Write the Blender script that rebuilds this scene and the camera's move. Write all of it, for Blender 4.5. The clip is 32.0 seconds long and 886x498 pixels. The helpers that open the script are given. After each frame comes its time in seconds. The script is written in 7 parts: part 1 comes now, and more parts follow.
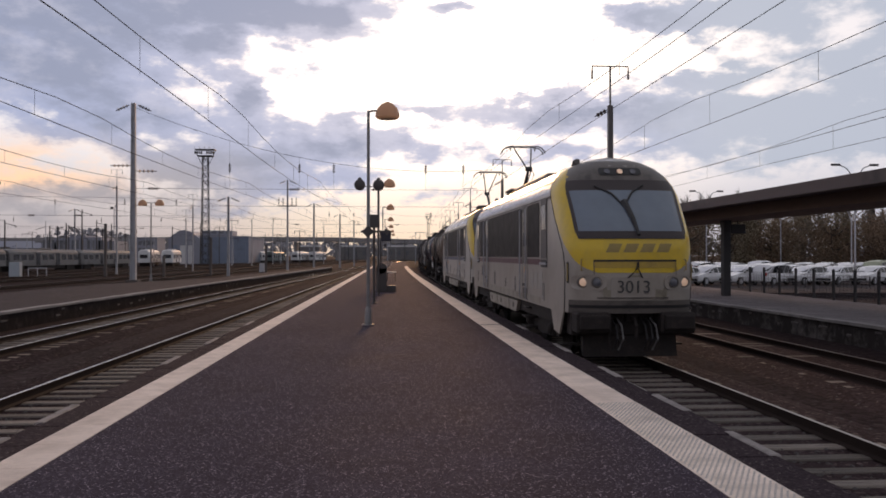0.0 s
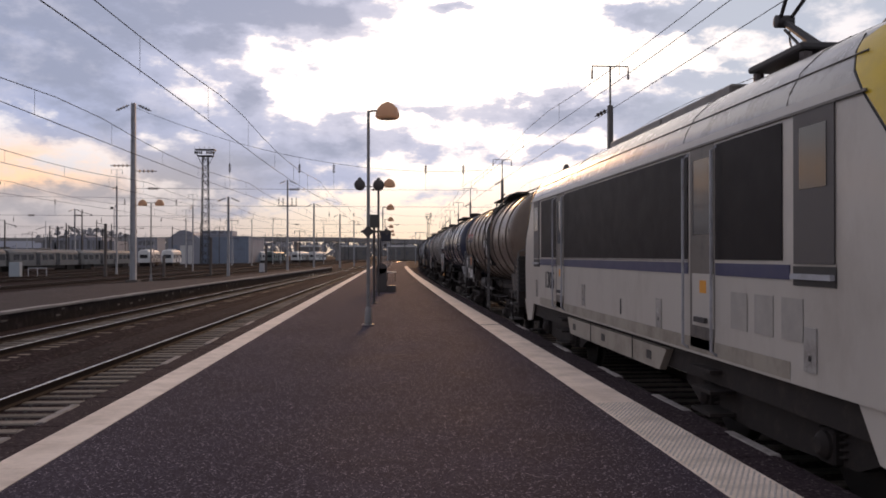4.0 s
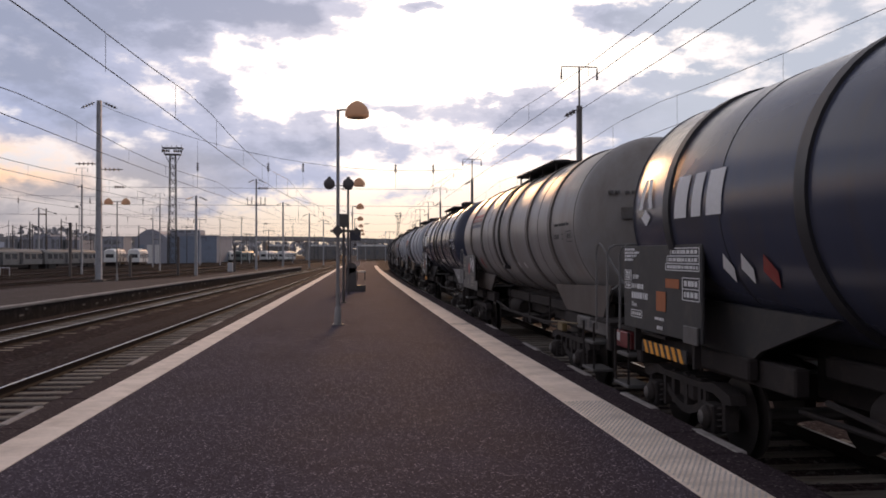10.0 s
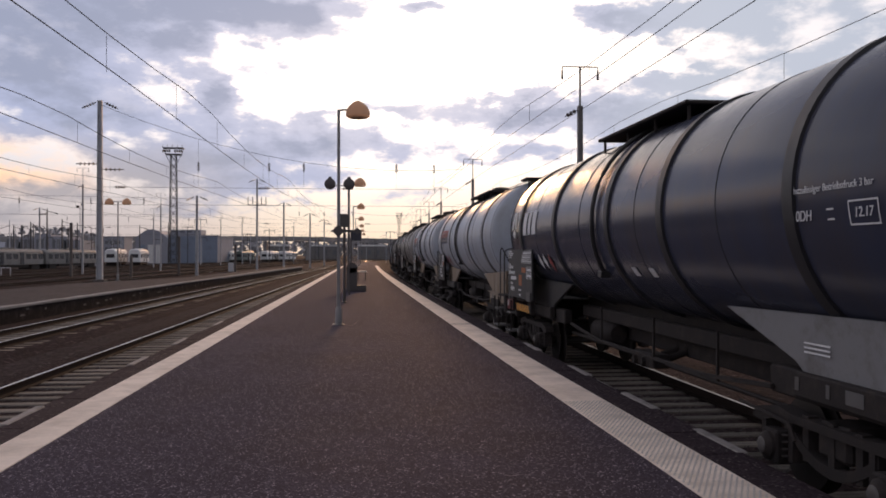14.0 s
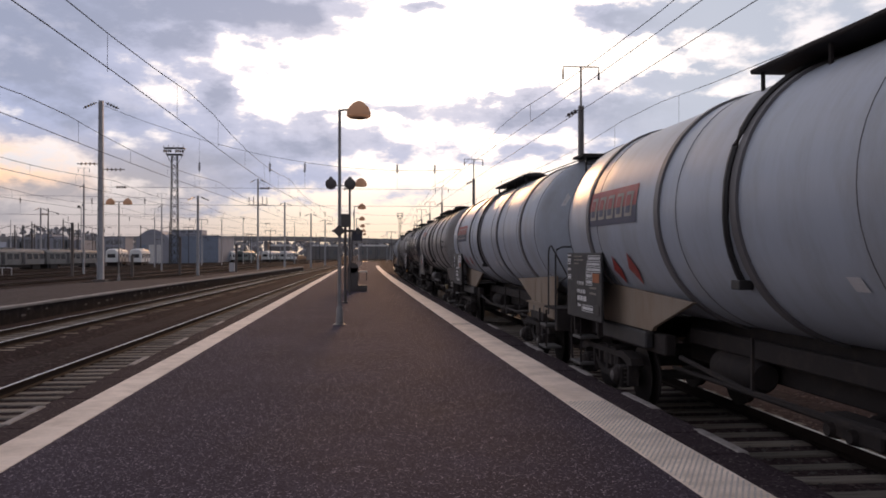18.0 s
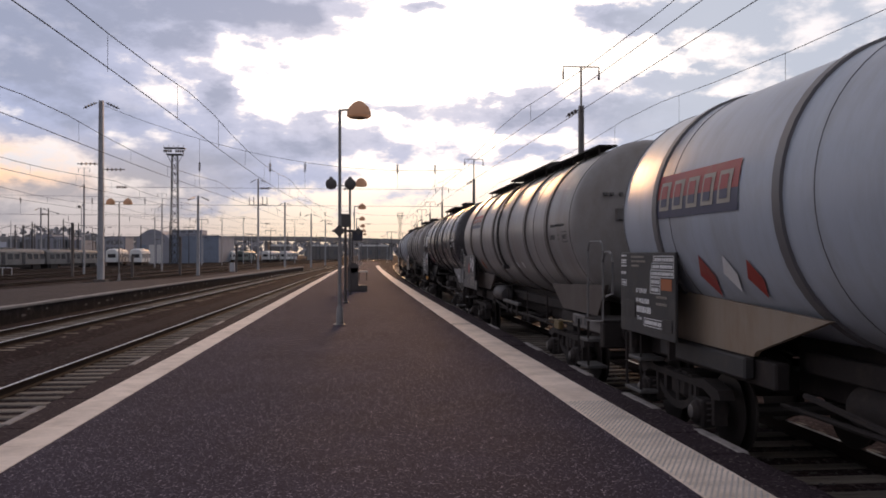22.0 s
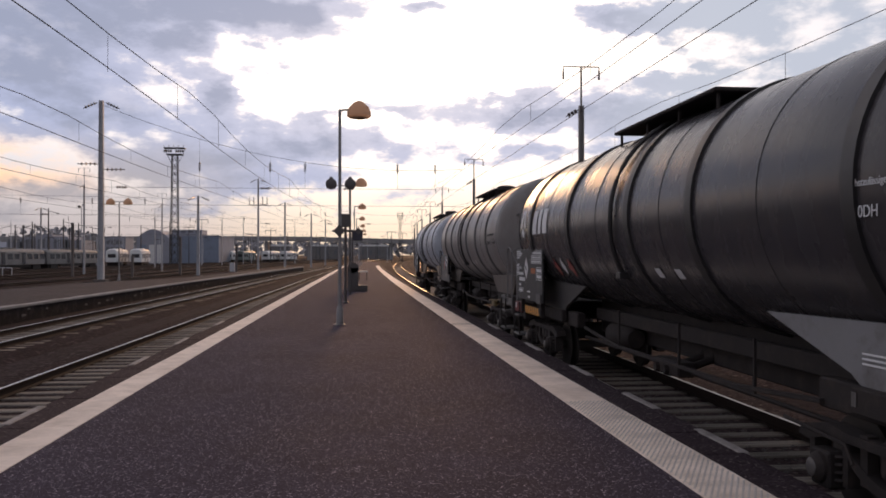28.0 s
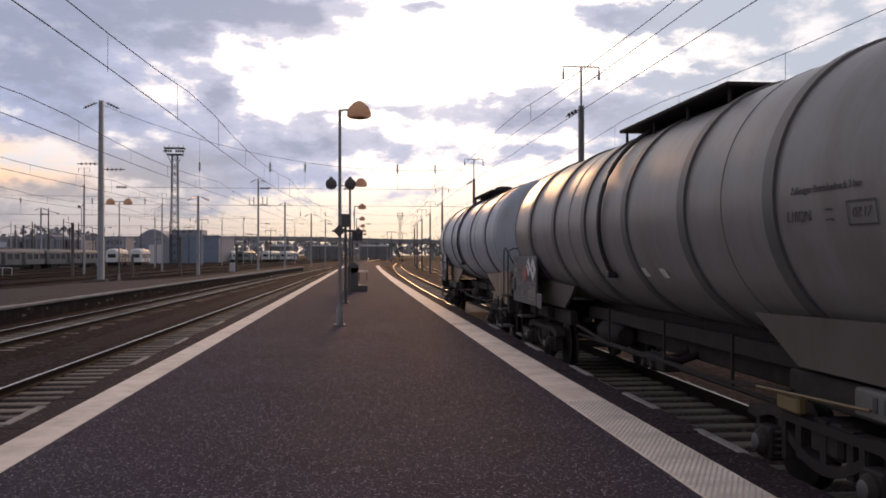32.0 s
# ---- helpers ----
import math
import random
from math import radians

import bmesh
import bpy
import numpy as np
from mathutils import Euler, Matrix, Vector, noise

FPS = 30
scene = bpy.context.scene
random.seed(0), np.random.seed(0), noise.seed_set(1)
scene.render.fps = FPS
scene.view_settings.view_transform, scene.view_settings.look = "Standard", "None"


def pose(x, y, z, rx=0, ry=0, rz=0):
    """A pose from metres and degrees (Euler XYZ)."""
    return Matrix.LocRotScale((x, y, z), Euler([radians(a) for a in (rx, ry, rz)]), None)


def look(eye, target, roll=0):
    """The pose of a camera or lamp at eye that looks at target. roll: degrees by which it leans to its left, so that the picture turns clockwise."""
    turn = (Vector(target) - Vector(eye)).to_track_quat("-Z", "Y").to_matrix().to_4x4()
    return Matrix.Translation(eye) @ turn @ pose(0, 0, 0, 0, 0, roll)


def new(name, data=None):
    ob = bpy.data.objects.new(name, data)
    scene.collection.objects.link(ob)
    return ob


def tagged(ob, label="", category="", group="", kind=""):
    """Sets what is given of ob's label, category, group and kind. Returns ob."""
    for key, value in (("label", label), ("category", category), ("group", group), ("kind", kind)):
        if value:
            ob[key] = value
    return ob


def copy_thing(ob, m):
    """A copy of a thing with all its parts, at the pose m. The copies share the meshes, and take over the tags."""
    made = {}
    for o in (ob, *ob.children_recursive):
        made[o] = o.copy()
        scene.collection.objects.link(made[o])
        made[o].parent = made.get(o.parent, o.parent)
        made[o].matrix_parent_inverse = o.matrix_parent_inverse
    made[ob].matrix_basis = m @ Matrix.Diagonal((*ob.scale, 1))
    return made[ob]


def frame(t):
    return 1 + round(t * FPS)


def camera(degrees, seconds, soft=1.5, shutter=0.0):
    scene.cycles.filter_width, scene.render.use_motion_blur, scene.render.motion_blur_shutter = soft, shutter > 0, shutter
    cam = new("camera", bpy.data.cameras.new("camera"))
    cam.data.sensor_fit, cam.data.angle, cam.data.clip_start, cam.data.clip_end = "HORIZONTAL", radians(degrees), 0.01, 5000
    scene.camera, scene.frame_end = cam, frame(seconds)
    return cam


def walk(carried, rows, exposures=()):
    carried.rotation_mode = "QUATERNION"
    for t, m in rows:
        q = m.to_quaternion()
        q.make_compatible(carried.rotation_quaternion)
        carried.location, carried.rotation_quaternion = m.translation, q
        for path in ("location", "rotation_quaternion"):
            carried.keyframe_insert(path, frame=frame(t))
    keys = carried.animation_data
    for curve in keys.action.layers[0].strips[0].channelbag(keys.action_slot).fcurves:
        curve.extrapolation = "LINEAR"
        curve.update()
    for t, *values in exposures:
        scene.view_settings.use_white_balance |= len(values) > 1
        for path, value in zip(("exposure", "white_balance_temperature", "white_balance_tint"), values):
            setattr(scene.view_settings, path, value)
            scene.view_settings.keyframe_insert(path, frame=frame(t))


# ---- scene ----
SECONDS = 32.0
# seconds, sideways swing of the view and its tilt, in tangents of the lens
SWING = [(0, 0.0745, 0.0072), (7, 0.0745, 0.0072), (7.5, 0.0764, 0.0082), (8, 0.0975, 0.0078), (8.5, 0.1087, 0.0098), (9, 0.1155, 0.0092), (9.5, 0.1099, 0.0069), (10, 0.1096, 0.0065), (12, 0.1090, 0.0065), (17, 0.1082, 0.0065), (18, 0.1077, 0.0065), (28, 0.1074, 0.0065), (32, 0.1074, 0.0065)]
EYE = (0.0, 0.0, 2.3)
cam = camera(54.26, SECONDS, soft=1.75)
walk(cam, [(t, pose(*EYE, 90 + math.degrees(math.atan(v)), 0, -math.degrees(math.atan(h)))) for t, h, v in SWING],
     exposures=[(0, 0.0, 6720, 13), (2, 0.06, 6720, 13), (32, 0.10, 6720, 13)])

# ---- sky and sun ----
SUN_AZ, SUN_EL = radians(4.4), radians(10.0)


def make_world():
    w = bpy.data.worlds.new("evening_sky")
    scene.world = w
    w.use_nodes = True
    nt = w.node_tree
    nt.nodes.clear()
    nd = nt.nodes.new

    def link(a, b):
        nt.links.new(a, b)

    def put(sock, v):
        if isinstance(v, (int, float)):
            sock.default_value = v
        else:
            link(v, sock)

    def m(op, a, b=0.0, c=0.0, clamp=False):
        n = nd("ShaderNodeMath")
        n.operation, n.use_clamp = op, clamp
        put(n.inputs[0], a), put(n.inputs[1], b), put(n.inputs[2], c)
        return n.outputs[0]

    def mixc(fac, a, b):
        n = nd("ShaderNodeMix")
        n.data_type = "RGBA"
        put(n.inputs[0], fac)
        for i, v in ((6, a), (7, b)):
            if isinstance(v, tuple):
                n.inputs[i].default_value = (*v, 1)
            else:
                link(v, n.inputs[i])
        return n.outputs[2]

    def step(v, lo, hi):
        n = nd("ShaderNodeMapRange")
        n.interpolation_type = "SMOOTHSTEP"
        put(n.inputs[0], v)
        n.inputs[1].default_value, n.inputs[2].default_value = lo, hi
        return n.outputs[0]

    tc = nd("ShaderNodeTexCoord")
    sep = nd("ShaderNodeSeparateXYZ")
    link(tc.outputs["Generated"], sep.inputs[0])
    x, y, z = sep.outputs
    az, el = m("ARCTAN2", x, y), m("ARCSINE", z)

    def fbm(sx, sy, detail, rough, off=0.0):
        cb = nd("ShaderNodeCombineXYZ")
        put(cb.inputs[0], m("MULTIPLY", az, sx)), put(cb.inputs[1], m("MULTIPLY", el, sy))
        cb.inputs[2].default_value = off
        n = nd("ShaderNodeTexNoise")
        n.inputs["Scale"].default_value, n.inputs["Detail"].default_value, n.inputs["Roughness"].default_value = 1.0, detail, rough
        link(cb.outputs[0], n.inputs["Vector"])
        return n.outputs["Fac"]

    n1, n2, n3 = fbm(13, 26, 8, .60, 1.3), fbm(13, 26, 8, .60, 7.7), fbm(17, 36, 8, .60, 3.1)
    wa = m("ADD", az, m("MULTIPLY", m("SUBTRACT", n1, .5), .13))
    we = m("ADD", el, m("MULTIPLY", m("SUBTRACT", n2, .5), .085))

    def blob(a, e, sa, se, amount):
        u = m("DIVIDE", m("SUBTRACT", wa, a), sa)
        v = m("DIVIDE", m("SUBTRACT", we, e), se)
        q = m("ADD", m("MULTIPLY", u, u), m("MULTIPLY", v, v))
        return m("MULTIPLY", m("EXPONENT", m("MULTIPLY", q, -1.0)), amount)

    # the banks of cloud: bearing, height, breadth, thickness (radians) and weight
    banks = [(-.33, .268, .24, .062, 1.35), (-.12, .275, .15, .034, 1.15), (-.35, .192, .115, .042, 1.1), (-.155, .180, .028, .026, 1.15), (-.10, .125, .12, .030, 1.0),
             (-.28, .150, .10, .026, .85), (.0, .13, .06, .020, .6), (.05, .168, .040, .012, .8), (.09, .275, .03, .008, .7), (.192, .164, .095, .020, 1.05),
             (.35, .192, .08, .014, .9), (.31, .155, .12, .018, 1.0), (.295, .255, .045, .012, .9), (.40, .262, .12, .030, 1.05), (.18, .115, .12, .014, .65),
             (.46, .13, .18, .035, .95), (-.36, .055, .3, .018, .6), (.56, .19, .14, .06, .8), (-.08, .075, .14, .016, .6), (-.18, .10, .15, .022, .75)]
    tot = 0.0
    for bnk in banks:
        tot = m("ADD", blob(*bnk), tot)
    far = step(m("ABSOLUTE", az), .5, .9)
    high = step(el, .33, .5)
    tot = m("ADD", tot, m("MULTIPLY", m("MAXIMUM", far, high), step(n1, .35, .65)))
    dens = m("ADD", tot, m("MULTIPLY", m("SUBTRACT", n3, .5), 2.1))
    cloud = step(dens, .24, .80)
    # brightness round the veiled sun
    gu = m("DIVIDE", m("SUBTRACT", az, SUN_AZ - .01), .27)
    gv = m("DIVIDE", m("SUBTRACT", el, .215), .11)
    glow = m("EXPONENT", m("MULTIPLY", m("ADD", m("MULTIPLY", gu, gu), m("MULTIPLY", gv, gv)), -1.0))
    sky = nd("ShaderNodeTexSky")
    sky.sky_type, sky.sun_disc = "NISHITA", False
    sky.sun_elevation, sky.sun_rotation = SUN_EL, SUN_AZ
    nish = nd("ShaderNodeMix")
    nish.data_type, nish.blend_type = "RGBA", "MULTIPLY"
    nish.inputs[0].default_value = 1.0
    link(sky.outputs[0], nish.inputs[6])
    nish.inputs[7].default_value = (.004, .004, .004, 1)
    # thin high veil: warm at the horizon, bluish white above
    low = m("SUBTRACT", 1.0, step(el, .01, .15))
    warm = m("MULTIPLY", m("MULTIPLY", step(el, .05, .08), m("SUBTRACT", 1.0, step(el, .088, .14))), m("SUBTRACT", 1.0, step(az, -.40, -.20)))
    horizon = mixc(step(az, -.24, -.03), (.40, .385, .43), (.61, .555, .505))
    horizon = mixc(step(az, .16, .42), horizon, (.40, .44, .56))
    veil = mixc(low, (.82, .81, .86), horizon)
    veil = mixc(m("MULTIPLY", warm, step(n3, .32, .6)), veil, (1.10, .70, .44))
    add = nd("ShaderNodeMix")
    add.data_type, add.blend_type = "RGBA", "ADD"
    add.inputs[0].default_value = 1.0
    link(veil, add.inputs[6]), link(nish.outputs[2], add.inputs[7])
    bright = mixc(glow, add.outputs[2], (2.35, 2.02, 1.70))
    shade = mixc(m("MULTIPLY", glow, .5), (.365, .43, .64), (.86, .82, .85))
    shade = mixc(step(dens, .75, 1.5), shade, (.27, .32, .465))
    shade = mixc(m("MULTIPLY", step(n1, .48, .68), .5), shade, (.59, .61, .75))
    shade = mixc(step(az, .22, .42), shade, (.47, .53, .64))
    shade = mixc(m("MULTIPLY", m("SUBTRACT", 1.0, step(el, .07, .15)), m("SUBTRACT", 1.0, step(az, -.25, -.05))), shade, (.40, .385, .42))
    col = mixc(m("MULTIPLY", cloud, .92), bright, shade)
    # away from the sun the evening sky grows darker
    dim = m("MULTIPLY", m("SUBTRACT", 1.0, m("MULTIPLY", step(el, .30, .75), .30)), m("SUBTRACT", 1.0, m("MULTIPLY", step(m("ABSOLUTE", az), .55, 1.7), .25)))
    dk = nd("ShaderNodeMix")
    dk.data_type, dk.blend_type = "RGBA", "MULTIPLY"
    dk.inputs[0].default_value = 1.0
    cc = nd("ShaderNodeCombineColor")
    link(dim, cc.inputs[0]), link(dim, cc.inputs[1]), link(dim, cc.inputs[2])
    link(col, dk.inputs[6]), link(cc.outputs[0], dk.inputs[7])
    col = dk.outputs[2]
    ground = step(el, -.02, .0)
    col = mixc(ground, (.06, .055, .06), col)
    bg = nd("ShaderNodeBackground")
    link(col, bg.inputs[0])
    bg.inputs[1].default_value = 1.0
    out = nd("ShaderNodeOutputWorld")
    link(bg.outputs[0], out.inputs[0])


make_world()
sun = new("sun", bpy.data.lights.new("sun", "SUN"))
sun.data.energy, sun.data.angle, sun.data.color = 1.0, radians(7), (1.0, .55, .26)
sun.matrix_world = look((60 * math.sin(SUN_AZ), 60 * math.cos(SUN_AZ), 60 * math.tan(SUN_EL) + 2), (0, 0, 2))


# ---- materials ----
def mat(name, colour, rough=.6, metal=0.0, vary=.25, scale=6.0, bump=.0, bscale=60.0, emit=0.0, stretch=(1, 1, 1), dirt=None, dscale=1.2,
        dlo=.5, dhi=.7, coat=0.0, per=0.0, spec=.5):
    """A painted, mineral or metal surface: fine variation, larger stains (dirt), relief, and variation from piece to piece (per)."""
    ma = bpy.data.materials.new(name)
    ma.use_nodes = True
    nt = ma.node_tree
    b = nt.nodes["Principled BSDF"]
    tc = nt.nodes.new("ShaderNodeTexCoord")
    mp = nt.nodes.new("ShaderNodeMapping")
    mp.inputs["Scale"].default_value = stretch
    nt.links.new(tc.outputs["Object"], mp.inputs[0])

    def noise_tex(s, detail=6, rough_=.6):
        n = nt.nodes.new("ShaderNodeTexNoise")
        n.inputs["Scale"].default_value, n.inputs["Detail"].default_value, n.inputs["Roughness"].default_value = s, detail, rough_
        nt.links.new(mp.outputs[0], n.inputs["Vector"])
        return n.outputs["Fac"]

    def mixn(fac, a, c):
        n = nt.nodes.new("ShaderNodeMix")
        n.data_type = "RGBA"
        nt.links.new(fac, n.inputs[0]) if not isinstance(fac, float) else None
        for i, v in ((6, a), (7, c)):
            if isinstance(v, tuple):
                n.inputs[i].default_value = (*v[:3], 1)
            else:
                nt.links.new(v, n.inputs[i])
        return n.outputs[2]

    f1 = noise_tex(scale)
    lo = tuple(c * (1 - vary) for c in colour)
    hi = tuple(min(1, c * (1 + vary)) for c in colour)
    col = mixn(f1, lo, hi)
    if dirt:
        rm = nt.nodes.new("ShaderNodeMapRange")
        rm.inputs[1].default_value, rm.inputs[2].default_value = dlo, dhi
        nt.links.new(noise_tex(dscale, 9, .7), rm.inputs[0])
        col = mixn(rm.outputs[0], col, dirt)
    if per:
        oi = nt.nodes.new("ShaderNodeObjectInfo")
        hv = nt.nodes.new("ShaderNodeHueSaturation")
        mr = nt.nodes.new("ShaderNodeMapRange")
        mr.inputs[3].default_value, mr.inputs[4].default_value = 1 - per, 1 + per
        nt.links.new(oi.outputs["Random"], mr.inputs[0])
        nt.links.new(mr.outputs[0], hv.inputs["Value"])
        nt.links.new(col, hv.inputs["Color"])
        col = hv.outputs[0]
    nt.links.new(col, b.inputs["Base Color"])
    rr = nt.nodes.new("ShaderNodeMapRange")
    rr.inputs[3].default_value, rr.inputs[4].default_value = max(.03, rough - .1), min(1, rough + .12)
    nt.links.new(f1, rr.inputs[0])
    nt.links.new(rr.outputs[0], b.inputs["Roughness"])
    b.inputs["Metallic"].default_value = metal
    b.inputs["Coat Weight"].default_value = coat
    b.inputs["Specular IOR Level"].default_value = spec
    if emit:
        b.inputs["Emission Color"].default_value = (*colour, 1)
        b.inputs["Emission Strength"].default_value = emit
    if bump:
        bp = nt.nodes.new("ShaderNodeBump")
        bp.inputs["Strength"].default_value, bp.inputs["Distance"].default_value = bump, .02
        nt.links.new(noise_tex(bscale, 4), bp.inputs["Height"])
        nt.links.new(bp.outputs[0], b.inputs["Normal"])
    return ma


def speckled(name, base, fleck, share, size, rough=.9, bump=.5, spec=.2):
    """Asphalt or gravel: small stones as cells, some of them pale, over larger worn patches."""
    ma = mat(name, base, rough, vary=.22, scale=.9, dirt=tuple(c * 1.35 for c in base), dscale=.35, dlo=.45, dhi=.75, spec=spec)
    nt = ma.node_tree
    b = nt.nodes["Principled BSDF"]
    tc = nt.nodes.new("ShaderNodeTexCoord")
    vo = nt.nodes.new("ShaderNodeTexVoronoi")
    vo.inputs["Scale"].default_value = 1 / size
    nt.links.new(tc.outputs["Object"], vo.inputs["Vector"])
    sp = nt.nodes.new("ShaderNodeSeparateColor")
    nt.links.new(vo.outputs["Color"], sp.inputs[0])
    mr = nt.nodes.new("ShaderNodeMapRange")
    mr.inputs[1].default_value, mr.inputs[2].default_value = 1 - share, 1.0
    nt.links.new(sp.outputs[0], mr.inputs[0])
    mx = nt.nodes.new("ShaderNodeMix")
    mx.data_type = "RGBA"
    nt.links.new(mr.outputs[0], mx.inputs[0])
    nt.links.new(b.inputs["Base Color"].links[0].from_socket, mx.inputs[6])
    mx.inputs[7].default_value = (*fleck, 1)
    hv = nt.nodes.new("ShaderNodeHueSaturation")
    vr = nt.nodes.new("ShaderNodeMapRange")
    vr.inputs[3].default_value, vr.inputs[4].default_value = .6, 1.4
    nt.links.new(sp.outputs[1], vr.inputs[0])
    nt.links.new(vr.outputs[0], hv.inputs["Value"])
    nt.links.new(mx.outputs[2], hv.inputs["Color"])
    nt.links.new(hv.outputs[0], b.inputs["Base Color"])
    bp = nt.nodes.new("ShaderNodeBump")
    bp.inputs["Strength"].default_value, bp.inputs["Distance"].default_value = bump, size * .6
    nt.links.new(vo.outputs["Distance"], bp.inputs["Height"])
    bp.invert = True
    nt.links.new(bp.outputs[0], b.inputs["Normal"])
    return ma


ASPHALT = speckled("platform_asphalt", (.0465, .0385, .0530), (.30, .262, .305), .105, .0145, spec=.034)
ASPHALT_FAR = speckled("old_asphalt", (.044, .036, .039), (.10, .088, .09), .1, .03, spec=.1)
ASPHALT_PALE = speckled("dusty_asphalt", (.20, .178, .19), (.30, .275, .285), .1, .03, spec=.1)
BALLAST = speckled("ballast", (.0200, .0128, .0150), (.07, .050, .052), .16, .055, bump=.9, spec=.03)
BALLAST_WORN = speckled("trodden_ballast", (.040, .0275, .0290), (.12, .09, .088), .16, .055, bump=.9, spec=.03)
EARTH = speckled("yard_ground", (.026, .0185, .0205), (.055, .044, .045), .15, .09, bump=.5, spec=.03)
STRIPE = mat("stripe_paving", (.77, .645, .56), .75, vary=.16, scale=9, dirt=(.54, .44, .375), dscale=2.2, dlo=.42, dhi=.7, bump=.3, bscale=140, per=.07)
TACTILE = mat("tactile_paving", (.86, .73, .63), .7, vary=.16, scale=9, dirt=(.60, .50, .42), dscale=3, dlo=.4, dhi=.66, bump=.2, bscale=120, per=.06)
COPING = speckled("coping_stone", (.034, .0245, .029), (.11, .088, .09), .14, .024, bump=.7, spec=.05)
COPING_PALE = mat("broken_coping", (.27, .24, .23), .85, vary=.3, scale=10, dirt=(.12, .11, .10), dscale=3, bump=.4, bscale=60)
CONCRETE = mat("concrete", (.10, .088, .086), .85, vary=.2, scale=3, dirt=(.06, .053, .052), dscale=.8, bump=.3, bscale=30)
SLEEPER_DARK = mat("oily_sleeper", (.16, .135, .115), .85, vary=.4, scale=9, stretch=(1, 6, 1), dirt=(.035, .029, .028), dscale=2.2, dlo=.50, dhi=.70, bump=.4, bscale=40, per=.4)
SLEEPER = mat("weathered_sleeper", (.145, .131, .112), .85, vary=.4, scale=8, stretch=(1, 6, 1), dirt=(.035, .027, .026), dscale=2.4, dlo=.44, dhi=.62, bump=.4, bscale=40, per=.2)
RAILSIDE = mat("rusty_rail", (.030, .021, .018), .85, vary=.3, scale=12, spec=.1)
RAILDULL = mat("dull_rail_head", (.16, .13, .12), .5, metal=.6, vary=.2, scale=12)
RAILWORN = mat("worn_rail", (.42, .40, .385), .46, metal=1.0, vary=.1, scale=30)
RAILTOP = mat("polished_rail", (.62, .60, .59), .27, metal=1.0, vary=.1, scale=30)
STEEL = mat("galvanised_steel", (.42, .425, .46), .6, metal=.15, vary=.2, scale=5, dirt=(.24, .23, .23), dscale=1.5)
STEELDARK = mat("dark_steel", (.055, .052, .055), .6, metal=.3, vary=.25, scale=6)
WIRE = mat("overhead_wire", (.05, .046, .05), .6, metal=.4, vary=.1)
INSUL = mat("insulator", (.045, .03, .03), .35, vary=.2)
MAST = mat("mast_paint", (.20, .185, .185), .6, metal=.1, vary=.2, scale=4, dirt=(.09, .085, .085), dscale=2)
LAMPGREY = mat("lamp_post_paint", (.22, .21, .215), .5, vary=.15, scale=5, dirt=(.10, .09, .09), dscale=3)
LAMPHEAD = mat("lamp_hood", (.62, .45, .32), .45, vary=.15)
LAMPDARK = mat("lamp_hood_dark", (.07, .06, .06), .5, vary=.15)
hood_nodes = LAMPHEAD.node_tree
hood_glow = hood_nodes.nodes.new("ShaderNodeBsdfTranslucent")
hood_glow.inputs["Color"].default_value = (.95, .70, .52, 1)
hood_mix = hood_nodes.nodes.new("ShaderNodeMixShader")
hood_mix.inputs[0].default_value = .65
hood_nodes.links.new(hood_nodes.nodes["Principled BSDF"].outputs[0], hood_mix.inputs[1])
hood_nodes.links.new(hood_glow.outputs[0], hood_mix.inputs[2])
hood_nodes.links.new(hood_mix.outputs[0], hood_nodes.nodes["Material Output"].inputs[0])
BLACK = mat("black_paint", (.018, .017, .019), .5, vary=.2)
UNDER = mat("grimy_running_gear", (.024, .0195, .0190), .8, metal=.0, vary=.4, scale=10, dirt=(.045, .034, .030), dscale=4, bump=.2, bscale=60, spec=.3)
WHEEL = mat("wheel_steel", (.05, .043, .04), .6, metal=.5, vary=.3, scale=9)
GLASS = mat("dark_glass", (.022, .026, .032), .07, vary=.1)
# part of the mirrored sky is painted in as a pale blue base
SCREEN = mat("sky_toned_windscreen", (.14, .175, .225), .08, vary=.15, scale=2, spec=.9)
YELLOW = mat("yellow_paint", (.68, .465, .02), .36, vary=.1, scale=5, dirt=(.50, .34, .05), dscale=1.3, dlo=.45, dhi=.75, coat=.2)
LOCOCLEAN = mat("clean_light_grey_paint", (.50, .465, .425), .38, vary=.08, scale=3, dirt=(.36, .32, .28), dscale=1.2, dlo=.5, dhi=.85, stretch=(1, 1, .5), coat=.15)
LOCOGREY = mat("light_grey_paint", (.375, .338, .300), .38, vary=.1, scale=3, dirt=(.26, .225, .185), dscale=1.2, dlo=.45, dhi=.8, stretch=(1, 1, .5), coat=.15)
LOCOROOF = mat("roof_paint", (.42, .40, .38), .24, vary=.12, scale=4, dirt=(.2, .18, .165), dscale=2, coat=.2)
LOCODARK = mat("dark_grey_paint", (.125, .11, .10), .45, vary=.15, scale=5, dirt=(.04, .036, .036), dscale=2)
BAND = mat("window_band", (.013, .010, .012), .5, vary=.1, scale=3, spec=.10)
MAROON = mat("maroon_stripe", (.085, .018, .035), .4, vary=.1)
NAVY = mat("blue_stripe", (.025, .03, .10), .4, vary=.1)
ORANGE = mat("orange_label", (.75, .32, .03), .5, vary=.1)
SURROUND = mat("dark_screen_surround", (.040, .030, .031), .55, vary=.2, scale=4)
RED_DULL = mat("grimy_red_paint", (.15, .018, .020), .55, vary=.25, dirt=(.07, .02, .02), dscale=4)
RED = mat("red_paint", (.34, .04, .03), .5, vary=.15, dirt=(.22, .03, .03), dscale=5)
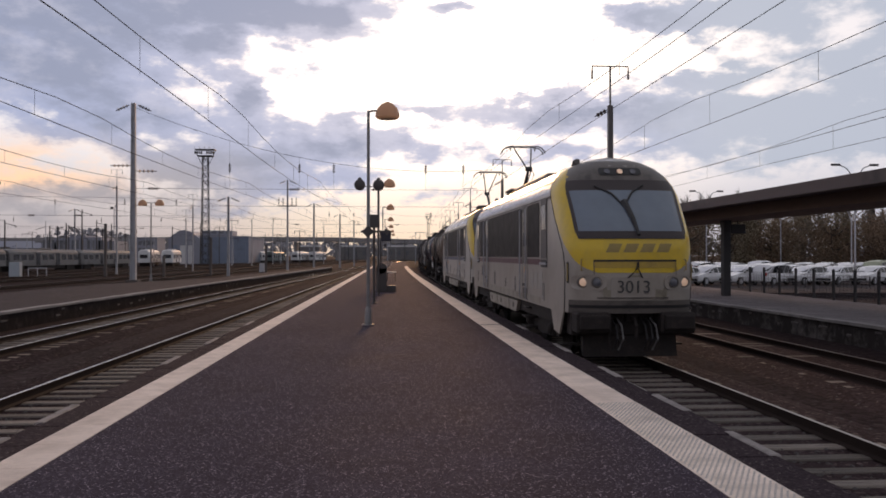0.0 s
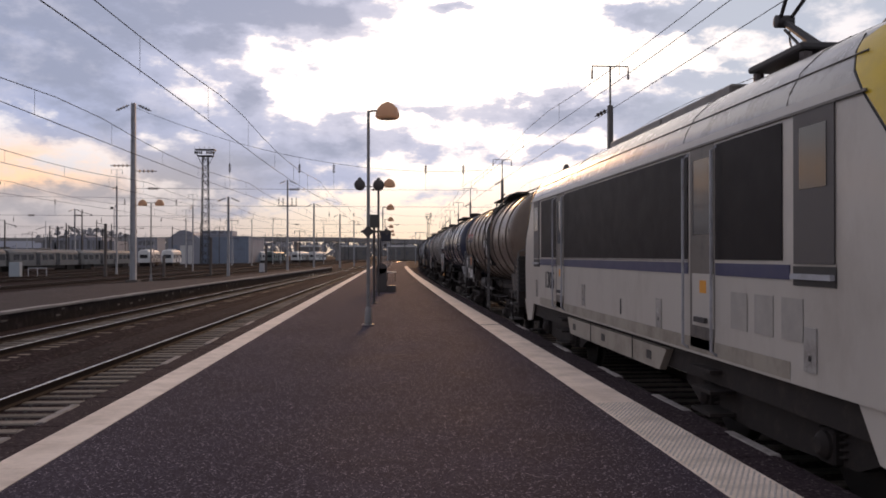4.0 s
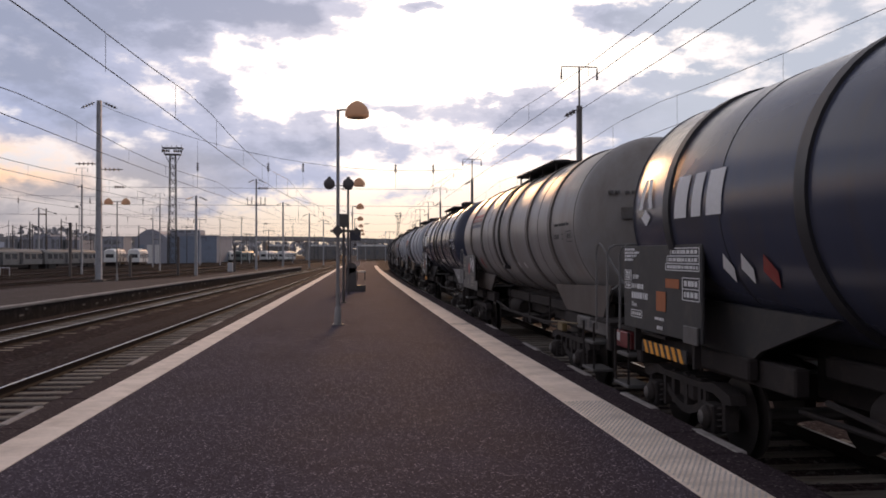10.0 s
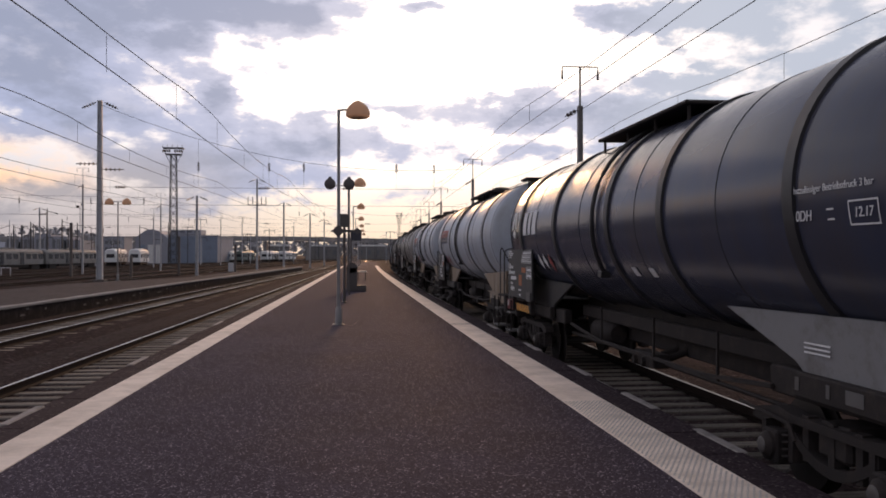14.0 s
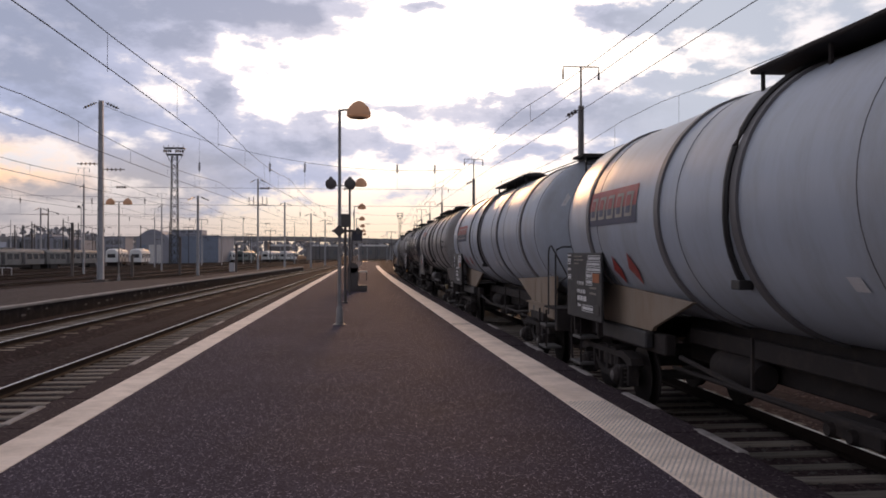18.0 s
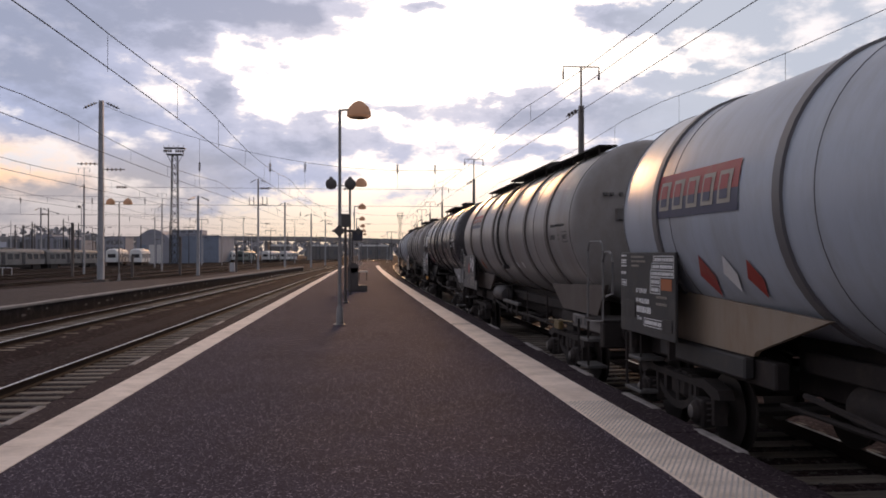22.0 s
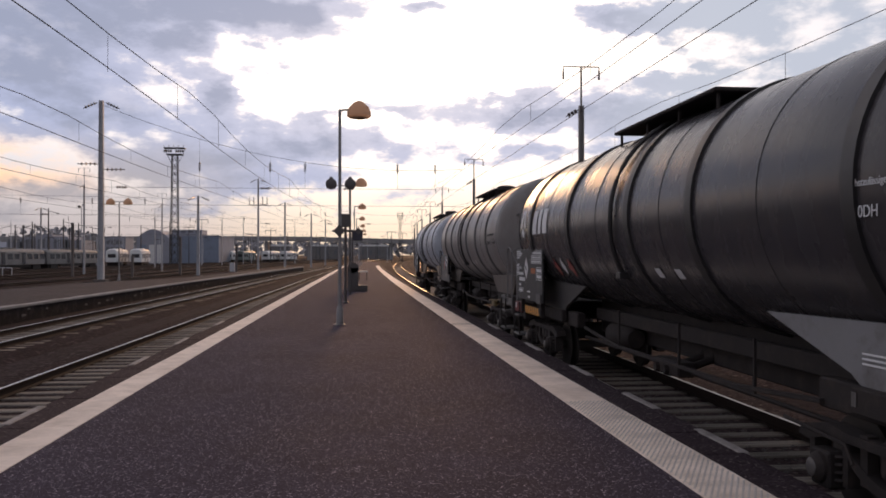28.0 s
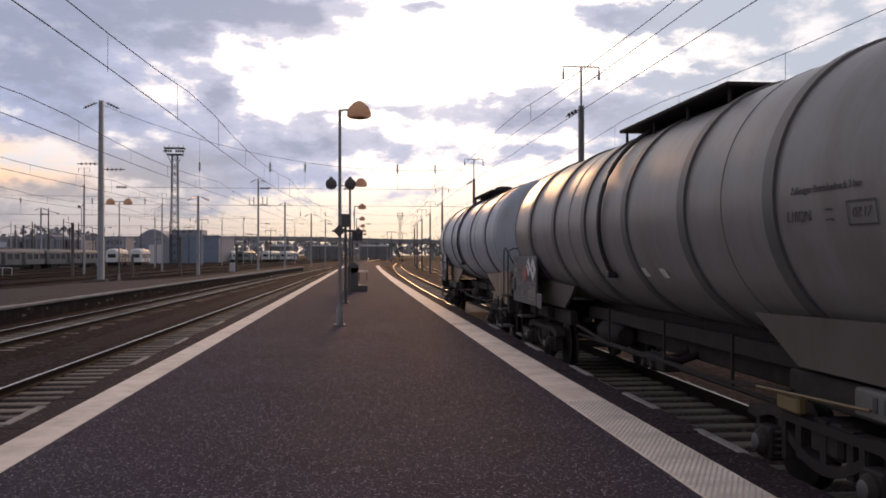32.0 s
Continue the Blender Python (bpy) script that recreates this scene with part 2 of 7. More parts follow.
WHITE = mat("white_paint", (.62, .61, .62), .5, vary=.1, scale=8, dirt=(.4, .38, .37), dscale=4)
LETTER = mat("stencilled_white", (.70, .70, .71), .6, vary=.15, scale=20)
LETTERDARK = mat("stencilled_black", (.05, .05, .055), .6, vary=.15, scale=20)
HEADLIGHT = mat("lit_headlight", (.85, .58, .42), .15, emit=.22)
LENS = mat("lamp_glass", (.13, .13, .15), .12)


def tank_paint(name, colour, grime, rough=.34):
    """Tank paint: worn patches, and fine runs of dirt down the flank."""
    ma = mat(name, colour, rough, vary=.08, scale=2.2, dirt=grime, dscale=.9, dlo=.46, dhi=.82, stretch=(1, 1.6, .55), bump=.02, bscale=3, coat=.0, spec=.26)
    nt = ma.node_tree
    b = nt.nodes["Principled BSDF"]
    tc = nt.nodes.new("ShaderNodeTexCoord")
    mp = nt.nodes.new("ShaderNodeMapping")
    mp.inputs["Scale"].default_value = (1.0, 5.0, .35)
    nt.links.new(tc.outputs["Object"], mp.inputs[0])
    n = nt.nodes.new("ShaderNodeTexNoise")
    n.inputs["Scale"].default_value, n.inputs["Detail"].default_value, n.inputs["Roughness"].default_value = 1.0, 8, .65
    nt.links.new(mp.outputs[0], n.inputs["Vector"])
    mr = nt.nodes.new("ShaderNodeMapRange")
    mr.inputs[1].default_value, mr.inputs[2].default_value, mr.inputs[4].default_value = .52, .80, .26
    nt.links.new(n.outputs["Fac"], mr.inputs[0])
    mx = nt.nodes.new("ShaderNodeMix")
    mx.data_type = "RGBA"
    nt.links.new(mr.outputs[0], mx.inputs[0])
    nt.links.new(b.inputs["Base Color"].links[0].from_socket, mx.inputs[6])
    mx.inputs[7].default_value = (*[g * .8 for g in grime], 1)
    nt.links.new(mx.outputs[2], b.inputs["Base Color"])
    return ma


T_BEIGE = tank_paint("beige_tank_paint", (.205, .158, .128), (.135, .098, .078), .29)
T_NAVY = tank_paint("dark_blue_tank_paint", (.052, .058, .090), (.070, .062, .068), .21)
T_BLACK = tank_paint("brown_black_tank_paint", (.050, .047, .052), (.068, .058, .056), .26)
T_GREY = tank_paint("grey_tank_paint", (.232, .223, .221), (.16, .13, .112), .36)
T_PALE = tank_paint("pale_grey_tank_paint", (.395, .435, .50), (.29, .29, .295), .38)
T_WARM = tank_paint("warm_grey_tank_paint", (.266, .257, .254), (.18, .148, .128), .35)
SEAM = mat("rubber_hose", (.02, .019, .02), .5, vary=.2)
SADDLE_RUST = tank_paint("stained_saddle", (.285, .232, .184), (.20, .120, .068), .6)
SADDLE_GRIME = tank_paint("grimy_saddle", (.105, .090, .082), (.07, .054, .045), .55)
PLATE_DULL = mat("dull_data_plate", (.062, .058, .060), .6, vary=.25, scale=5, dirt=(.10, .09, .085), dscale=3)
SADDLE_GREY = mat("grey_saddle", (.20, .20, .21), .55, vary=.15, scale=4, dirt=(.11, .10, .095), dscale=2)
PLATE = mat("data_plate", (.028, .027, .029), .6, vary=.25, scale=5, dirt=(.05, .045, .04), dscale=3)
PLATE_GREY = mat("grey_data_plate", (.098, .093, .093), .6, vary=.25, scale=5, dirt=(.065, .057, .053), dscale=3)


# ---- building helpers ----
def finish(name, bm, smooth=32):
    me = bpy.data.meshes.new(name)
    bmesh.ops.recalc_face_normals(bm, faces=bm.faces)
    bm.to_mesh(me)
    bm.free()
    me.polygons.foreach_set("use_smooth", [True] * len(me.polygons))
    me.set_sharp_from_angle(angle=radians(smooth))
    return me


def part(name, bm, material, parent=None, label="", at=None):
    me = bm if isinstance(bm, bpy.types.Mesh) else finish(name, bm)
    if not me.materials:
        me.materials.append(material)
    ob = new(name, me)
    if parent:
        ob.parent = parent
    if at:
        ob.matrix_basis = at if isinstance(at, Matrix) else Matrix.Translation(at)
    if label:
        tagged(ob, label)
    return ob


def empty(name, m=None, label="", category="", group="", kind=""):
    ob = new(name)
    ob.empty_display_size = .2
    if m is not None:
        ob.matrix_basis = m
    return tagged(ob, label, category, group, kind)


def bm_():
    return bmesh.new()


def box(bm, x0, x1, y0, y1, z0, z1, cut=0.0):
    """A box, with its edges chamfered by cut."""
    vs = [bm.verts.new((x, y, z)) for x in (x0, x1) for y in (y0, y1) for z in (z0, z1)]
    fs = [bm.faces.new([vs[i] for i in q]) for q in ((0, 1, 3, 2), (4, 6, 7, 5), (0, 4, 5, 1), (2, 3, 7, 6), (0, 2, 6, 4), (1, 5, 7, 3))]
    if cut:
        es = list({e for f in fs for e in f.edges})
        bmesh.ops.bevel(bm, geom=es, offset=cut, segments=1, affect="EDGES", profile=.5)
    return bm


def tube(bm, pts, r, n=6, r1=None, cap=True):
    """A round bar along a line of points, tapering from r to r1."""
    pts = [Vector(p) for p in pts]
    rings = []
    for i, p in enumerate(pts):
        d = (pts[min(i + 1, len(pts) - 1)] - pts[max(i - 1, 0)]).normalized()
        a = d.cross(Vector((0, 0, 1)) if abs(d.z) < .9 else Vector((1, 0, 0))).normalized()
        b = d.cross(a)
        rr = r if r1 is None else r + (r1 - r) * i / (len(pts) - 1)
        rings.append([bm.verts.new(p + rr * (a * math.cos(2 * math.pi * k / n) + b * math.sin(2 * math.pi * k / n))) for k in range(n)])
    for u, v in zip(rings, rings[1:]):
        for k in range(n):
            bm.faces.new((u[k], u[(k + 1) % n], v[(k + 1) % n], v[k]))
    if cap and n > 2:
        bm.faces.new(rings[0])
        bm.faces.new(rings[-1][::-1])
    return bm


def lathe_y(bm, prof, n=40, cx=0.0, cz=0.0):
    """A body of revolution along y: profile rows (y, radius)."""
    rings = []
    for y, r in prof:
        if r < 1e-4:
            rings.append([bm.verts.new((cx, y, cz))])
        else:
            rings.append([bm.verts.new((cx + r * math.cos(2 * math.pi * k / n), y, cz + r * math.sin(2 * math.pi * k / n))) for k in range(n)])
    for u, v in zip(rings, rings[1:]):
        for k in range(n):
            a, b2 = (k, (k + 1) % n)
            if len(u) == 1:
                bm.faces.new((u[0], v[b2], v[a]))
            elif len(v) == 1:
                bm.faces.new((u[a], u[b2], v[0]))
            else:
                bm.faces.new((u[a], u[b2], v[b2], v[a]))
    return bm


def lathe_x(bm, prof, n=20, cy=0.0, cz=0.0):
    rings = [[bm.verts.new((x, cy + r * math.cos(2 * math.pi * k / n), cz + r * math.sin(2 * math.pi * k / n))) for k in range(n)] for x, r in prof]
    for u, v in zip(rings, rings[1:]):
        for k in range(n):
            bm.faces.new((u[k], u[(k + 1) % n], v[(k + 1) % n], v[k]))
    bm.faces.new(rings[0])
    bm.faces.new(rings[-1][::-1])
    return bm


def lathe_z(bm, prof, n=16, cx=0.0, cy=0.0):
    rings = [[bm.verts.new((cx + r * math.cos(2 * math.pi * k / n), cy + r * math.sin(2 * math.pi * k / n), z)) for k in range(n)] for z, r in prof]
    for u, v in zip(rings, rings[1:]):
        for k in range(n):
            bm.faces.new((u[k], u[(k + 1) % n], v[(k + 1) % n], v[k]))
    bm.faces.new(rings[0])
    bm.faces.new(rings[-1][::-1])
    return bm


def prism(bm, outline, x0, x1):
    """An outline in (y, z), given thickness from x0 to x1."""
    a = [bm.verts.new((x0, y, z)) for y, z in outline]
    b2 = [bm.verts.new((x1, y, z)) for y, z in outline]
    bm.faces.new(a), bm.faces.new(b2[::-1])
    for i in range(len(a)):
        j = (i + 1) % len(a)
        bm.faces.new((a[i], a[j], b2[j], b2[i]))
    return bm


MESHES = {}


def shared(key, build):
    """One mesh for all alike pieces."""
    if key not in MESHES:
        MESHES[key] = finish(key, build())
    return MESHES[key]


def slab(bm, f0, f1, ys, z0, z1):
    """A strip with thickness between the lines f0(y) and f1(y)."""
    rows = [[bm.verts.new(p) for p in ((f0(y), y, z0), (f1(y), y, z0), (f1(y), y, z1), (f0(y), y, z1))] for y in ys]
    for u, v in zip(rows, rows[1:]):
        for k in range(4):
            bm.faces.new((u[k], u[(k + 1) % 4], v[(k + 1) % 4], v[k]))
    bm.faces.new(rows[0]), bm.faces.new(rows[-1][::-1])
    return bm


# ---- the plan: lines of the tracks and platforms, by distance y ----
def bend(y, k=5600.0):
    """How far the tracks have swung to the right."""
    if y < 21:
        return 0.0
    if y < 270:
        return (y - 21) ** 2 / k
    return 249 ** 2 / k + (y - 270) * 2 * 249 / k


def slope(y, k=5600.0):
    return 0.0 if y < 21 else 2 * (min(y, 270) - 21) / k


def r1(y):
    return 5.28 + bend(y)


def r2(y):
    return 10.0 + bend(y)


def r3(y):
    return 22.0 + bend(y)


def l1(y):
    return -5.67 + .0288 * y if y < 156 else -1.177 + .0288 * (y - 156) + (y - 156) ** 2 / 9700


def l2(y):
    return -10.55 + .0288 * y + (0 if y < 21 else (y - 21) ** 2 / 9700)


def edge_r(y):
    return 3.80 + (0 if y < 15.6 else (y - 15.6) ** 2 / 10830)


def edge_l(y):
    return -4.05 + .0171 * y


PLAT = .39
GROUND = -.26
RANGE = [-60, -30, -10, 0, 5, 10, 15, 20, 30, 40, 50, 60, 75, 90, 105, 120, 135, 150, 165, 180, 200, 220, 240, 260]


# ---- ground, tracks, platforms ----
def make_ground():
    bm = bm_()
    xs = [-1500, -300, -120, -60, -30, -10, 10, 30, 60, 120, 300, 1500]
    ys = [-700, -200, -60, 0, 40, 100, 200, 350, 600, 1200, 3000]
    vs = [[bm.verts.new((x, y, GROUND)) for x in xs] for y in ys]
    for a, b2 in zip(vs, vs[1:]):
        for i in range(len(xs) - 1):
            bm.faces.new((a[i], a[i + 1], b2[i + 1], b2[i]))
    tagged(part("ground", bm, EARTH), "dark stony railway yard ground reaching the horizon", "ground", kind="structure")


make_ground()


def rail_mesh(line, off, ys):
    bm = bm_()
    sect = [(-.07, -.17), (.07, -.17), (.07, -.155), (.012, -.13), (.012, -.045), (.036, -.035), (.036, -.004), (-.036, -.004), (-.036, -.035),
            (-.012, -.045), (-.012, -.13), (-.07, -.155)]
    rows = [[bm.verts.new((line(y) + off + x, y, z)) for x, z in sect] for y in ys]
    for a, b2 in zip(rows, rows[1:]):
        for k in range(len(sect)):
            bm.faces.new((a[k], a[(k + 1) % len(sect)], b2[(k + 1) % len(sect)], b2[k]))
    return bm


def make_track(n, line, y0, y1, near, label):
    t = empty("track_%d" % n, label=label, category="railway track", kind="structure")
    ys = [y for y in np.arange(y0, 60, 5.0)] + [y for y in np.arange(60, y1 + 1, 10.0)]
    bm = bm_()
    rows = []
    for y in ys:
        c = line(y)
        rows.append([bm.verts.new((c + x, y, z)) for x, z in ((-2.0, GROUND + .004), (-1.5, -.17), (-.80, -.155), (-.68, -.186 if n in (1, 3, 4) else -.16), (.68, -.186 if n in (1, 3, 4) else -.16), (.80, -.16), (1.5, -.17), (2.0, GROUND + .004))])
    for a, b2 in zip(rows, rows[1:]):
        for k in range(7):
            bm.faces.new((a[k], a[k + 1], b2[k + 1], b2[k]))
    tagged(part("ballast_bed", bm, BALLAST_WORN if n < 3 else BALLAST, t, "dark crushed-stone ballast"), kind="stuff")
    for off in (-.7525, .7525):
        rl = part("rail", rail_mesh(line, off, ys), RAILSIDE, t, "rusty steel rail with a polished head")
        bm = bm_()
        slab(bm, lambda y: line(y) + off - .023, lambda y: line(y) + off + .023, ys, -.006, .0)
        part("rail_head", bm, RAILWORN if n == 1 else RAILTOP if n in (3, 4) else RAILDULL, rl, "polished running surface" if n in (1, 3, 4) else "dull running surface")

    def sleeper():
        return box(bm_(), -1.3, 1.3, -.125, .125, -.33, -.165, .02)

    far = bm_()
    y = y0
    rnd = random.Random(n)
    while y < min(y1, 170):
        m = pose(line(y) + rnd.uniform(-.03, .03), y, rnd.uniform(-.008, .008), 0, 0, math.degrees(-slope(y)) + rnd.uniform(-.8, .8))
        if near[0] < y < near[1]:
            ob = part("sleeper", shared("sleeper", sleeper), SLEEPER if n in (2, 3, 4) else SLEEPER_DARK, t, at=m)
        else:
            c = line(y)
            vs = [far.verts.new((c + a, y + b2, -.168)) for a, b2 in ((-1.3, -.125), (1.3, -.125), (1.3, .125), (-1.3, .125))]
            lo = [far.verts.new((v.co.x, v.co.y, -.3)) for v in vs]
            far.faces.new(vs)
            for k in range(4):
                far.faces.new((vs[k], lo[k], lo[(k + 1) % 4], vs[(k + 1) % 4]))
        y += .6
    tagged(part("far_sleepers", far, SLEEPER_DARK, t), kind="stuff")
    return t


make_track(1, r1, -60, 420, (2, 70), "railway track with weathered sleepers beside the platform")
make_track(2, r2, -60, 420, (8, 60), "second railway track on dark ballast")
make_track(3, l1, -60, 420, (2, 75), "railway track with pale sleeper ends along the platform")
make_track(4, l2, -60, 420, (8, 80), "rusty railway track beside the low stone platform")
for k, (off, y0) in enumerate(((-24.0, 30), (-29.0, 40), (-36.0, 50), (-41, 60), (-48.0, 60), (-54.0, 60))):
    make_track(5 + k, lambda y, o=off: o + .0288 * y + (0 if y < 21 else (y - 21) ** 2 / 9700), y0, 380, (0, 0), "sidings of the yard, rusty rails in dark ground")
make_track(12, r3, -20, 300, (0, 0), "railway track beyond the covered platform")


def stone_scatter():
    """Loose ballast stones where the camera stands nearest to the tracks."""
    bm = bm_()
    rnd = random.Random(5)
    for line, y1, n in ((r1, 24, 2600), (l1, 24, 2200), (r2, 26, 900)):
        for _ in range(n):
            y = 3 + (y1 - 3) * rnd.random() ** 1.4
            x = line(y) + rnd.uniform(-1.9, 1.9)
            z = -.19 if abs(x - line(y)) < 1.5 else -.235
            s = rnd.uniform(.018, .045)
            top = bm.verts.new((x + rnd.uniform(-.4, .4) * s, y + rnd.uniform(-.4, .4) * s, z + s * rnd.uniform(.5, .9)))
            a0 = rnd.random() * 6
            ring = [bm.verts.new((x + s * math.cos(a0 + k * 1.57), y + s * math.sin(a0 + k * 1.57), z - .01 + rnd.uniform(0, .5) * s)) for k in range(4)]
            for k in range(4):
                bm.faces.new((top, ring[k], ring[(k + 1) % 4]))
    tagged(part("loose_ballast", bm, mat("ballast_stone", (.075, .066, .064), .9, vary=.5, scale=14), label="loose grey and brown ballast stones between the rails"), category="ballast", kind="stuff")


stone_scatter()


def make_platform():
    p = empty("platform", label="dark asphalt island platform with pale paved edge stripes", category="platform", kind="structure")
    ys = [y for y in RANGE if y <= 240]
    bm = bm_()
    slab(bm, lambda y: edge_l(y) + .42, lambda y: edge_r(y) - .46, ys, GROUND - .1, PLAT)
    part("platform_surface", bm, ASPHALT, p, "dark speckled asphalt")
    rnd = random.Random(2)
    # edge stones
    for side, ed in ((1, edge_r), (-1, edge_l)):
        y = 2.0
        while y < 62:
            ln = 1.0
            j = rnd.uniform(-.02, .02)
            bm = bm_()
            i0 = .46 if side > 0 else .42
            a, b2 = (lambda q: ed(q) - side * (i0 - .004)), (lambda q: ed(q) + side * j)
            f0, f1 = (a, b2) if side > 0 else (b2, a)
            slab(bm, f0, f1, [y + .006, y + ln - .006], PLAT - .2, PLAT + rnd.uniform(-.012, .0))
            part("edge_stone", bm, COPING, p)
            y += ln
        bm = bm_()
        f0, f1 = (lambda q: ed(q) - side * .45), (lambda q: ed(q) - side * .04)
        g0, g1 = (f0, f1) if side > 0 else (f1, f0)
        slab(bm, g0, g1, ys, GROUND - .1, PLAT - .05)
        part("platform_wall", bm, CONCRETE, p, "grimy concrete platform wall")
        bm = bm_()
        f1 = (lambda q: ed(q))
        g0, g1 = (f0, f1) if side > 0 else (f1, f0)
        slab(bm, g0, g1, [62] + [q for q in ys if q > 62], PLAT - .2, PLAT - .004)
        slab(bm, g0, g1, [q for q in ys if q < 2] + [2.0], PLAT - .2, PLAT - .004)
        part("far_edge_stones", bm, COPING, p)
        # pale patches of broken edge, low on the outer side
        if side > 0:
            for y0, ln in ((5.3, .9), (8.02, 1.13), (10.4, 1.25), (13.4, 1.2), (17.0, 1.5), (22.0, 1.6)):
                bm = box(bm_(), ed(y0) - .07, ed(y0) + .05, y0, y0 + ln, PLAT - .13, PLAT + .004, .015)
                part("broken_edge", bm, COPING_PALE, p, "pale broken edge stone")
        else:
            for y0, ln in ((8.4, 1.0), (10.2, 1.2), (15.5, 1.2), (19, 1.4), (24, 1.4)):
                bm = box(bm_(), ed(y0) - .05, ed(y0) + .07, y0, y0 + ln, PLAT - .13, PLAT + .004, .015)
                part("broken_edge", bm, COPING_PALE, p, "pale broken edge stone")
    # edge stripes
    def strip(y0, y1, a, b2, m, label=""):
        bm = bm_()
        n = max(2, int((y1 - y0) / 3) + 1)
        slab(bm, a, b2, list(np.linspace(y0 + .003, y1 - .003, n)), PLAT - .02, PLAT + .006)
        return part("paving_slab", bm, m, p, label)

    ra, rb = (lambda y: edge_r(y) - 1.04), (lambda y: edge_r(y) - .47)
    la, lb = (lambda y: edge_l(y) + .43), (lambda y: edge_l(y) + .88)
    y = 2.0
    while y < 11:
        strip(y, y + .5, ra, rb, TACTILE)
        y += .5
    while y < 56:
        strip(y, y + 1.25, ra, rb, STRIPE)
        y += 1.25
    strip(-28, 2.0, ra, rb, STRIPE, "pale painted platform edge line")
    strip(-28, 2.0, la, lb, STRIPE, "pale painted platform edge line")
    strip(56, 150, ra, rb, STRIPE, "pale painted platform edge line")
    y = 2.0
    while y < 56:
        strip(y, y + 1.0, la, lb, STRIPE)
        y += 1.0
    strip(56, 150, la, lb, STRIPE, "pale painted platform edge line")
    # raised studs of the tactile paving
    bm = bm_()
    for i in range(int(9 / .052)):
        y = 2.02 + i * .052
        for k in range(10):
            x = ra(y) + .035 + k * .052 + (.026 if i % 2 else 0)
            r = .013
            lo = [bm.verts.new((x + r * math.cos(a), y + r * math.sin(a), PLAT + .006)) for a in np.arange(6) * math.pi / 3]
            hi = [bm.verts.new((x + .6 * r * math.cos(a), y + .6 * r * math.sin(a), PLAT + .012)) for a in np.arange(6) * math.pi / 3]
            bm.faces.new(hi)
            for q in range(6):
                bm.faces.new((lo[q], lo[(q + 1) % 6], hi[(q + 1) % 6], hi[q]))
    tagged(part("studs", bm, mat("stud", (.42, .39, .38), .7, vary=.2), p, "small raised studs"), kind="stuff")
    # tar joints and a drain slot across the surface
    bm = bm_()
    box(bm, edge_r(23.6) - 1.04, edge_r(23.6) - .46, 23.5, 23.64, PLAT - .01, PLAT + .009)
    part("joint", bm, mat("tar", (.03, .028, .03), .7), p, "dark tar joint across the stripe")


make_platform()


WALLDARK = mat("sooty_wall", (.020, .016, .017), .9, vary=.35, scale=3, dirt=(.05, .042, .04), dscale=2, bump=.4, bscale=30, spec=.05)


def side_platform(name, inner, outer, y0, y1, label, stripe, top=None, wall=None):
    p = empty(name, label=label, category="platform", kind="structure")
    ys = [y0] + [y for y in RANGE if y0 < y < y1] + [y1]
    f0, f1 = (inner, outer) if inner(0) < outer(0) else (outer, inner)
    part("platform_surface", slab(bm_(), f0, f1, ys, PLAT - .08, PLAT - .02), top or ASPHALT_FAR, p, "worn grey asphalt")
    part("wall", slab(bm_(), f0, f1, ys, GROUND - .1, PLAT - .081), wall or WALLDARK, p, "sooty dark platform wall")
    sgn = 1 if inner(0) < outer(0) else -1
    g0, g1 = (lambda y: inner(y) - sgn * .06), (lambda y: inner(y) + sgn * .3)
    h0, h1 = (g0, g1) if sgn > 0 else (g1, g0)
    y = y0
    rnd = random.Random(8)
    while y < min(y1, 75):
        part("edge_stone", slab(bm_(), h0, h1, [y + .01, y + 1.49], PLAT - .08, PLAT + rnd.uniform(-.01, .012)), stripe, p)
        y += 1.5
    if y < y1:
        part("far_edge_stones", slab(bm_(), h0, h1, [y] + [q for q in ys if q > y], PLAT - .14, PLAT), stripe, p)
    # pale chips of stone along the wall
    y = y0
    while y < min(y1, 70):
        a = inner(y) - sgn * .02
        w_, z_ = rnd.uniform(.15, .6), rnd.uniform(-.05, .22)
        if rnd.random() < .6:
            part("wall_stone", box(bm_(), min(a, a + sgn * .2), max(a, a + sgn * .2), y, y + w_, z_ - .05, z_ + .04, .02), CONCRETE, p)
        y += rnd.uniform(.5, 1.6)
    return p


WALLPATCHY = mat("patchy_wall", (.045, .039, .038), .9, vary=.4, scale=2, dirt=(.17, .155, .15), dscale=1.3, dlo=.5, dhi=.68, bump=.4, bscale=30, spec=.1)
EDGE_PALE = mat("pale_edge_stone", (.26, .24, .235), .8, vary=.25, scale=5, dirt=(.11, .098, .095), dscale=1.5, per=.12)
side_platform("platform_covered", lambda y: 13.4 + bend(y), lambda y: 19.6 + bend(y), -40, 130, "grey asphalt platform under a long canopy", EDGE_PALE, ASPHALT_PALE, WALLPATCHY)
WEST = lambda y: -13.6 + .0336 * y + (0 if y < 21 else (y - 21) ** 2 / 9700)
side_platform("platform_west", WEST, lambda y: WEST(y) - float(np.interp(y, [0, 60, 72, 150], [7.6, 7.0, 3.0, 2.0])), -30, 140, "low grey asphalt platform edged with stone", EDGE_PALE)


# ---- lamps and signs on the platform ----
def hood(bm, x, y, z, r=.33, h=.42):
    s = 1 if x > 0 else -1
    lathe_z(bm, [(z - .07, r * .35), (z - .05, r * .8), (z, r), (z + h * .30, r * .97), (z + h * .6, r * .80), (z + h * .85, r * .48), (z + h, r * .12)], 22, x, y)
    return bm


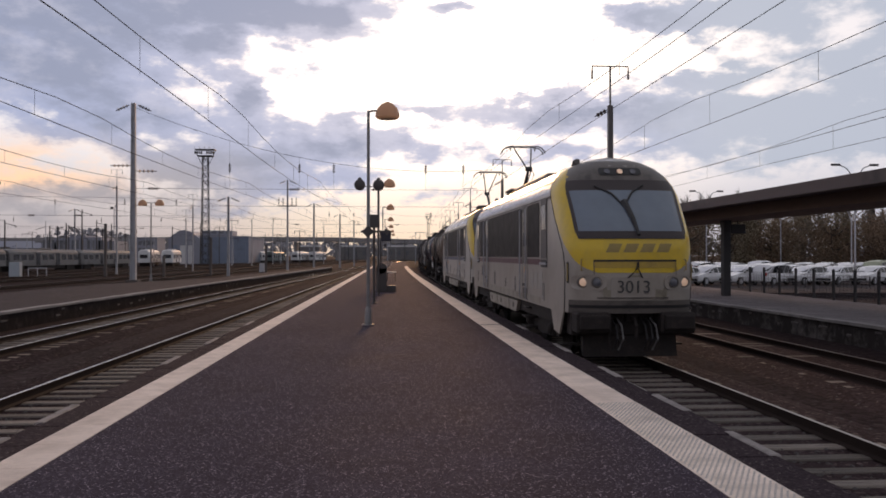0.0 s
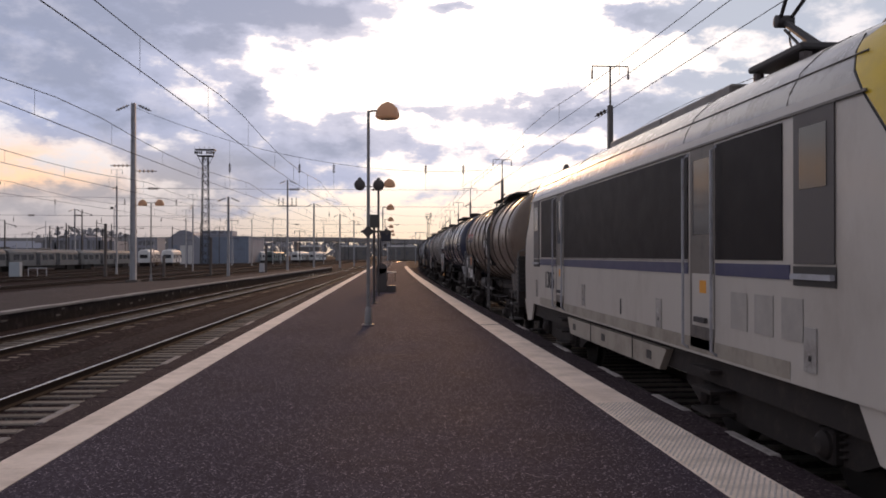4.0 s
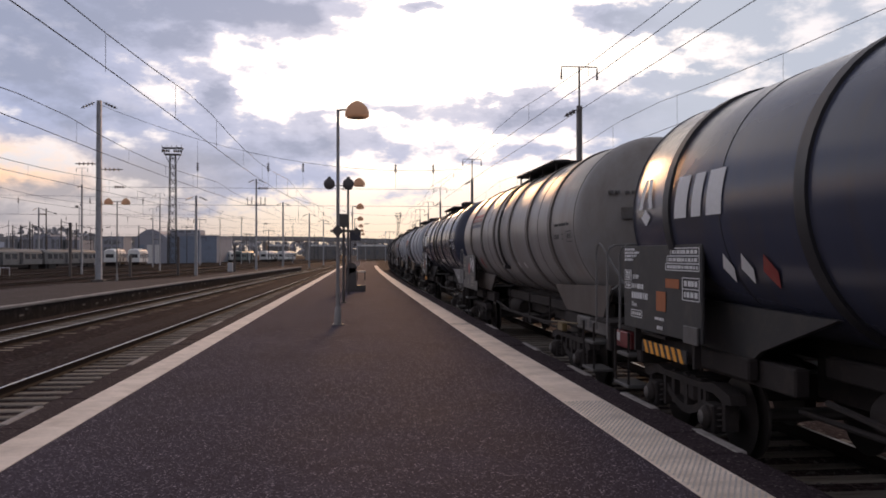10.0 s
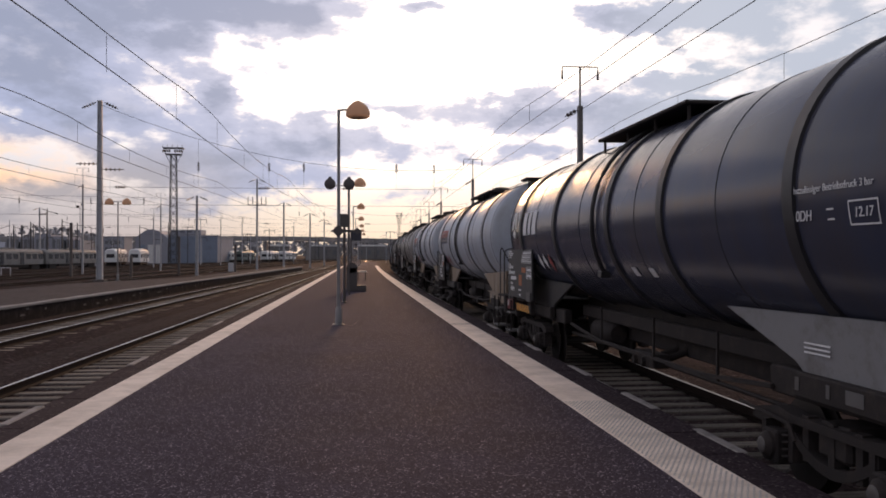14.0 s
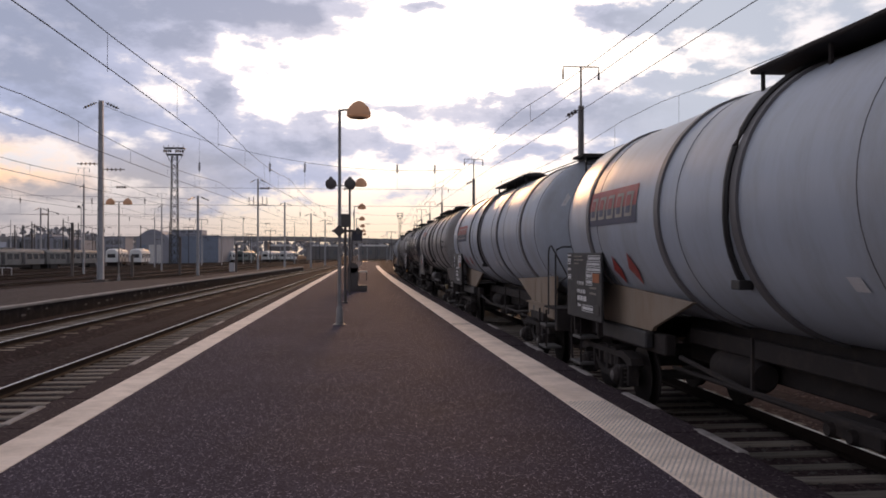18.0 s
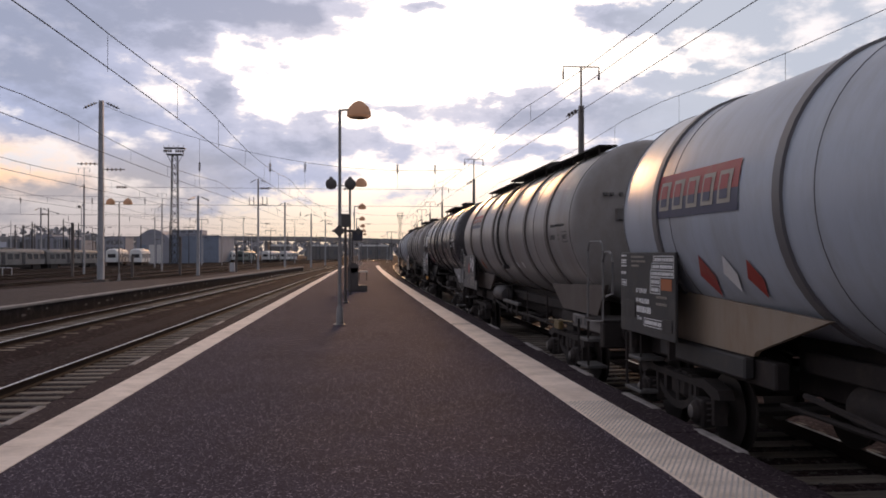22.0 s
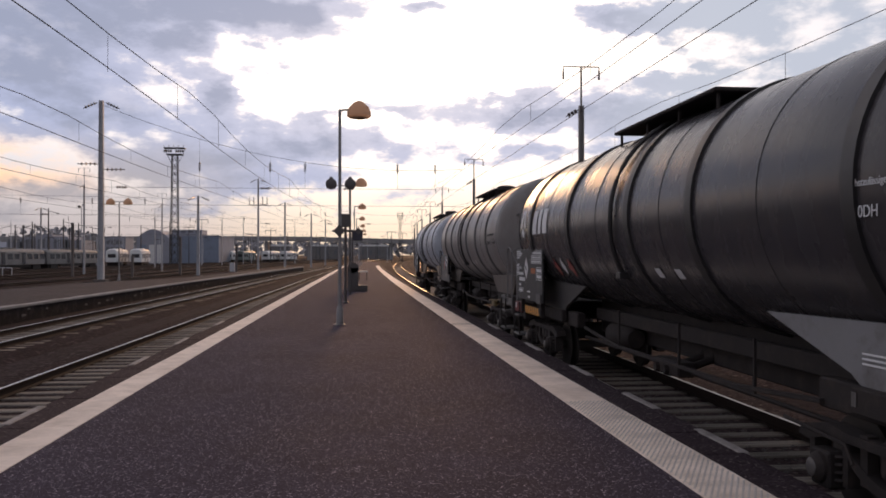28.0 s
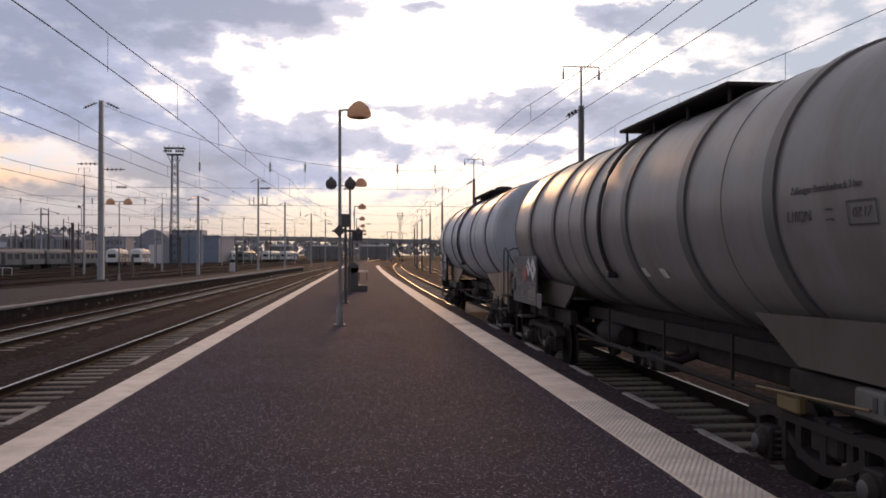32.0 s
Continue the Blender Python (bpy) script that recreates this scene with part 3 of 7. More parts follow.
def platform_lamp(x, y, base, height, heads, label, group, r=.055, hood_mat=None):
    t = empty("platform_lamp", Matrix.Translation((x, y, base)), label, "lamp post", group)
    part("base_plate", lathe_z(bm_(), [(0, .17), (.03, .17), (.04, .10), (.45, .085), (.5, r)], 12), LAMPGREY, t)
    part("pole", tube(bm_(), [(0, 0, .3), (0, 0, height)], r, 10, r * .75), LAMPGREY, t)
    for hx, hz in heads:
        s = 1 if hx > 0 else -1
        arm = part("arm", tube(bm_(), [(0, 0, height - .03), (s * .12, 0, height), (hx - s * .2, 0, height + .0)], .028, 8), LAMPGREY, t)
        head = part("hood", hood(bm_(), hx, 0, height - .17 + hz), hood_mat or LAMPHEAD, t, "rounded lamp hood")
        part("lens", lathe_z(bm_(), [(height - .24 + hz, .10), (height - .20 + hz, .2), (height - .185 + hz, .24)], 16, hx, 0), LENS, head)
    return t


platform_lamp(-.28, 23.7, PLAT, 5.86, [(.52, 0)], "grey platform lamp post with one rounded hood", "platform lamps")
platform_lamp(-.03, 47.5, PLAT, 5.86, [(.62, 0)], "grey platform lamp post with one rounded hood", "platform lamps")
for i, (x, y) in enumerate(((.35, 71.2), (.70, 94.9), (1.1, 118.7), (1.6, 142.4), (2.2, 166.1))):
    platform_lamp(x, y, PLAT, 5.86, [(.62, 0)], "grey platform lamp post with one rounded hood", "platform lamps")
platform_lamp(-17.0, 66.2, PLAT - .02, 5.86, [(-.62, 0), (.62, 0)], "grey lamp post with two rounded hoods", "platform lamps")


def platform_signs():
    t = empty("signal_box_post", Matrix.Translation((-.18, 34.4, PLAT)), "dark post with a small equipment box on the platform", "signal post")
    part("post", tube(bm_(), [(0, 0, 0), (0, 0, 3.2)], .055, 8), LAMPDARK, t)
    part("foot", lathe_z(bm_(), [(0, .12), (.04, .12), (.06, .07)], 10), LAMPDARK, t)
    part("box", box(bm_(), -.23, .22, -.14, .14, 3.0, 3.52, .02), LAMPDARK, t, "dark equipment box")
    # loudspeaker pair on the next lamp post
    t = empty("loudspeaker_post", Matrix.Translation((.0, 41.6, PLAT)), "slim dark post carrying two round loudspeakers", "loudspeaker")
    part("post", tube(bm_(), [(0, 0, 0), (0, 0, 5.1)], .045, 8), LAMPDARK, t)
    part("bar", tube(bm_(), [(-.90, 0, 5.2), (.0, 0, 5.2)], .025, 6), LAMPDARK, t)
    for x in (-.90, .0):
        bm = lathe_y(bm_(), [(-.10, 0), (-.10, .2), (-.06, .27), (-.02, .27), (.12, .14), (.2, .05), (.22, 0)], 22, x, 5.28)
        sp = part("speaker", bm, LAMPDARK, t, "round dark loudspeaker")
        part("cap", lathe_z(bm_(), [(5.5, .09), (5.6, .09), (5.64, .04)], 10, x, .05), LAMPDARK, sp)
    t = empty("track_sign", Matrix.Translation((-.28, 23.52, PLAT)), "dark diamond sign with cross bar strapped to a lamp post", "sign")
    z = 2.55
    part("bar", box(bm_(), -.2, .62, -.015, .015, z - .03, z + .03, .008), LAMPDARK, t)
    for x, s in ((-.01, .17), (.5, .1)):
        bm = bm_()
        vs = [[bm.verts.new((x + a * s, yy, z + b2 * s)) for a, b2 in ((1, 0), (0, 1), (-1, 0), (0, -1))] for yy in (-.05, -.02)]
        bm.faces.new(vs[0]), bm.faces.new(vs[1][::-1])
        for k in range(4):
            bm.faces.new((vs[0][k], vs[0][(k + 1) % 4], vs[1][(k + 1) % 4], vs[1][k]))
        part("diamond", bm, LAMPDARK, t)
    t = empty("display_sign", Matrix.Translation((.45, 52.0, PLAT)), "dark hanging display case on a post", "sign")
    part("post", tube(bm_(), [(-.32, 0, 0), (-.32, 0, 3.4)], .05, 8), LAMPDARK, t)
    part("case", box(bm_(), -.3, .3, -.1, .1, 2.75, 3.3, .03), mat("blue_black_case", (.025, .025, .04), .4), t)
    part("lower_lamp", lathe_y(bm_(), [(-.12, 0), (-.12, .09), (.05, .09), (.1, .03), (.1, 0)], 12, -.05, 2.5), LAMPDARK, t)
    t = empty("platform_cabinet", Matrix.Translation((.15, 45.3, PLAT)), "tall dark rounded cabinet on the platform", "cabinet")
    bm = box(bm_(), -.28, .28, -.2, .2, 0, 1.25, .03)
    part("body", bm, LAMPDARK, t)
    part("top", lathe_y(bm_(), [(-.2, 0), (-.2, .28), (.2, .28), (.2, 0)], 24, 0, 1.22), LAMPDARK, t)
    part("side_box", box(bm_(), .28, .75, -.15, .15, 0, .32, .02), LAMPDARK, t)
    t = empty("bench", Matrix.Translation((.95, 64.5, PLAT)), "low white platform bench", "bench")
    part("seat", box(bm_(), -.35, .35, -.25, .25, .62, .70, .02), WHITE, t)
    for x in (-.28, .28):
        part("leg", box(bm_(), x - .03, x + .03, -.2, .2, 0, .62, .01), LAMPDARK, t)


platform_signs()


# ---- masts and overhead wires ----
def insulator(bm, a, b2, r=.06, n=3):
    a, b2 = Vector(a), Vector(b2)
    tube(bm, [a, b2], r * .3, 6)
    for k in range(n):
        p = a.lerp(b2, (k + 1) / (n + 1))
        d = (b2 - a).normalized() * .035
        tube(bm, [p - d, p + d], r, 8)
    return bm


def h_beam(bm, w, d, z0, z1, t=.02, k=.8):
    """A rolled H section, slightly tapered."""
    sec = [(-w / 2, -d / 2), (-w / 2 + t, -d / 2), (-w / 2 + t, -t / 2), (w / 2 - t, -t / 2), (w / 2 - t, -d / 2), (w / 2, -d / 2),
           (w / 2, d / 2), (w / 2 - t, d / 2), (w / 2 - t, t / 2), (-w / 2 + t, t / 2), (-w / 2 + t, d / 2), (-w / 2, d / 2)]
    a = [bm.verts.new((x, y, z0)) for x, y in sec]
    b2 = [bm.verts.new((x * k, y * k, z1)) for x, y in sec]
    for i in range(12):
        j = (i + 1) % 12
        bm.faces.new((a[i], a[j], b2[j], b2[i]))
    bm.faces.new(a), bm.faces.new(b2[::-1])
    return bm


def t_mast(x, y, z0, top, arm=.65, neck=.85, w=.21, label="grey steel overhead-line mast with a T-shaped head", m=None):
    """A mast: H-beam below, slim pole above, a cross bar with two drop ends, side insulators."""
    t = empty("line_mast", Matrix.Translation((x, y, z0)), label, "mast", "overhead line masts")
    h = top - z0
    zn = h * neck
    m = m or MAST
    part("column", h_beam(bm_(), w, w, 0, zn), m, t)
    part("upper_pole", tube(bm_(), [(0, 0, zn - .3), (0, 0, h)], .038, 8), m, t)
    part("cross_bar", tube(bm_(), [(-arm, 0, h), (arm, 0, h)], .024, 6), m, t)
    for s in (-1, 1):
        part("drop_insulator", tube(bm_(), [(s * arm, 0, h), (s * arm, 0, h - .14), (s * arm, 0, h - .16), (s * arm, 0, h - .46)], .016, 6, .04), INSUL, t)
    part("side_insulator", insulator(bm_(), (-.1, 0, zn - .15), (-.55, 0, zn - .4), .07), INSUL, t)
    part("footing", box(bm_(), -.3, .3, -.3, .3, -.3, .06, .03), CONCRETE, t)
    return t


for x, y in ((8.19, 30.1), (8.64, 60.1), (9.2, 86.4), (10.1, 109.3), (10.6, 128), (11.5, 148.9), (12.9, 173), (14.6, 198)):
    t_mast(x, y, GROUND, 9.0)
for x, y, top in ((-31.5, 106.9, 12.6), (-29.0, 137.9, 11.8), (-37.5, 172, 11.2), (-30.0, 208, 12.6), (-27, 224, 12.0), (-100, 167, 10.6), (-91, 167, 9.7), (-15, 239, 12), (-120, 219, 12)):
    t_mast(x, y, GROUND, top, label="slim grey overhead-line mast in the yard", m=STEEL)


def span_mast(x, y, z0, top, w=.42, label="tall grey steel head-span mast", arms=0, m=None):
    t = empty("span_mast", Matrix.Translation((x, y, z0)), label, "mast", "head-span masts")
    h = top - z0
    part("column", h_beam(bm_(), w, w, 0, h, .03, .7), m or STEEL, t)
    part("footing", box(bm_(), -.45, .45, -.45, .45, -.3, .1, .04), CONCRETE, t)
    for zz, s in ((h - .15, 1), (h - .15, -1)):
        part("top_insulator", insulator(bm_(), (s * .3, 0, zz), (s * 1.3, 0, zz - .45), .11, 4), INSUL, t)
    if y < 100:
        part("side_insulator", insulator(bm_(), (-.15, 0, h - 4.7), (-1.7, 0, h - 4.7), .11, 4), INSUL, t)
        part("side_insulator", insulator(bm_(), (.15, 0, h - 5.1), (1.7, 0, h - 5.1), .11, 4), INSUL, t)
    if arms:
        part("cross_arm", box(bm_(), -1.5, 1.5, -.06, .06, h - 4.3, h - 4.15), STEELDARK, t)
        for s in (-1.4, -.7, .7, 1.4):
            part("arm_insulator", insulator(bm_(), (s, 0, h - 4.2), (s, 0, h - 2.9), .13, 4), INSUL, t)
    return t


for x, y, z0, top, a in ((-18.3, 66.2, PLAT - .02, 13.7, 0), (-17.9, 104.9, GROUND, 9.3, 0), (-14.7, 141.4, GROUND, 14.5, 1), (-10.8, 146, GROUND, 11.0, 0), (-7.4, 167, GROUND, 10.2, 0),
                         (-5.6, 198, GROUND, 10.3, 0), (-62, 182, GROUND, 11.8, 0)):
    span_mast(x, y, z0, top, .42 if y < 100 else .34, arms=a, m=STEEL)

# slender dark posts over the sidings
for x, y, top in ((-62.5, 150, 8.2), (-69.9, 190, 8.6), (-71.9, 200, 8.9), (-59.5, 170, 8.5), (-72.9, 210, 9.5), (-54.9, 165, 10.8), (-58.6, 185, 9.6), (-71.3, 230, 9.3), (-60.1, 200, 9.4), (-51.3, 220, 9.6)):
    t = empty("yard_mast", Matrix.Translation((x, y, GROUND)), "slender dark steel post over the sidings", "mast", "dark posts over the sidings")
    part("pole", tube(bm_(), [(0, 0, 0), (0, 0, top - GROUND)], .17, 6, .10), STEELDARK, t)
    part("arm", tube(bm_(), [(-.1, 0, top - GROUND - .5), (1.5, 0, top - GROUND - .9)], .05, 5), STEELDARK, t)
    part("insulator", tube(bm_(), [(1.5, 0, top - GROUND - .9), (1.9, 0, top - GROUND - 1.1)], .10, 6), STEELDARK, t)


# short pale posts in the yard
for x, y, top in ((-19.6, 103, 4.4), (-31.0, 101, 5.9), (-24.0, 99, 2.2), (-14.6, 114, 3.6)):
    t = empty("yard_post", Matrix.Translation((x, y, GROUND)), "short pale concrete post in the yard", "post", "yard posts")
    part("post", box(bm_(), -.14, .14, -.14, .14, 0, top - GROUND, .03), CONCRETE, t)


def wire_set(line, y0, y1, zc, zm, label, span=29.0, start=0.0, r=.0135):
    """A contact wire, the sagging wire that bears it, and the droppers between the two."""
    t = empty("overhead_line", label=label, category="overhead wire", group="overhead lines")
    pts = list(np.arange(y0, y1 + .1, 4.0))
    part("contact_wire", tube(bm_(), [(line(y) + .15 * math.sin((y - start) * math.pi / span), y, zc) for y in pts], r, 4), WIRE, t)

    def sag(y):
        u = ((y - start) / span) % 1.0
        return zm - 1.1 * 4 * u * (1 - u) * .38
    part("bearer_wire", tube(bm_(), [(line(y) + .05 * math.sin((y - start) * math.pi / span), y, sag(y)) for y in pts], r, 4), WIRE, t)
    y = y0 + 3
    while y < min(y1, 130):
        part("dropper", tube(bm_(), [(line(y), y, zc), (line(y), y, sag(y))], .006, 3), WIRE, t)
        y += 6.5
    return t


wire_set(lambda y: r1(y) + .1, 3, 300, 6.32, 7.0, "thin overhead wires above the tank train's track", r=.009)
wire_set(r2, 3, 300, 6.30, 7.35, "thin overhead wires above the second track", r=.009)
wire_set(lambda y: 17.4 + bend(y), 3, 260, 6.37, 7.45, "thin overhead wires beyond the canopy", r=.009)
wire_set(l1, 3, 300, 6.18, 7.35, "thin overhead wires above the empty track")
wire_set(l2, 3, 300, 6.3, 7.2, "thin overhead wires above the rusty track")
wire_set(lambda y: -17.2 + .0288 * y + (0 if y < 21 else (y - 21) ** 2 / 9700), 3, 260, 6.3, 7.2, "thin overhead wires above the sidings")
wire_set(lambda y: -26 + .0288 * y + (0 if y < 21 else (y - 21) ** 2 / 9700), 3, 260, 6.3, 7.2, "thin overhead wires above the sidings")
for pts, lab in (([(8.1 + bend(y), y, 7.40) for y in range(3, 250, 6)], "thin feeder wire along the masts"),
                 ([(17.5 + bend(y), y, 7.1) for y in range(3, 250, 6)], "thin feeder wire beside the canopy")):
    t = empty("feeder_wire", label=lab, category="overhead wire")
    part("wire", tube(bm_(), pts, .012, 4), WIRE, t)


def head_span(y, xl, xr, ztop, zc, drops, label):
    """Cross wires from mast to mast: one sagging above, two straight ones below, with insulators."""
    t = empty("head_span", label=label, category="cross-span wire", group="head spans")
    low = zc + 2.2
    zr = ztop if xr > 12 else 8.9

    def top(u):
        return ztop + (zr - ztop) * u - ((ztop + zr) / 2 - low) * 4 * u * (1 - u)
    n = 16
    part("bearing_wire", tube(bm_(), [(xl + (xr - xl) * k / n, y, top(k / n)) for k in range(n + 1)], .014, 4), WIRE, t)
    for z in (zc, zc - 1.3):
        part("cross_wire", tube(bm_(), [(xl, y, z), (xr, y, z)], .012, 4), WIRE, t)
    for x in drops:
        u = (x - xl) / (xr - xl)
        zt = top(u)
        part("hanger", tube(bm_(), [(x, y, zc), (x, y, zt)], .009, 3), WIRE, t)
        part("hanger_insulator", insulator(bm_(), (x, y, zc + 1.2), (x, y, zc + 1.95), .095, 4), INSUL, t)
    for x in (xl + 1, xl + .55 * (xr - xl) - 3.4, xl + .5 * (xr - xl) + 4.2):
        part("cross_insulator", insulator(bm_(), (x, y, zc), (x + .9, y, zc), .11, 4), INSUL, t)


head_span(66.2, -18.3, 8.75, 13.4, 7.3, (-11.2, -6.0, -3.4, 3.6, 6.5), "wires spanning all tracks from mast to mast")
head_span(104.9, -62.0, -17.9, 9.2, 7.0, (-55, -47, -38, -30, -24), "thin wires spanning the sidings")
head_span(167.0, -91.0, -7.4, 10.0, 7.4, (-80, -68, -52, -41, -30, -20), "thin wires spanning the sidings")
head_span(141.4, -14.7, 11.4, 14.0, 7.3, (-8, -4, 0.6, 8.5), "wires spanning all tracks from mast to mast")


# ---- lettering ----
def letters(text, size, thick=.004):
    cu = bpy.data.curves.new("lettering", "FONT")
    cu.body, cu.size, cu.extrude = text, size, thick
    cu.align_x, cu.align_y = "CENTER", "CENTER"
    ob = bpy.data.objects.new("lettering", cu)
    scene.collection.objects.link(ob)
    me = bpy.data.meshes.new_from_object(ob.evaluated_get(bpy.context.evaluated_depsgraph_get()))
    bpy.data.objects.remove(ob)
    return me


FACE_LEFT = Matrix(((0, 0, -1, 0), (-1, 0, 0, 0), (0, 1, 0, 0), (0, 0, 0, 1)))      # reads from the platform side
FACE_FRONT = Matrix(((1, 0, 0, 0), (0, 0, -1, 0), (0, 1, 0, 0), (0, 0, 0, 1)))      # reads from before the train


# ---- wheels and bogies ----
TURNING = []


def wheelset_mesh(r):
    bm = bm_()
    for s in (-1, 1):
        lathe_x(bm, sorted([(s * .695, r + .028), (s * .725, r + .028), (s * .73, r), (s * .83, r - .006), (s * .83, r - .07), (s * .78, r - .09), (s * .77, .16), (s * .84, .14), (s * .84, .09)]), 28)
        for k in range(6):
            a = k * math.pi / 3
            tube(bm, [(s * .80, .12 * math.cos(a), .12 * math.sin(a)), (s * .80, (r - .08) * math.cos(a), (r - .08) * math.sin(a))], .022, 4)
    tube(bm, [(-.95, 0, 0), (.95, 0, 0)], .08, 10)
    return bm


CHINGREY = mat("grimy_panel", (.27, .24, .19), .55, vary=.15, scale=4, dirt=(.16, .135, .10), dscale=2)
YELLOW_DIRTY = mat("dirty_yellow_paint", (.46, .31, .05), .5, vary=.2, scale=5, dirt=(.2, .145, .07), dscale=2)
OCHRE_BAR = mat("dull_yellow_bar", (.33, .24, .08), .5, vary=.2)
MARK_GREY = mat("mark_grey", (.30, .22, .07), .5, vary=.2)
RAILPAINT = mat("grey_handrail_paint", (.15, .145, .145), .5, vary=.2, scale=12)
SKIRTGREY = mat("grimy_skirt_paint", (.33, .295, .25), .5, vary=.15, scale=4, dirt=(.15, .125, .10), dscale=1.6, dlo=.45, dhi=.75)
CABDOOR = mat("cab_door_grey", (.075, .066, .066), .5, vary=.2, scale=4)
NUMBERGREY = mat("faded_number", (.06, .058, .06), .6, vary=.2, scale=9)
CAPSTEEL = mat("worn_cap_steel", (.10, .092, .09), .5, metal=.3, vary=.3, scale=12)
BOXGREY = mat("pale_gear_box", (.125, .118, .115), .6, vary=.2, scale=5, dirt=(.10, .085, .075), dscale=3)


def bogie(parent, y, base, r, big):
    """A two-axle bogie: side frames, axle boxes, springs, brake shoes and its two wheelsets."""
    bg = empty("bogie", Matrix.Translation((0, y, 0)))
    bg.parent = parent
    k = "loco" if big else "wagon"

    def frame_side():
        bm = bm_()
        h = base / 2
        if big:
            out = [(-h - .9, .62), (-h - .9, .9), (h + .9, .9), (h + .9, .62), (h + .4, .42), (.6, .36), (-.6, .36), (-h - .4, .42)]
        else:
            prism(bm, [(-h - .48, .66), (-h - .42, .76), (-h, .84), (-.6, .80), (.6, .80), (h, .84), (h + .42, .76), (h + .48, .66), (h + .3, .64), (h, .72), (-h, .72), (-h - .3, .64)], -.09, .09)
            top = [(y, .70 - .26 * (1 - (y / (h - .2)) ** 2)) for y in np.linspace(-h + .2, h - .2, 9)]
            prism(bm, top + [(y, z - .10) for y, z in top[::-1]], -.06, .06)
            for y in (-.42, 0, .42):
                box(bm, -.05, .05, y - .05, y + .05, .40, .82)
            for y in (-h - .26, -h + .26, h - .26, h + .26):
                box(bm, -.08, .08, y - .04, y + .04, .34, .74)
            return bm
        return prism(bm, out, -.07, .07)

    def axle_box():
        bm = bm_()
        box(bm, -.09, .09, -.15, .15, r - .17, r + .15, .02)
        lathe_x(bm, [(-.17, 0), (-.17, .07), (-.15, .10), (-.12, .13), (-.09, .135)], 14, 0, r)
        return bm

    def axle_cap():
        return lathe_x(bm_(), [(-.185, 0), (-.185, .05), (-.175, .075), (-.168, .08)], 12, 0, r)

    def spring():
        pts = [(.065 * math.cos(a), .065 * math.sin(a), r - .12 + a * .0107) for a in np.arange(0, 8 * math.pi, math.pi / 4)]
        return tube(bm_(), pts, .018, 4)

    def shoe():
        return box(bm_(), -.05, .05, -.03, .03, r - .16, r + .2, .01)

    for s in (-1, 1):
        part("side_frame", shared("side_frame_" + k, frame_side), UNDER, bg, at=(s * 1.06, 0, 0))
        for ay in (-base / 2, base / 2):
            part("axle_box", shared("axle_box_" + k, axle_box), UNDER, bg, at=pose(s * 1.13, ay, 0, 0, 0, 0 if s < 0 else 180))
            if not big:
                part("axle_cap", shared("axle_cap", axle_cap), CAPSTEEL, bg, at=pose(s * 1.13, ay, 0, 0, 0, 0 if s < 0 else 180))
            for q in (-.17, .17):
                part("spring", shared("spring_" + k, spring), UNDER, bg, at=(s * 1.1, ay + q, 0))
            part("brake_shoe", shared("brake_shoe_" + k, shoe), UNDER, bg, at=(s * .76, ay + (r + .05) * (1 if ay < 0 else -1), 0))
    part("bolster", shared("bolster_" + k, lambda: box(bm_(), -1.1, 1.1, -.25, .25, .5, .82, .04)), UNDER, bg)
    for ay in (-base / 2, base / 2):
        ws = part("wheelset", shared("wheelset_" + k, lambda: wheelset_mesh(r)), WHEEL, bg, at=(0, ay, r))
        TURNING.append((ws, ay, r))
    return bg


def buffers(parent, y, s, mat_head=None, label="", z=1.06):
    for x in (-.875, .875):
        def b():
            bm = bm_()
            lathe_y(bm, [(0, 0), (0, .14), (.12, .14), (.13, .10), (.42, .10), (.43, .085), (.56, .085), (.57, .22), (.60, .225), (.62, .19), (.63, 0)], 18)
            return bm
        part("buffer", shared("buffer", b), mat_head or UNDER, parent, label, at=pose(x, y, z, 0, 0, 0 if s > 0 else 180))


def coupling(parent, y, s):
    def c():
        bm = bm_()
        tube(bm, [(0, 0, 1.0), (0, .25, .98), (0, .42, .85), (0, .40, .6)], .035, 6)
        for q in (-.28, .3, .5):
            tube(bm, [(q, 0, .95), (q, .15, .7), (q, .22, .42), (q, .2, .3)], .022, 5)
        box(bm, -.12, .12, -.05, .1, .9, 1.15, .02)
        return bm
    part("coupling", shared("coupling", c), UNDER, parent, at=pose(0, y, 0, 0, 0, 0 if s > 0 else 180))


# ---- locomotives ----
LOCO_HALF = 9.3
NOSE = 1.45     # depth of the rounded nose, from its tip to the straight flank


def loco_width(z):
    return float(np.interp(z, [.85, 1.1, 3.62, 3.82, 4.05, 4.25, 4.40, 4.50, 4.56], [1.38, 1.42, 1.42, 1.38, 1.25, 1.04, .76, .42, .0]))


def loco_set(z):
    """How far the nose falls back at height z."""
    return float(np.interp(z, [.85, 1.3, 1.9, 2.45, 2.72, 3.1, 3.5, 3.9, 4.1, 4.3, 4.45, 4.56], [.14, .06, .0, .02, .11, .39, .72, 1.06, 1.20, 1.40, 1.68, 2.2]))


def nose_point(z, turn, proud=0.0, end=0):
    """A point of the nose: turn runs from -90 on one flank over 0 at the tip to 90 on the other."""
    a = radians(abs(turn))
    sx = 1 if turn > 0 else -1
    w = loco_width(z)
    x = sx * (w * math.sin(a) ** (2 / 3) + proud * math.sin(a))
    y = -LOCO_HALF + loco_set(z) + NOSE * (1 - max(0.0, math.cos(a)) ** .5) - proud * math.cos(a)
    return (x, y, z) if end == 0 else (-x, -y, z)


def nose_turn(x, z):
    """The turn at which the nose stands x metres off its middle."""
    w = loco_width(z)
    return math.copysign(math.degrees(math.asin(min(1.0, abs(x) / w) ** 1.5)), x)


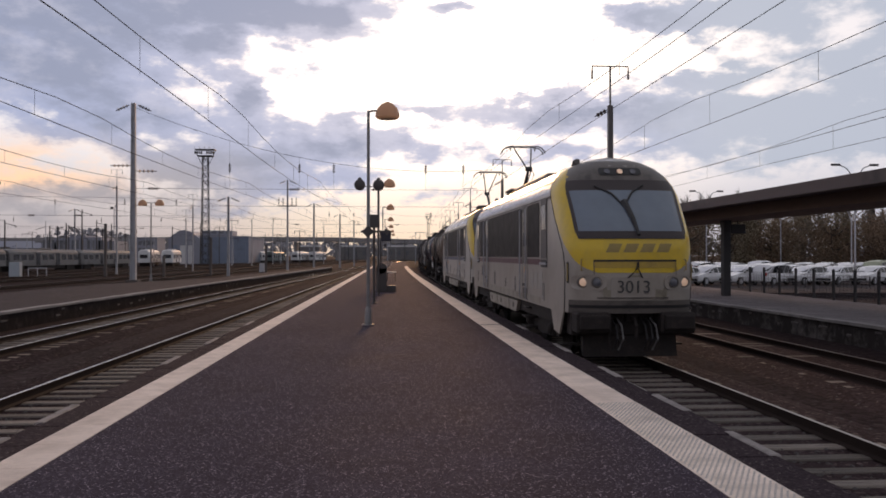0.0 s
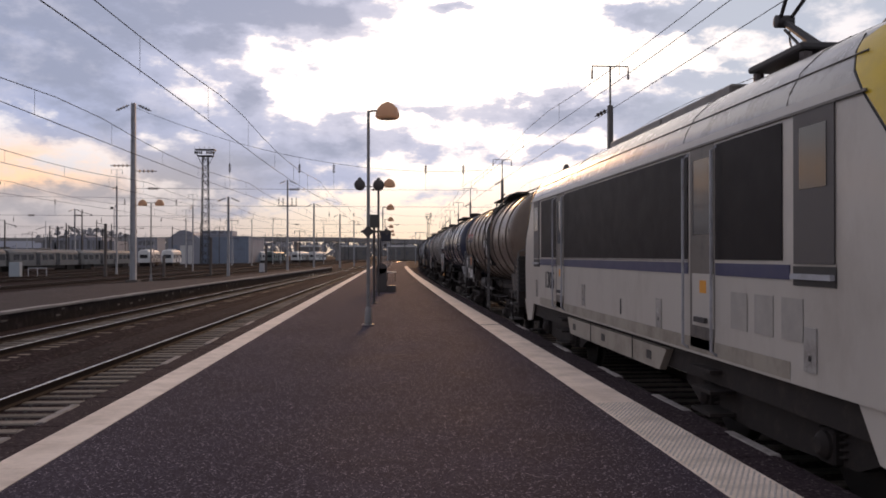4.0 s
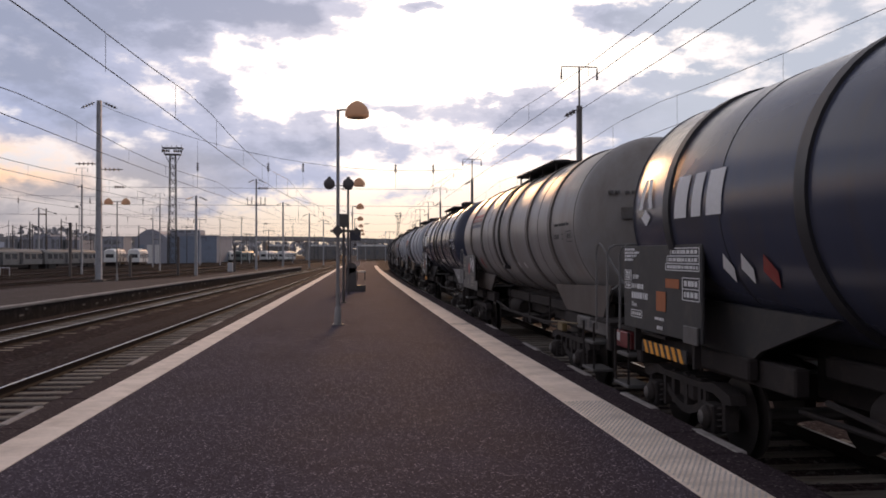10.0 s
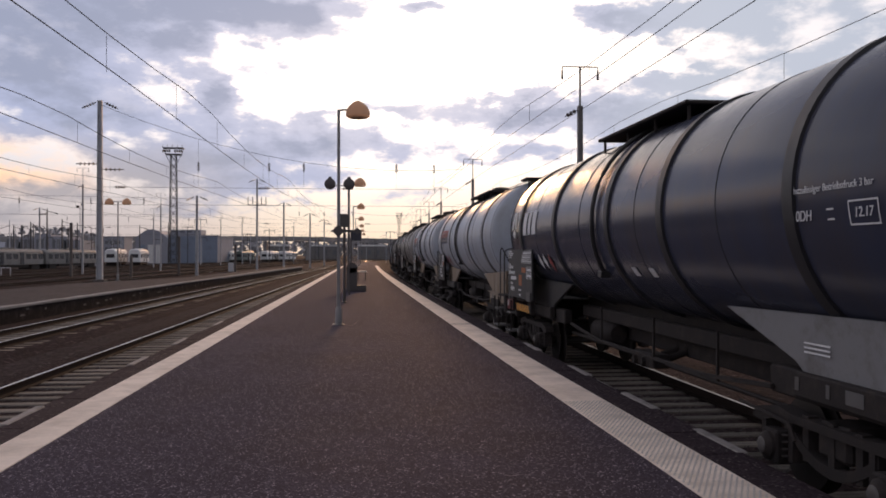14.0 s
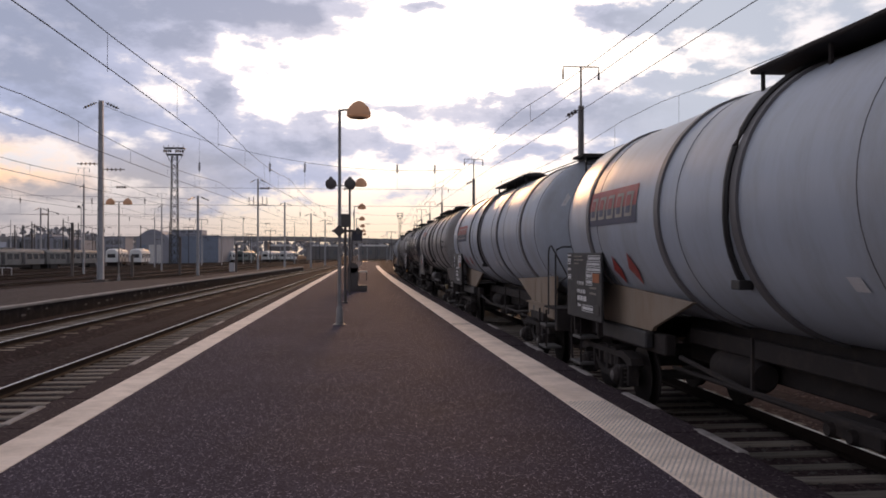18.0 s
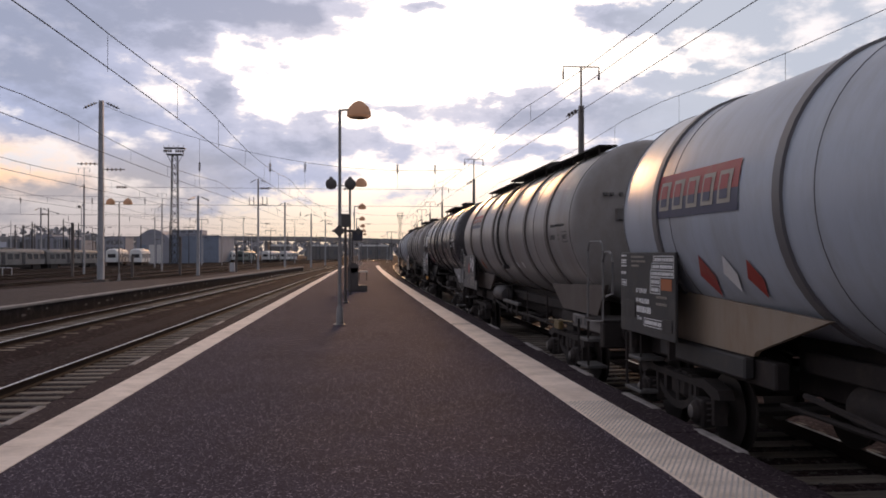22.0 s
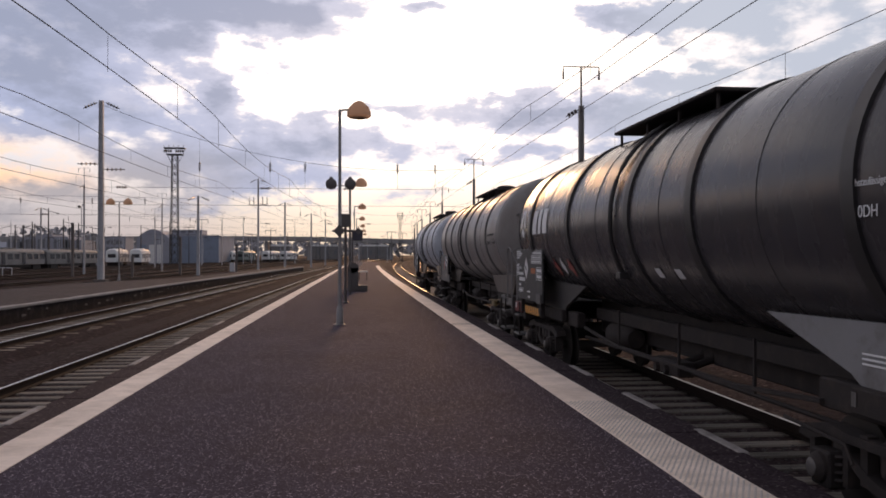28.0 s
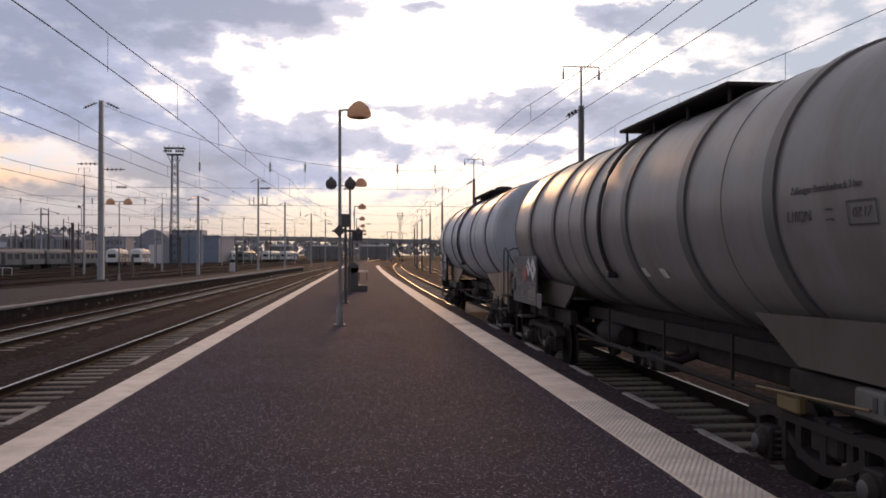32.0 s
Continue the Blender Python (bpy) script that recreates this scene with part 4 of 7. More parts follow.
def loco_nose_y(x, z):
    return nose_point(z, nose_turn(x, z))[1]


def locomotive(label, number, front_text, stripe, panto_y, lit):
    lo = empty("locomotive", label=label, category="locomotive", group="locomotives")
    grey = LOCOGREY if lit else LOCOCLEAN
    zs = [1.10, 1.14, 1.5, 1.9, 2.2, 2.45, 2.72, 2.9, 3.1, 3.3, 3.5, 3.62, 3.72, 3.80, 3.9, 4.0, 4.1, 4.2, 4.28, 4.36, 4.42, 4.47, 4.51, 4.54, 4.56]
    turns = [-90, -86, -80, -73, -66, -58, -50, -42, -34, -25, -15, -5, 5, 15, 25, 34, 42, 50, 58, 66, 73, 80, 86, 90]

    def skin(rows):
        """A closed ring round both noses for each height."""
        bm = bm_()
        rings = []
        for z in rows:
            rings.append([bm.verts.new(nose_point(z, q, 0, 0)) for q in turns] + [bm.verts.new(nose_point(z, q, 0, 1)) for q in turns])
        n = len(rings[0])
        for a, b2 in zip(rings, rings[1:]):
            for k in range(n):
                bm.faces.new((a[k], a[(k + 1) % n], b2[(k + 1) % n], b2[k]))
        bm.faces.new(rings[0]), bm.faces.new(rings[-1][::-1])
        return bm
    part("body", skin([z for z in zs if z <= 3.72]), grey, lo, "light grey painted body sides, streaked with dirt")
    part("roof", skin([z for z in zs if z >= 3.72]), LOCOROOF, lo, "pale grey rounded roof catching the evening sun")
    part("underfloor", box(bm_(), -1.3, 1.3, -8.3, 8.3, .78, 1.09), UNDER, lo)

    def sheet(z0, z1, f0, f1, proud, nz, nq, end):
        """A sheet over the nose between two turns, which may change with height."""
        bm = bm_()
        rows = []
        for z in np.linspace(z0, z1, nz + 1):
            a, b2 = (f(z) if callable(f) else f for f in (f0, f1))
            rows.append([bm.verts.new(nose_point(z, a + (b2 - a) * k / nq, proud, end)) for k in range(nq + 1)])
        for a, b2 in zip(rows, rows[1:]):
            for k in range(nq):
                bm.faces.new((a[k], a[k + 1], b2[k + 1], b2[k]))
        return bm

    def pad(xc, zc, hw, hh, proud, end, r=.14, n=5):
        """A plate with rounded ends that follows the nose."""
        ring = []
        for cx, cz, a0 in ((hw - r, hh - r, 0), (-hw + r, hh - r, 90), (-hw + r, -hh + r, 180), (hw - r, -hh + r, 270)):
            for k in range(n):
                a = radians(a0 + 90 * k / (n - 1))
                ring.append((xc + cx + r * math.cos(a), zc + cz + r * math.sin(a)))
        bm = bm_()
        up = [bm.verts.new(nose_point(z, nose_turn(x, z), proud, end)) for x, z in ring]
        lo_ = [bm.verts.new(nose_point(z, nose_turn(x, z), -.02, end)) for x, z in ring]
        mid = bm.verts.new(nose_point(zc, nose_turn(xc, zc), proud, end))
        for k in range(len(ring)):
            q = (k + 1) % len(ring)
            bm.faces.new((up[k], up[q], mid)), bm.faces.new((lo_[k], lo_[q], up[q], up[k]))
        return bm

    def screen_edge(z):
        return float(np.interp(z, [2.64, 2.80, 3.5, 3.92], [44, 48, 50, 53]))

    def yellow_edge(z):
        return float(np.interp(z, [1.94, 2.05, 2.2, 2.5, 2.8, 3.15, 4.18], [24, 40, 52, 68, 77, 82, 84]))

    def seam_edge(z):
        return float(np.interp(z, [1.1, 2.0, 2.4, 2.75, 3.2, 4.25], [68, 68, 72, 79, 83, 84.5]))

    for end in (0, 1):
        sg = -1 if end == 0 else 1
        part("chin", sheet(1.94, 2.70, lambda z: -yellow_edge(z), yellow_edge, .006, 10, 22, end), YELLOW, lo, "yellow painted nose panel")
        for sx in (-1, 1):
            part("corner_post", sheet(2.70, 4.14, lambda z: sx * screen_edge(z), lambda z: sx * yellow_edge(z), .006, 14, 8, end), YELLOW, lo, "yellow painted corner post")
            part("post_cap", sheet(4.14, 4.26, lambda z: sx * float(np.interp(z, [4.14, 4.26], [56, 70])), lambda z: sx * float(np.interp(z, [4.14, 4.26], [84, 76])), .006, 4, 6, end), YELLOW, lo)
            bm = bm_()
            part("corner_seam", tube(bm, [nose_point(z, sx * seam_edge(z), .004, end) for z in np.linspace(1.12, 4.22, 16)], .011, 4), BLACK, lo)
            # dark recess with a grab bar on the corner, and a bar beside the lamps
            nk = part("corner_recess", sheet(1.72, 2.16, sx * 61.0, sx * 64.5, .009, 3, 2, end), BLACK, lo, "dark recess with a grab bar")
            part("grab_bar", tube(bm_(), [nose_point(z, sx * 62.7, .02, end) for z in (1.76, 1.95, 2.12)], .014, 5), OCHRE_BAR, nk)
            part("grab_bar", tube(bm_(), [nose_point(z, sx * 41.0, pr, end) for z, pr in ((1.98, .01), (2.0, .05), (2.2, .05), (2.22, .01))], .014, 5), OCHRE_BAR, lo)
        sc = part("windscreen_surround", sheet(2.64, 3.94, lambda z: -screen_edge(z), screen_edge, .022, 26, 24, end), SURROUND, lo, "black windscreen surround")
        part("windscreen", sheet(2.80, 3.70, lambda z: -screen_edge(z) + 5.5, lambda z: screen_edge(z) - 8, .030, 18, 24, end), SCREEN, sc, "windscreen glass with the sky's reflection put into its colour")
        part("brow", sheet(3.93, 4.55, lambda z: -float(np.interp(z, [3.93, 4.2, 4.55], [54, 64, 80])), lambda z: float(np.interp(z, [3.93, 4.2, 4.55], [54, 64, 80])), .008, 8, 16, end), LOCODARK, lo, "dark grey brow above the windscreen")
        part("brow_front", pad(0.0, 4.14, .46, .085, .03, end, .05), BLACK, lo)
        for x, m in ((-.28, LENS), (.0, HEADLIGHT if lit and end == 0 else LENS), (.28, LENS)):
            part("top_lamp", pad(x, 4.14, .06, .055, .045, end, .05), m, lo)
        # recessed panel in the chin; dark strips paint the recess shade along its edges
        pn = part("chin_panel", pad(.0, 1.80, .66, .40, .012, end, .06), CHINGREY, lo, "grimy recessed nose panel")
        part("panel_top", sheet(2.04, 2.19, -27, 27, .018, 2, 8, end), YELLOW_DIRTY, pn, "dirty yellow upper part of the panel")
        part("panel_edge", sheet(2.17, 2.21, -28, 28, .026, 1, 8, end), BLACK, pn)
        for q in (-28, 27):
            part("panel_edge", sheet(1.90, 2.19, q, q + 1, .024, 3, 1, end), LOCODARK, pn)
        part("coupling_lead", tube(bm_(), [nose_point(z, nose_turn(x, z), .05, end) for x, z in ((.02, 2.16), (.0, 2.02), (-.10, 1.90), (-.18, 1.84))], .014, 5), BLACK, pn)
        part("coupling_lead", tube(bm_(), [nose_point(z, nose_turn(x, z), .05, end) for x, z in ((.04, 2.16), (.04, 2.0), (.10, 1.88), (.12, 1.84))], .014, 5), BLACK, pn)
        for q in (-1, 1):
            pn = part("lamp_housing", pad(q * .93, 1.74, .34, .155, .035, end), grey, lo, "pale lamp housing with rounded ends")
            for i, dx in enumerate((.13, -.13)):
                x, z = q * (.93 + dx), 1.745
                y0 = loco_nose_y(x, z) - .03
                lens = lathe_y(bm_(), [(y0 - .035, 0), (y0 - .025, .065), (y0 - .01, .085), (y0 + .1, .09)], 18, x, z)
                ring = lathe_y(bm_(), [(y0 + .1, .089), (y0 - .022, .092), (y0 - .028, .10), (y0 - .018, .112), (y0 + .1, .116)], 18, x, z)
                if end:
                    for b in (lens, ring):
                        bmesh.ops.scale(b, vec=(-1, -1, 1), verts=b.verts)
                part("lamp_ring", ring, LOCODARK, pn)
                part("headlight", lens, HEADLIGHT if lit and i == 0 and end == 0 else LENS, pn, "pale round headlight" if lit and i == 0 and end == 0 else "dark round lamp")
        part("number_plate", pad(-.05, 1.64, .46, .21, .022, end, .04), grey, lo)
        part("plate_frame", sheet(1.41, 1.435, -24, 20, .028, 1, 4, end), LOCODARK, lo)
        if front_text:
            y0 = loco_nose_y(.3, 1.64) - .045
            me = letters(front_text, .36)
            part("front_number", me, NUMBERGREY, lo, "dark painted fleet number", at=Matrix.Translation((-.05 if end == 0 else .05, y0 if end == 0 else -y0, 1.64)) @ (pose(0, 0, 0, 0, 0, 0 if end == 0 else 180) @ FACE_FRONT))
        # maker's mark: slanted grey bars
        for i in range(4):
            x0 = -.62 + i * .35
            part("mark_bar", sheet(2.36, 2.54, lambda z: nose_turn(x0 + (z - 2.36) * .5 + .001, 2.4), lambda z: nose_turn(x0 + .26 + (z - 2.36) * .5, 2.4), .010, 2, 3, end), MARK_GREY, lo)
        # wipers: one broad arm in the middle, two blades spread above it
        P = [nose_point(z, nose_turn(x, z), .05, end) for x, z in ((.08, 2.72), (.03, 3.05), (-.08, 3.45))]
        part("wiper_arm", tube(bm_(), P, .035, 6, .075), BLACK, lo)
        for s, pts in ((-1, ((-.06, 3.30), (-.30, 3.62), (-.62, 3.80))), (1, ((-.04, 3.40), (.15, 3.66), (.42, 3.82)))):
            part("wiper", tube(bm_(), [nose_point(z, nose_turn(x, z), .05, end) for x, z in pts], .024, 5), BLACK, lo)
        # dark valance, buffer housings, coupling, plough
        ye = sg * LOCO_HALF
        part("valance", sheet(1.10, 1.37, -60, 60, .012, 2, 16, end), LOCODARK, lo, "dark lower edge of the nose")
        part("beam_edge", sheet(1.21, 1.27, -58, 58, .03, 1, 14, end), BLACK, lo)
        part("buffer_beam", box(bm_(), -1.25, 1.25, min(ye - sg * .45, ye - sg * .9), max(ye - sg * .45, ye - sg * .9), .62, 1.12, .03), UNDER, lo, "dark buffer beam")
        for q in (-.88, .88):
            bx = part("buffer_housing", box(bm_(), q - .36, q + .36, min(ye - sg * .5, ye + sg * .05), max(ye - sg * .5, ye + sg * .05), .70, 1.13, .04), UNDER, lo, "dark square buffer housing")
            part("buffer_plate", box(bm_(), q - .31, q + .31, min(ye + sg * .05, ye + sg * .17), max(ye + sg * .05, ye + sg * .17), .78, 1.08, .03), UNDER, bx)
        for hx in (-.42, -.3, .2, .32, .42):
            part("brake_hose", tube(bm_(), [(hx, ye - sg * .42, .98), (hx + .02, ye - sg * .1, .86), (hx + .04, ye - sg * .02, .58), (hx - .03, ye - sg * .16, .34)], .022, 5), RAILPAINT if hx in (-.3, .42) else BLACK, lo)
        coupling(lo, ye - sg * .4, sg)
        part("plough", prism(bm_(), [(ye - sg * .6, .20), (ye - sg * .4, .18), (ye - sg * .5, .62), (ye - sg * .7, .62)], -1.0, 1.0), UNDER, lo, "dark rail guard")
        for sx in (-1, 1):
            for z in (.35, .62):
                part("corner_step", box(bm_(), sx * 1.14 - .2, sx * 1.14 + .2, ye - sg * 1.25 - .18, ye - sg * 1.25 + .18, z, z + .04), UNDER, lo)
            part("skirt", prism(bm_(), [(ye - sg * .62, 1.14), (ye - sg * 1.95, 1.14), (ye - sg * 1.62, .66), (ye - sg * 1.05, .60)], sx * 1.36 - .02, sx * 1.36 + .02), grey, lo, "grey side skirt beside the cab steps")
    for sx in (-1, 1):
        X = sx * 1.424

        def plate(name, y0, y1, z0, z1, m, th=.008, label="", parent=lo, cut=0.0):
            return part(name, box(bm_(), min(X, X + sx * th), max(X, X + sx * th), y0, y1, z0, z1, cut), m, parent, label)
        for y0, y1 in ((-6.15, -4.5), (-3.62, 3.63), (4.45, 6.15)):
            plate("window_band", y0, y1, 2.25, 3.57, BAND, .008, "long black louvred window band")
        for y0, y1 in ((-6.3, -4.5), (-3.62, 3.63), (4.45, 6.3)):
            plate("stripe", y0, y1, 2.07, 2.21, stripe, .006, "coloured stripe below the windows")
        plate("rain_gutter", -7.6, 7.6, 3.60, 3.625, LOCODARK, .02)
        for yc in (-6.75, 6.75):
            cw = plate("cab_window", yc - .36, yc + .36, 2.22, 3.60, CABDOOR, .012, "dark grey cab side door with a window")
            plate("window_pane", yc - .24, yc + .24, 2.90, 3.46, GLASS, .018, parent=cw)
            plate("window_rail", yc - .36, yc + .36, 2.08, 2.13, STEEL, .05)
            plate("rail_recess", yc - .38, yc + .38, 2.02, 2.20, BLACK, .006)
        for yc in (-4.08, 4.04):
            dr = plate("door", yc - .38, yc + .38, 1.18, 3.62, LOCODARK, .004, "recessed grey side door")
            plate("door_window", yc - .28, yc + .28, 2.55, 3.45, GLASS, .010, parent=dr)
            plate("lower_panel", yc - .38, yc + .30, 1.45, 2.08, grey, .010, parent=dr)
            plate("door_label", yc - .16, yc + .04, 1.85, 2.0, ORANGE, .016, "small orange label", parent=dr)
            plate("door_handle", yc - .2, yc + .16, 1.50, 1.56, STEELDARK, .05, parent=dr)
            for s in (-.46, .46):
                part("door_rail", tube(bm_(), [(X, yc + s, 1.15), (X + sx * .07, yc + s, 1.2), (X + sx * .07, yc + s, 3.5), (X, yc + s, 3.55)], .018, 6), STEEL, lo, "bright metal handrail")
            for z in (.42, .68, .92):
                part("door_step", box(bm_(), X - sx * .3 if sx > 0 else X - .02, X + .02 if sx > 0 else X + .3, yc - .3, yc + .3, z, z + .04), UNDER, lo)
        sk = part("battery_box", prism(bm_(), [(-2.75, 1.03), (3.35, 1.03), (3.1, .72), (-2.45, .72)], sx * 1.36 - .05, sx * 1.36 + .05), SKIRTGREY, lo, "grey equipment skirt between the bogies")
        for y in (-1.2, 1.4):
            part("skirt_seam", box(bm_(), min(sx * 1.415, sx * 1.423), max(sx * 1.415, sx * 1.423), y - .01, y + .01, .72, 1.08), BLACK, sk)
        if number:
            me = letters(number, .54)
            part("side_number", me, LETTERDARK if stripe is NAVY else mat("worn_number", (.2, .19, .19), .6), lo, "fleet number on the cab side",
                 at=Matrix.Translation((X + sx * .006, 5.15 if sx < 0 else -5.15, 1.72)) @ (FACE_LEFT if sx < 0 else pose(0, 0, 0, 0, 0, 180) @ FACE_LEFT))
        for i in range(3):
            plate("mark_bar", -5.35 - i * .6, -4.93 - i * .6, 1.50, 1.90, mat("mark_pale", (.36, .335, .31), .5) if "mark_pale" not in bpy.data.materials else bpy.data.materials["mark_pale"], .004)
        for y, z in ((1.8, 1.35), (-2.6, 1.3), (-6.8, 1.25), (6.6, 1.3)):
            ht = plate("hatch", y, y + .22, z, z + .4, LOCOROOF, .012)
            plate("keyhole", y + .08, y + .13, z + .1, z + .15, BLACK, .016, parent=ht)
        plate("lower_panel", -6.3, 6.3, 1.13, 1.30, SKIRTGREY, .004, "grimy lower edge of the body side")
        for y in (-2.0, .55, 2.75):
            part("skirt_lock", box(bm_(), min(sx * 1.408, sx * 1.415), max(sx * 1.408, sx * 1.415), y - .11, y + .11, .82, .94), BLACK, sk)
        plate("slot", -.62, -.58, 1.36, 1.60, BLACK, .008)
        plate("sill_line", -3.62, 3.63, 2.225, 2.245, LOCOROOF, .016)
    # roof fittings
    for y0, y1 in ((-3.0, -.2), (-.15, 3.0)):
        part("roof_hatch", box(bm_(), -.62, .62, y0, y1, 4.42, 4.585, .03), LOCODARK, lo, "dark roof hatch")
    for y in (-6.9, -6.7, 6.8):
        part("horn", tube(bm_(), [(-.75, y, 4.36), (-.75, y - .35, 4.44)], .03, 8, .07), LOCODARK, lo)
    for y in (-6.2, -3.4, 3.4, 6.2):
        for sx in (-1, 1):
            part("roof_joint", tube(bm_(), [(sx * (loco_width(z) + .004), y, z) for z in (3.72, 3.85, 4.05, 4.25, 4.40)], .005, 4), LOCODARK, lo)
    for sx in (-1, 1):
        part("roof_edge", tube(bm_(), [(sx * (loco_width(3.98) + .004), y, 3.98) for y in (-7.4, 0, 7.4)], .010, 4), LOCODARK, lo)
    # pantograph
    pg = empty("pantograph", Matrix.Translation((0, panto_y, 0)))
    pg.parent = lo
    s = -1 if panto_y > 0 else 1
    part("base_frame", box(bm_(), -.6, .6, -.7, .7, 4.60, 4.68, .02), STEELDARK, pg)
    for x, y in ((-.5, -.6), (.5, -.6), (-.5, .6), (.5, .6)):
        part("support", insulator(bm_(), (x, y, 4.4), (x, y, 4.62), .07, 2), INSUL, pg)
    part("lower_arm", tube(bm_(), [(0, -.2 * s, 4.66), (0, .95 * s, 5.35)], .065, 8, .045), STEELDARK, pg)
    part("elbow", lathe_x(bm_(), [(-.12, .05), (-.11, .085), (.11, .085), (.12, .05)], 12, .95 * s, 5.35), STEELDARK, pg)
    part("air_hose", tube(bm_(), [(.08, .95 * s, 5.35), (.16, 1.12 * s, 5.15), (.10, .9 * s, 4.9), (.06, .5 * s, 4.7)], .014, 5), BLACK, pg)
    for x in (-.12, .12):
        part("upper_arm", tube(bm_(), [(x * .5, .95 * s, 5.35), (x * 2.6, -.35 * s, 6.22)], .026, 6), STEELDARK, pg)
    part("thrust_rod", tube(bm_(), [(0, .15 * s, 4.66), (.06, 1.05 * s, 5.27)], .02, 5), STEELDARK, pg)
    for y in (-.55, -.17):
        pts = [(-.80, y * s, 6.03), (-.76, y * s, 6.14), (-.66, y * s, 6.24), (-.5, y * s, 6.29), (.5, y * s, 6.29), (.66, y * s, 6.24), (.76, y * s, 6.14), (.80, y * s, 6.03)]
        part("contact_strip", tube(bm_(), pts, .022, 6), STEELDARK, pg)
    for x in (-.45, .45):
        part("head_link", tube(bm_(), [(x, -.58 * s, 6.28), (x, -.35 * s, 6.14), (x, -.14 * s, 6.28)], .016, 5), STEELDARK, pg)
    for y in (-5.1, 5.1):
        bogie(lo, y, 2.9, .575, True)
    return lo


# ---- tank wagons ----
TANK_R, TANK_Z = 1.475, 2.84


def tank_patch(bm, y0, y1, z0, z1, proud=.010, skew=0.0, ny=6, nz=5, side=-1):
    """A thin patch that hugs the tank's flank between two heights."""
    r = TANK_R + proud
    rows = []
    for i in range(nz + 1):
        z = z0 + (z1 - z0) * i / nz
        x = side * math.sqrt(max(0, r * r - (z - TANK_Z) ** 2))
        rows.append([bm.verts.new((x, y0 + (y1 - y0) * j / ny + skew * (z - z0), z)) for j in range(ny + 1)])
    for a, b2 in zip(rows, rows[1:]):
        for j in range(ny):
            bm.faces.new((a[j], a[j + 1], b2[j + 1], b2[j]))
    return bm


def tank_diamond(bm, y, z, s, proud=.014, k=1.0):
    r = TANK_R + proud
    pts = []
    for dy, dz in ((-s * k, 0), (0, s), (s * k, 0), (0, -s)):
        pts.append(bm.verts.new((-math.sqrt(max(0, r * r - (z + dz - TANK_Z) ** 2)), y + dy, z + dz)))
    bm.faces.new(pts)
    return bm


# half outlines (y, z) of the saddle plates, and where the sills stand below them
SADDLES = {"slope": ((6.95, 1.78), (3.35, 1.73), (4.8, 1.30), (4.95, 1.21), (6.95, 1.21)),
           "rust": ((6.90, 1.86), (2.96, 1.71), (4.40, 1.29), (4.46, 1.23), (6.72, 1.23)),
           "short": ((7.40, 1.80), (3.62, 1.70), (3.98, 1.50), (4.47, 1.25), (6.86, 1.25)),
           "square": ((6.2, 1.76), (4.4, 1.71), (4.5, 1.40), (4.93, .95), (6.2, .95))}
FEET = {"slope": (4.9, 7.2), "rust": (4.50, 6.98), "short": (5.5, 7.35), "square": (5.0, 6.2)}
STENCILS = {"slope": ((5.9, .26), (4.98, .07), (5.5, .06)), "rust": ((5.1, .12), (6.1, .06)), "short": ((6.05, .26), (6.4, .14), (5.8, .06)), "square": ((5.6, .07),)}


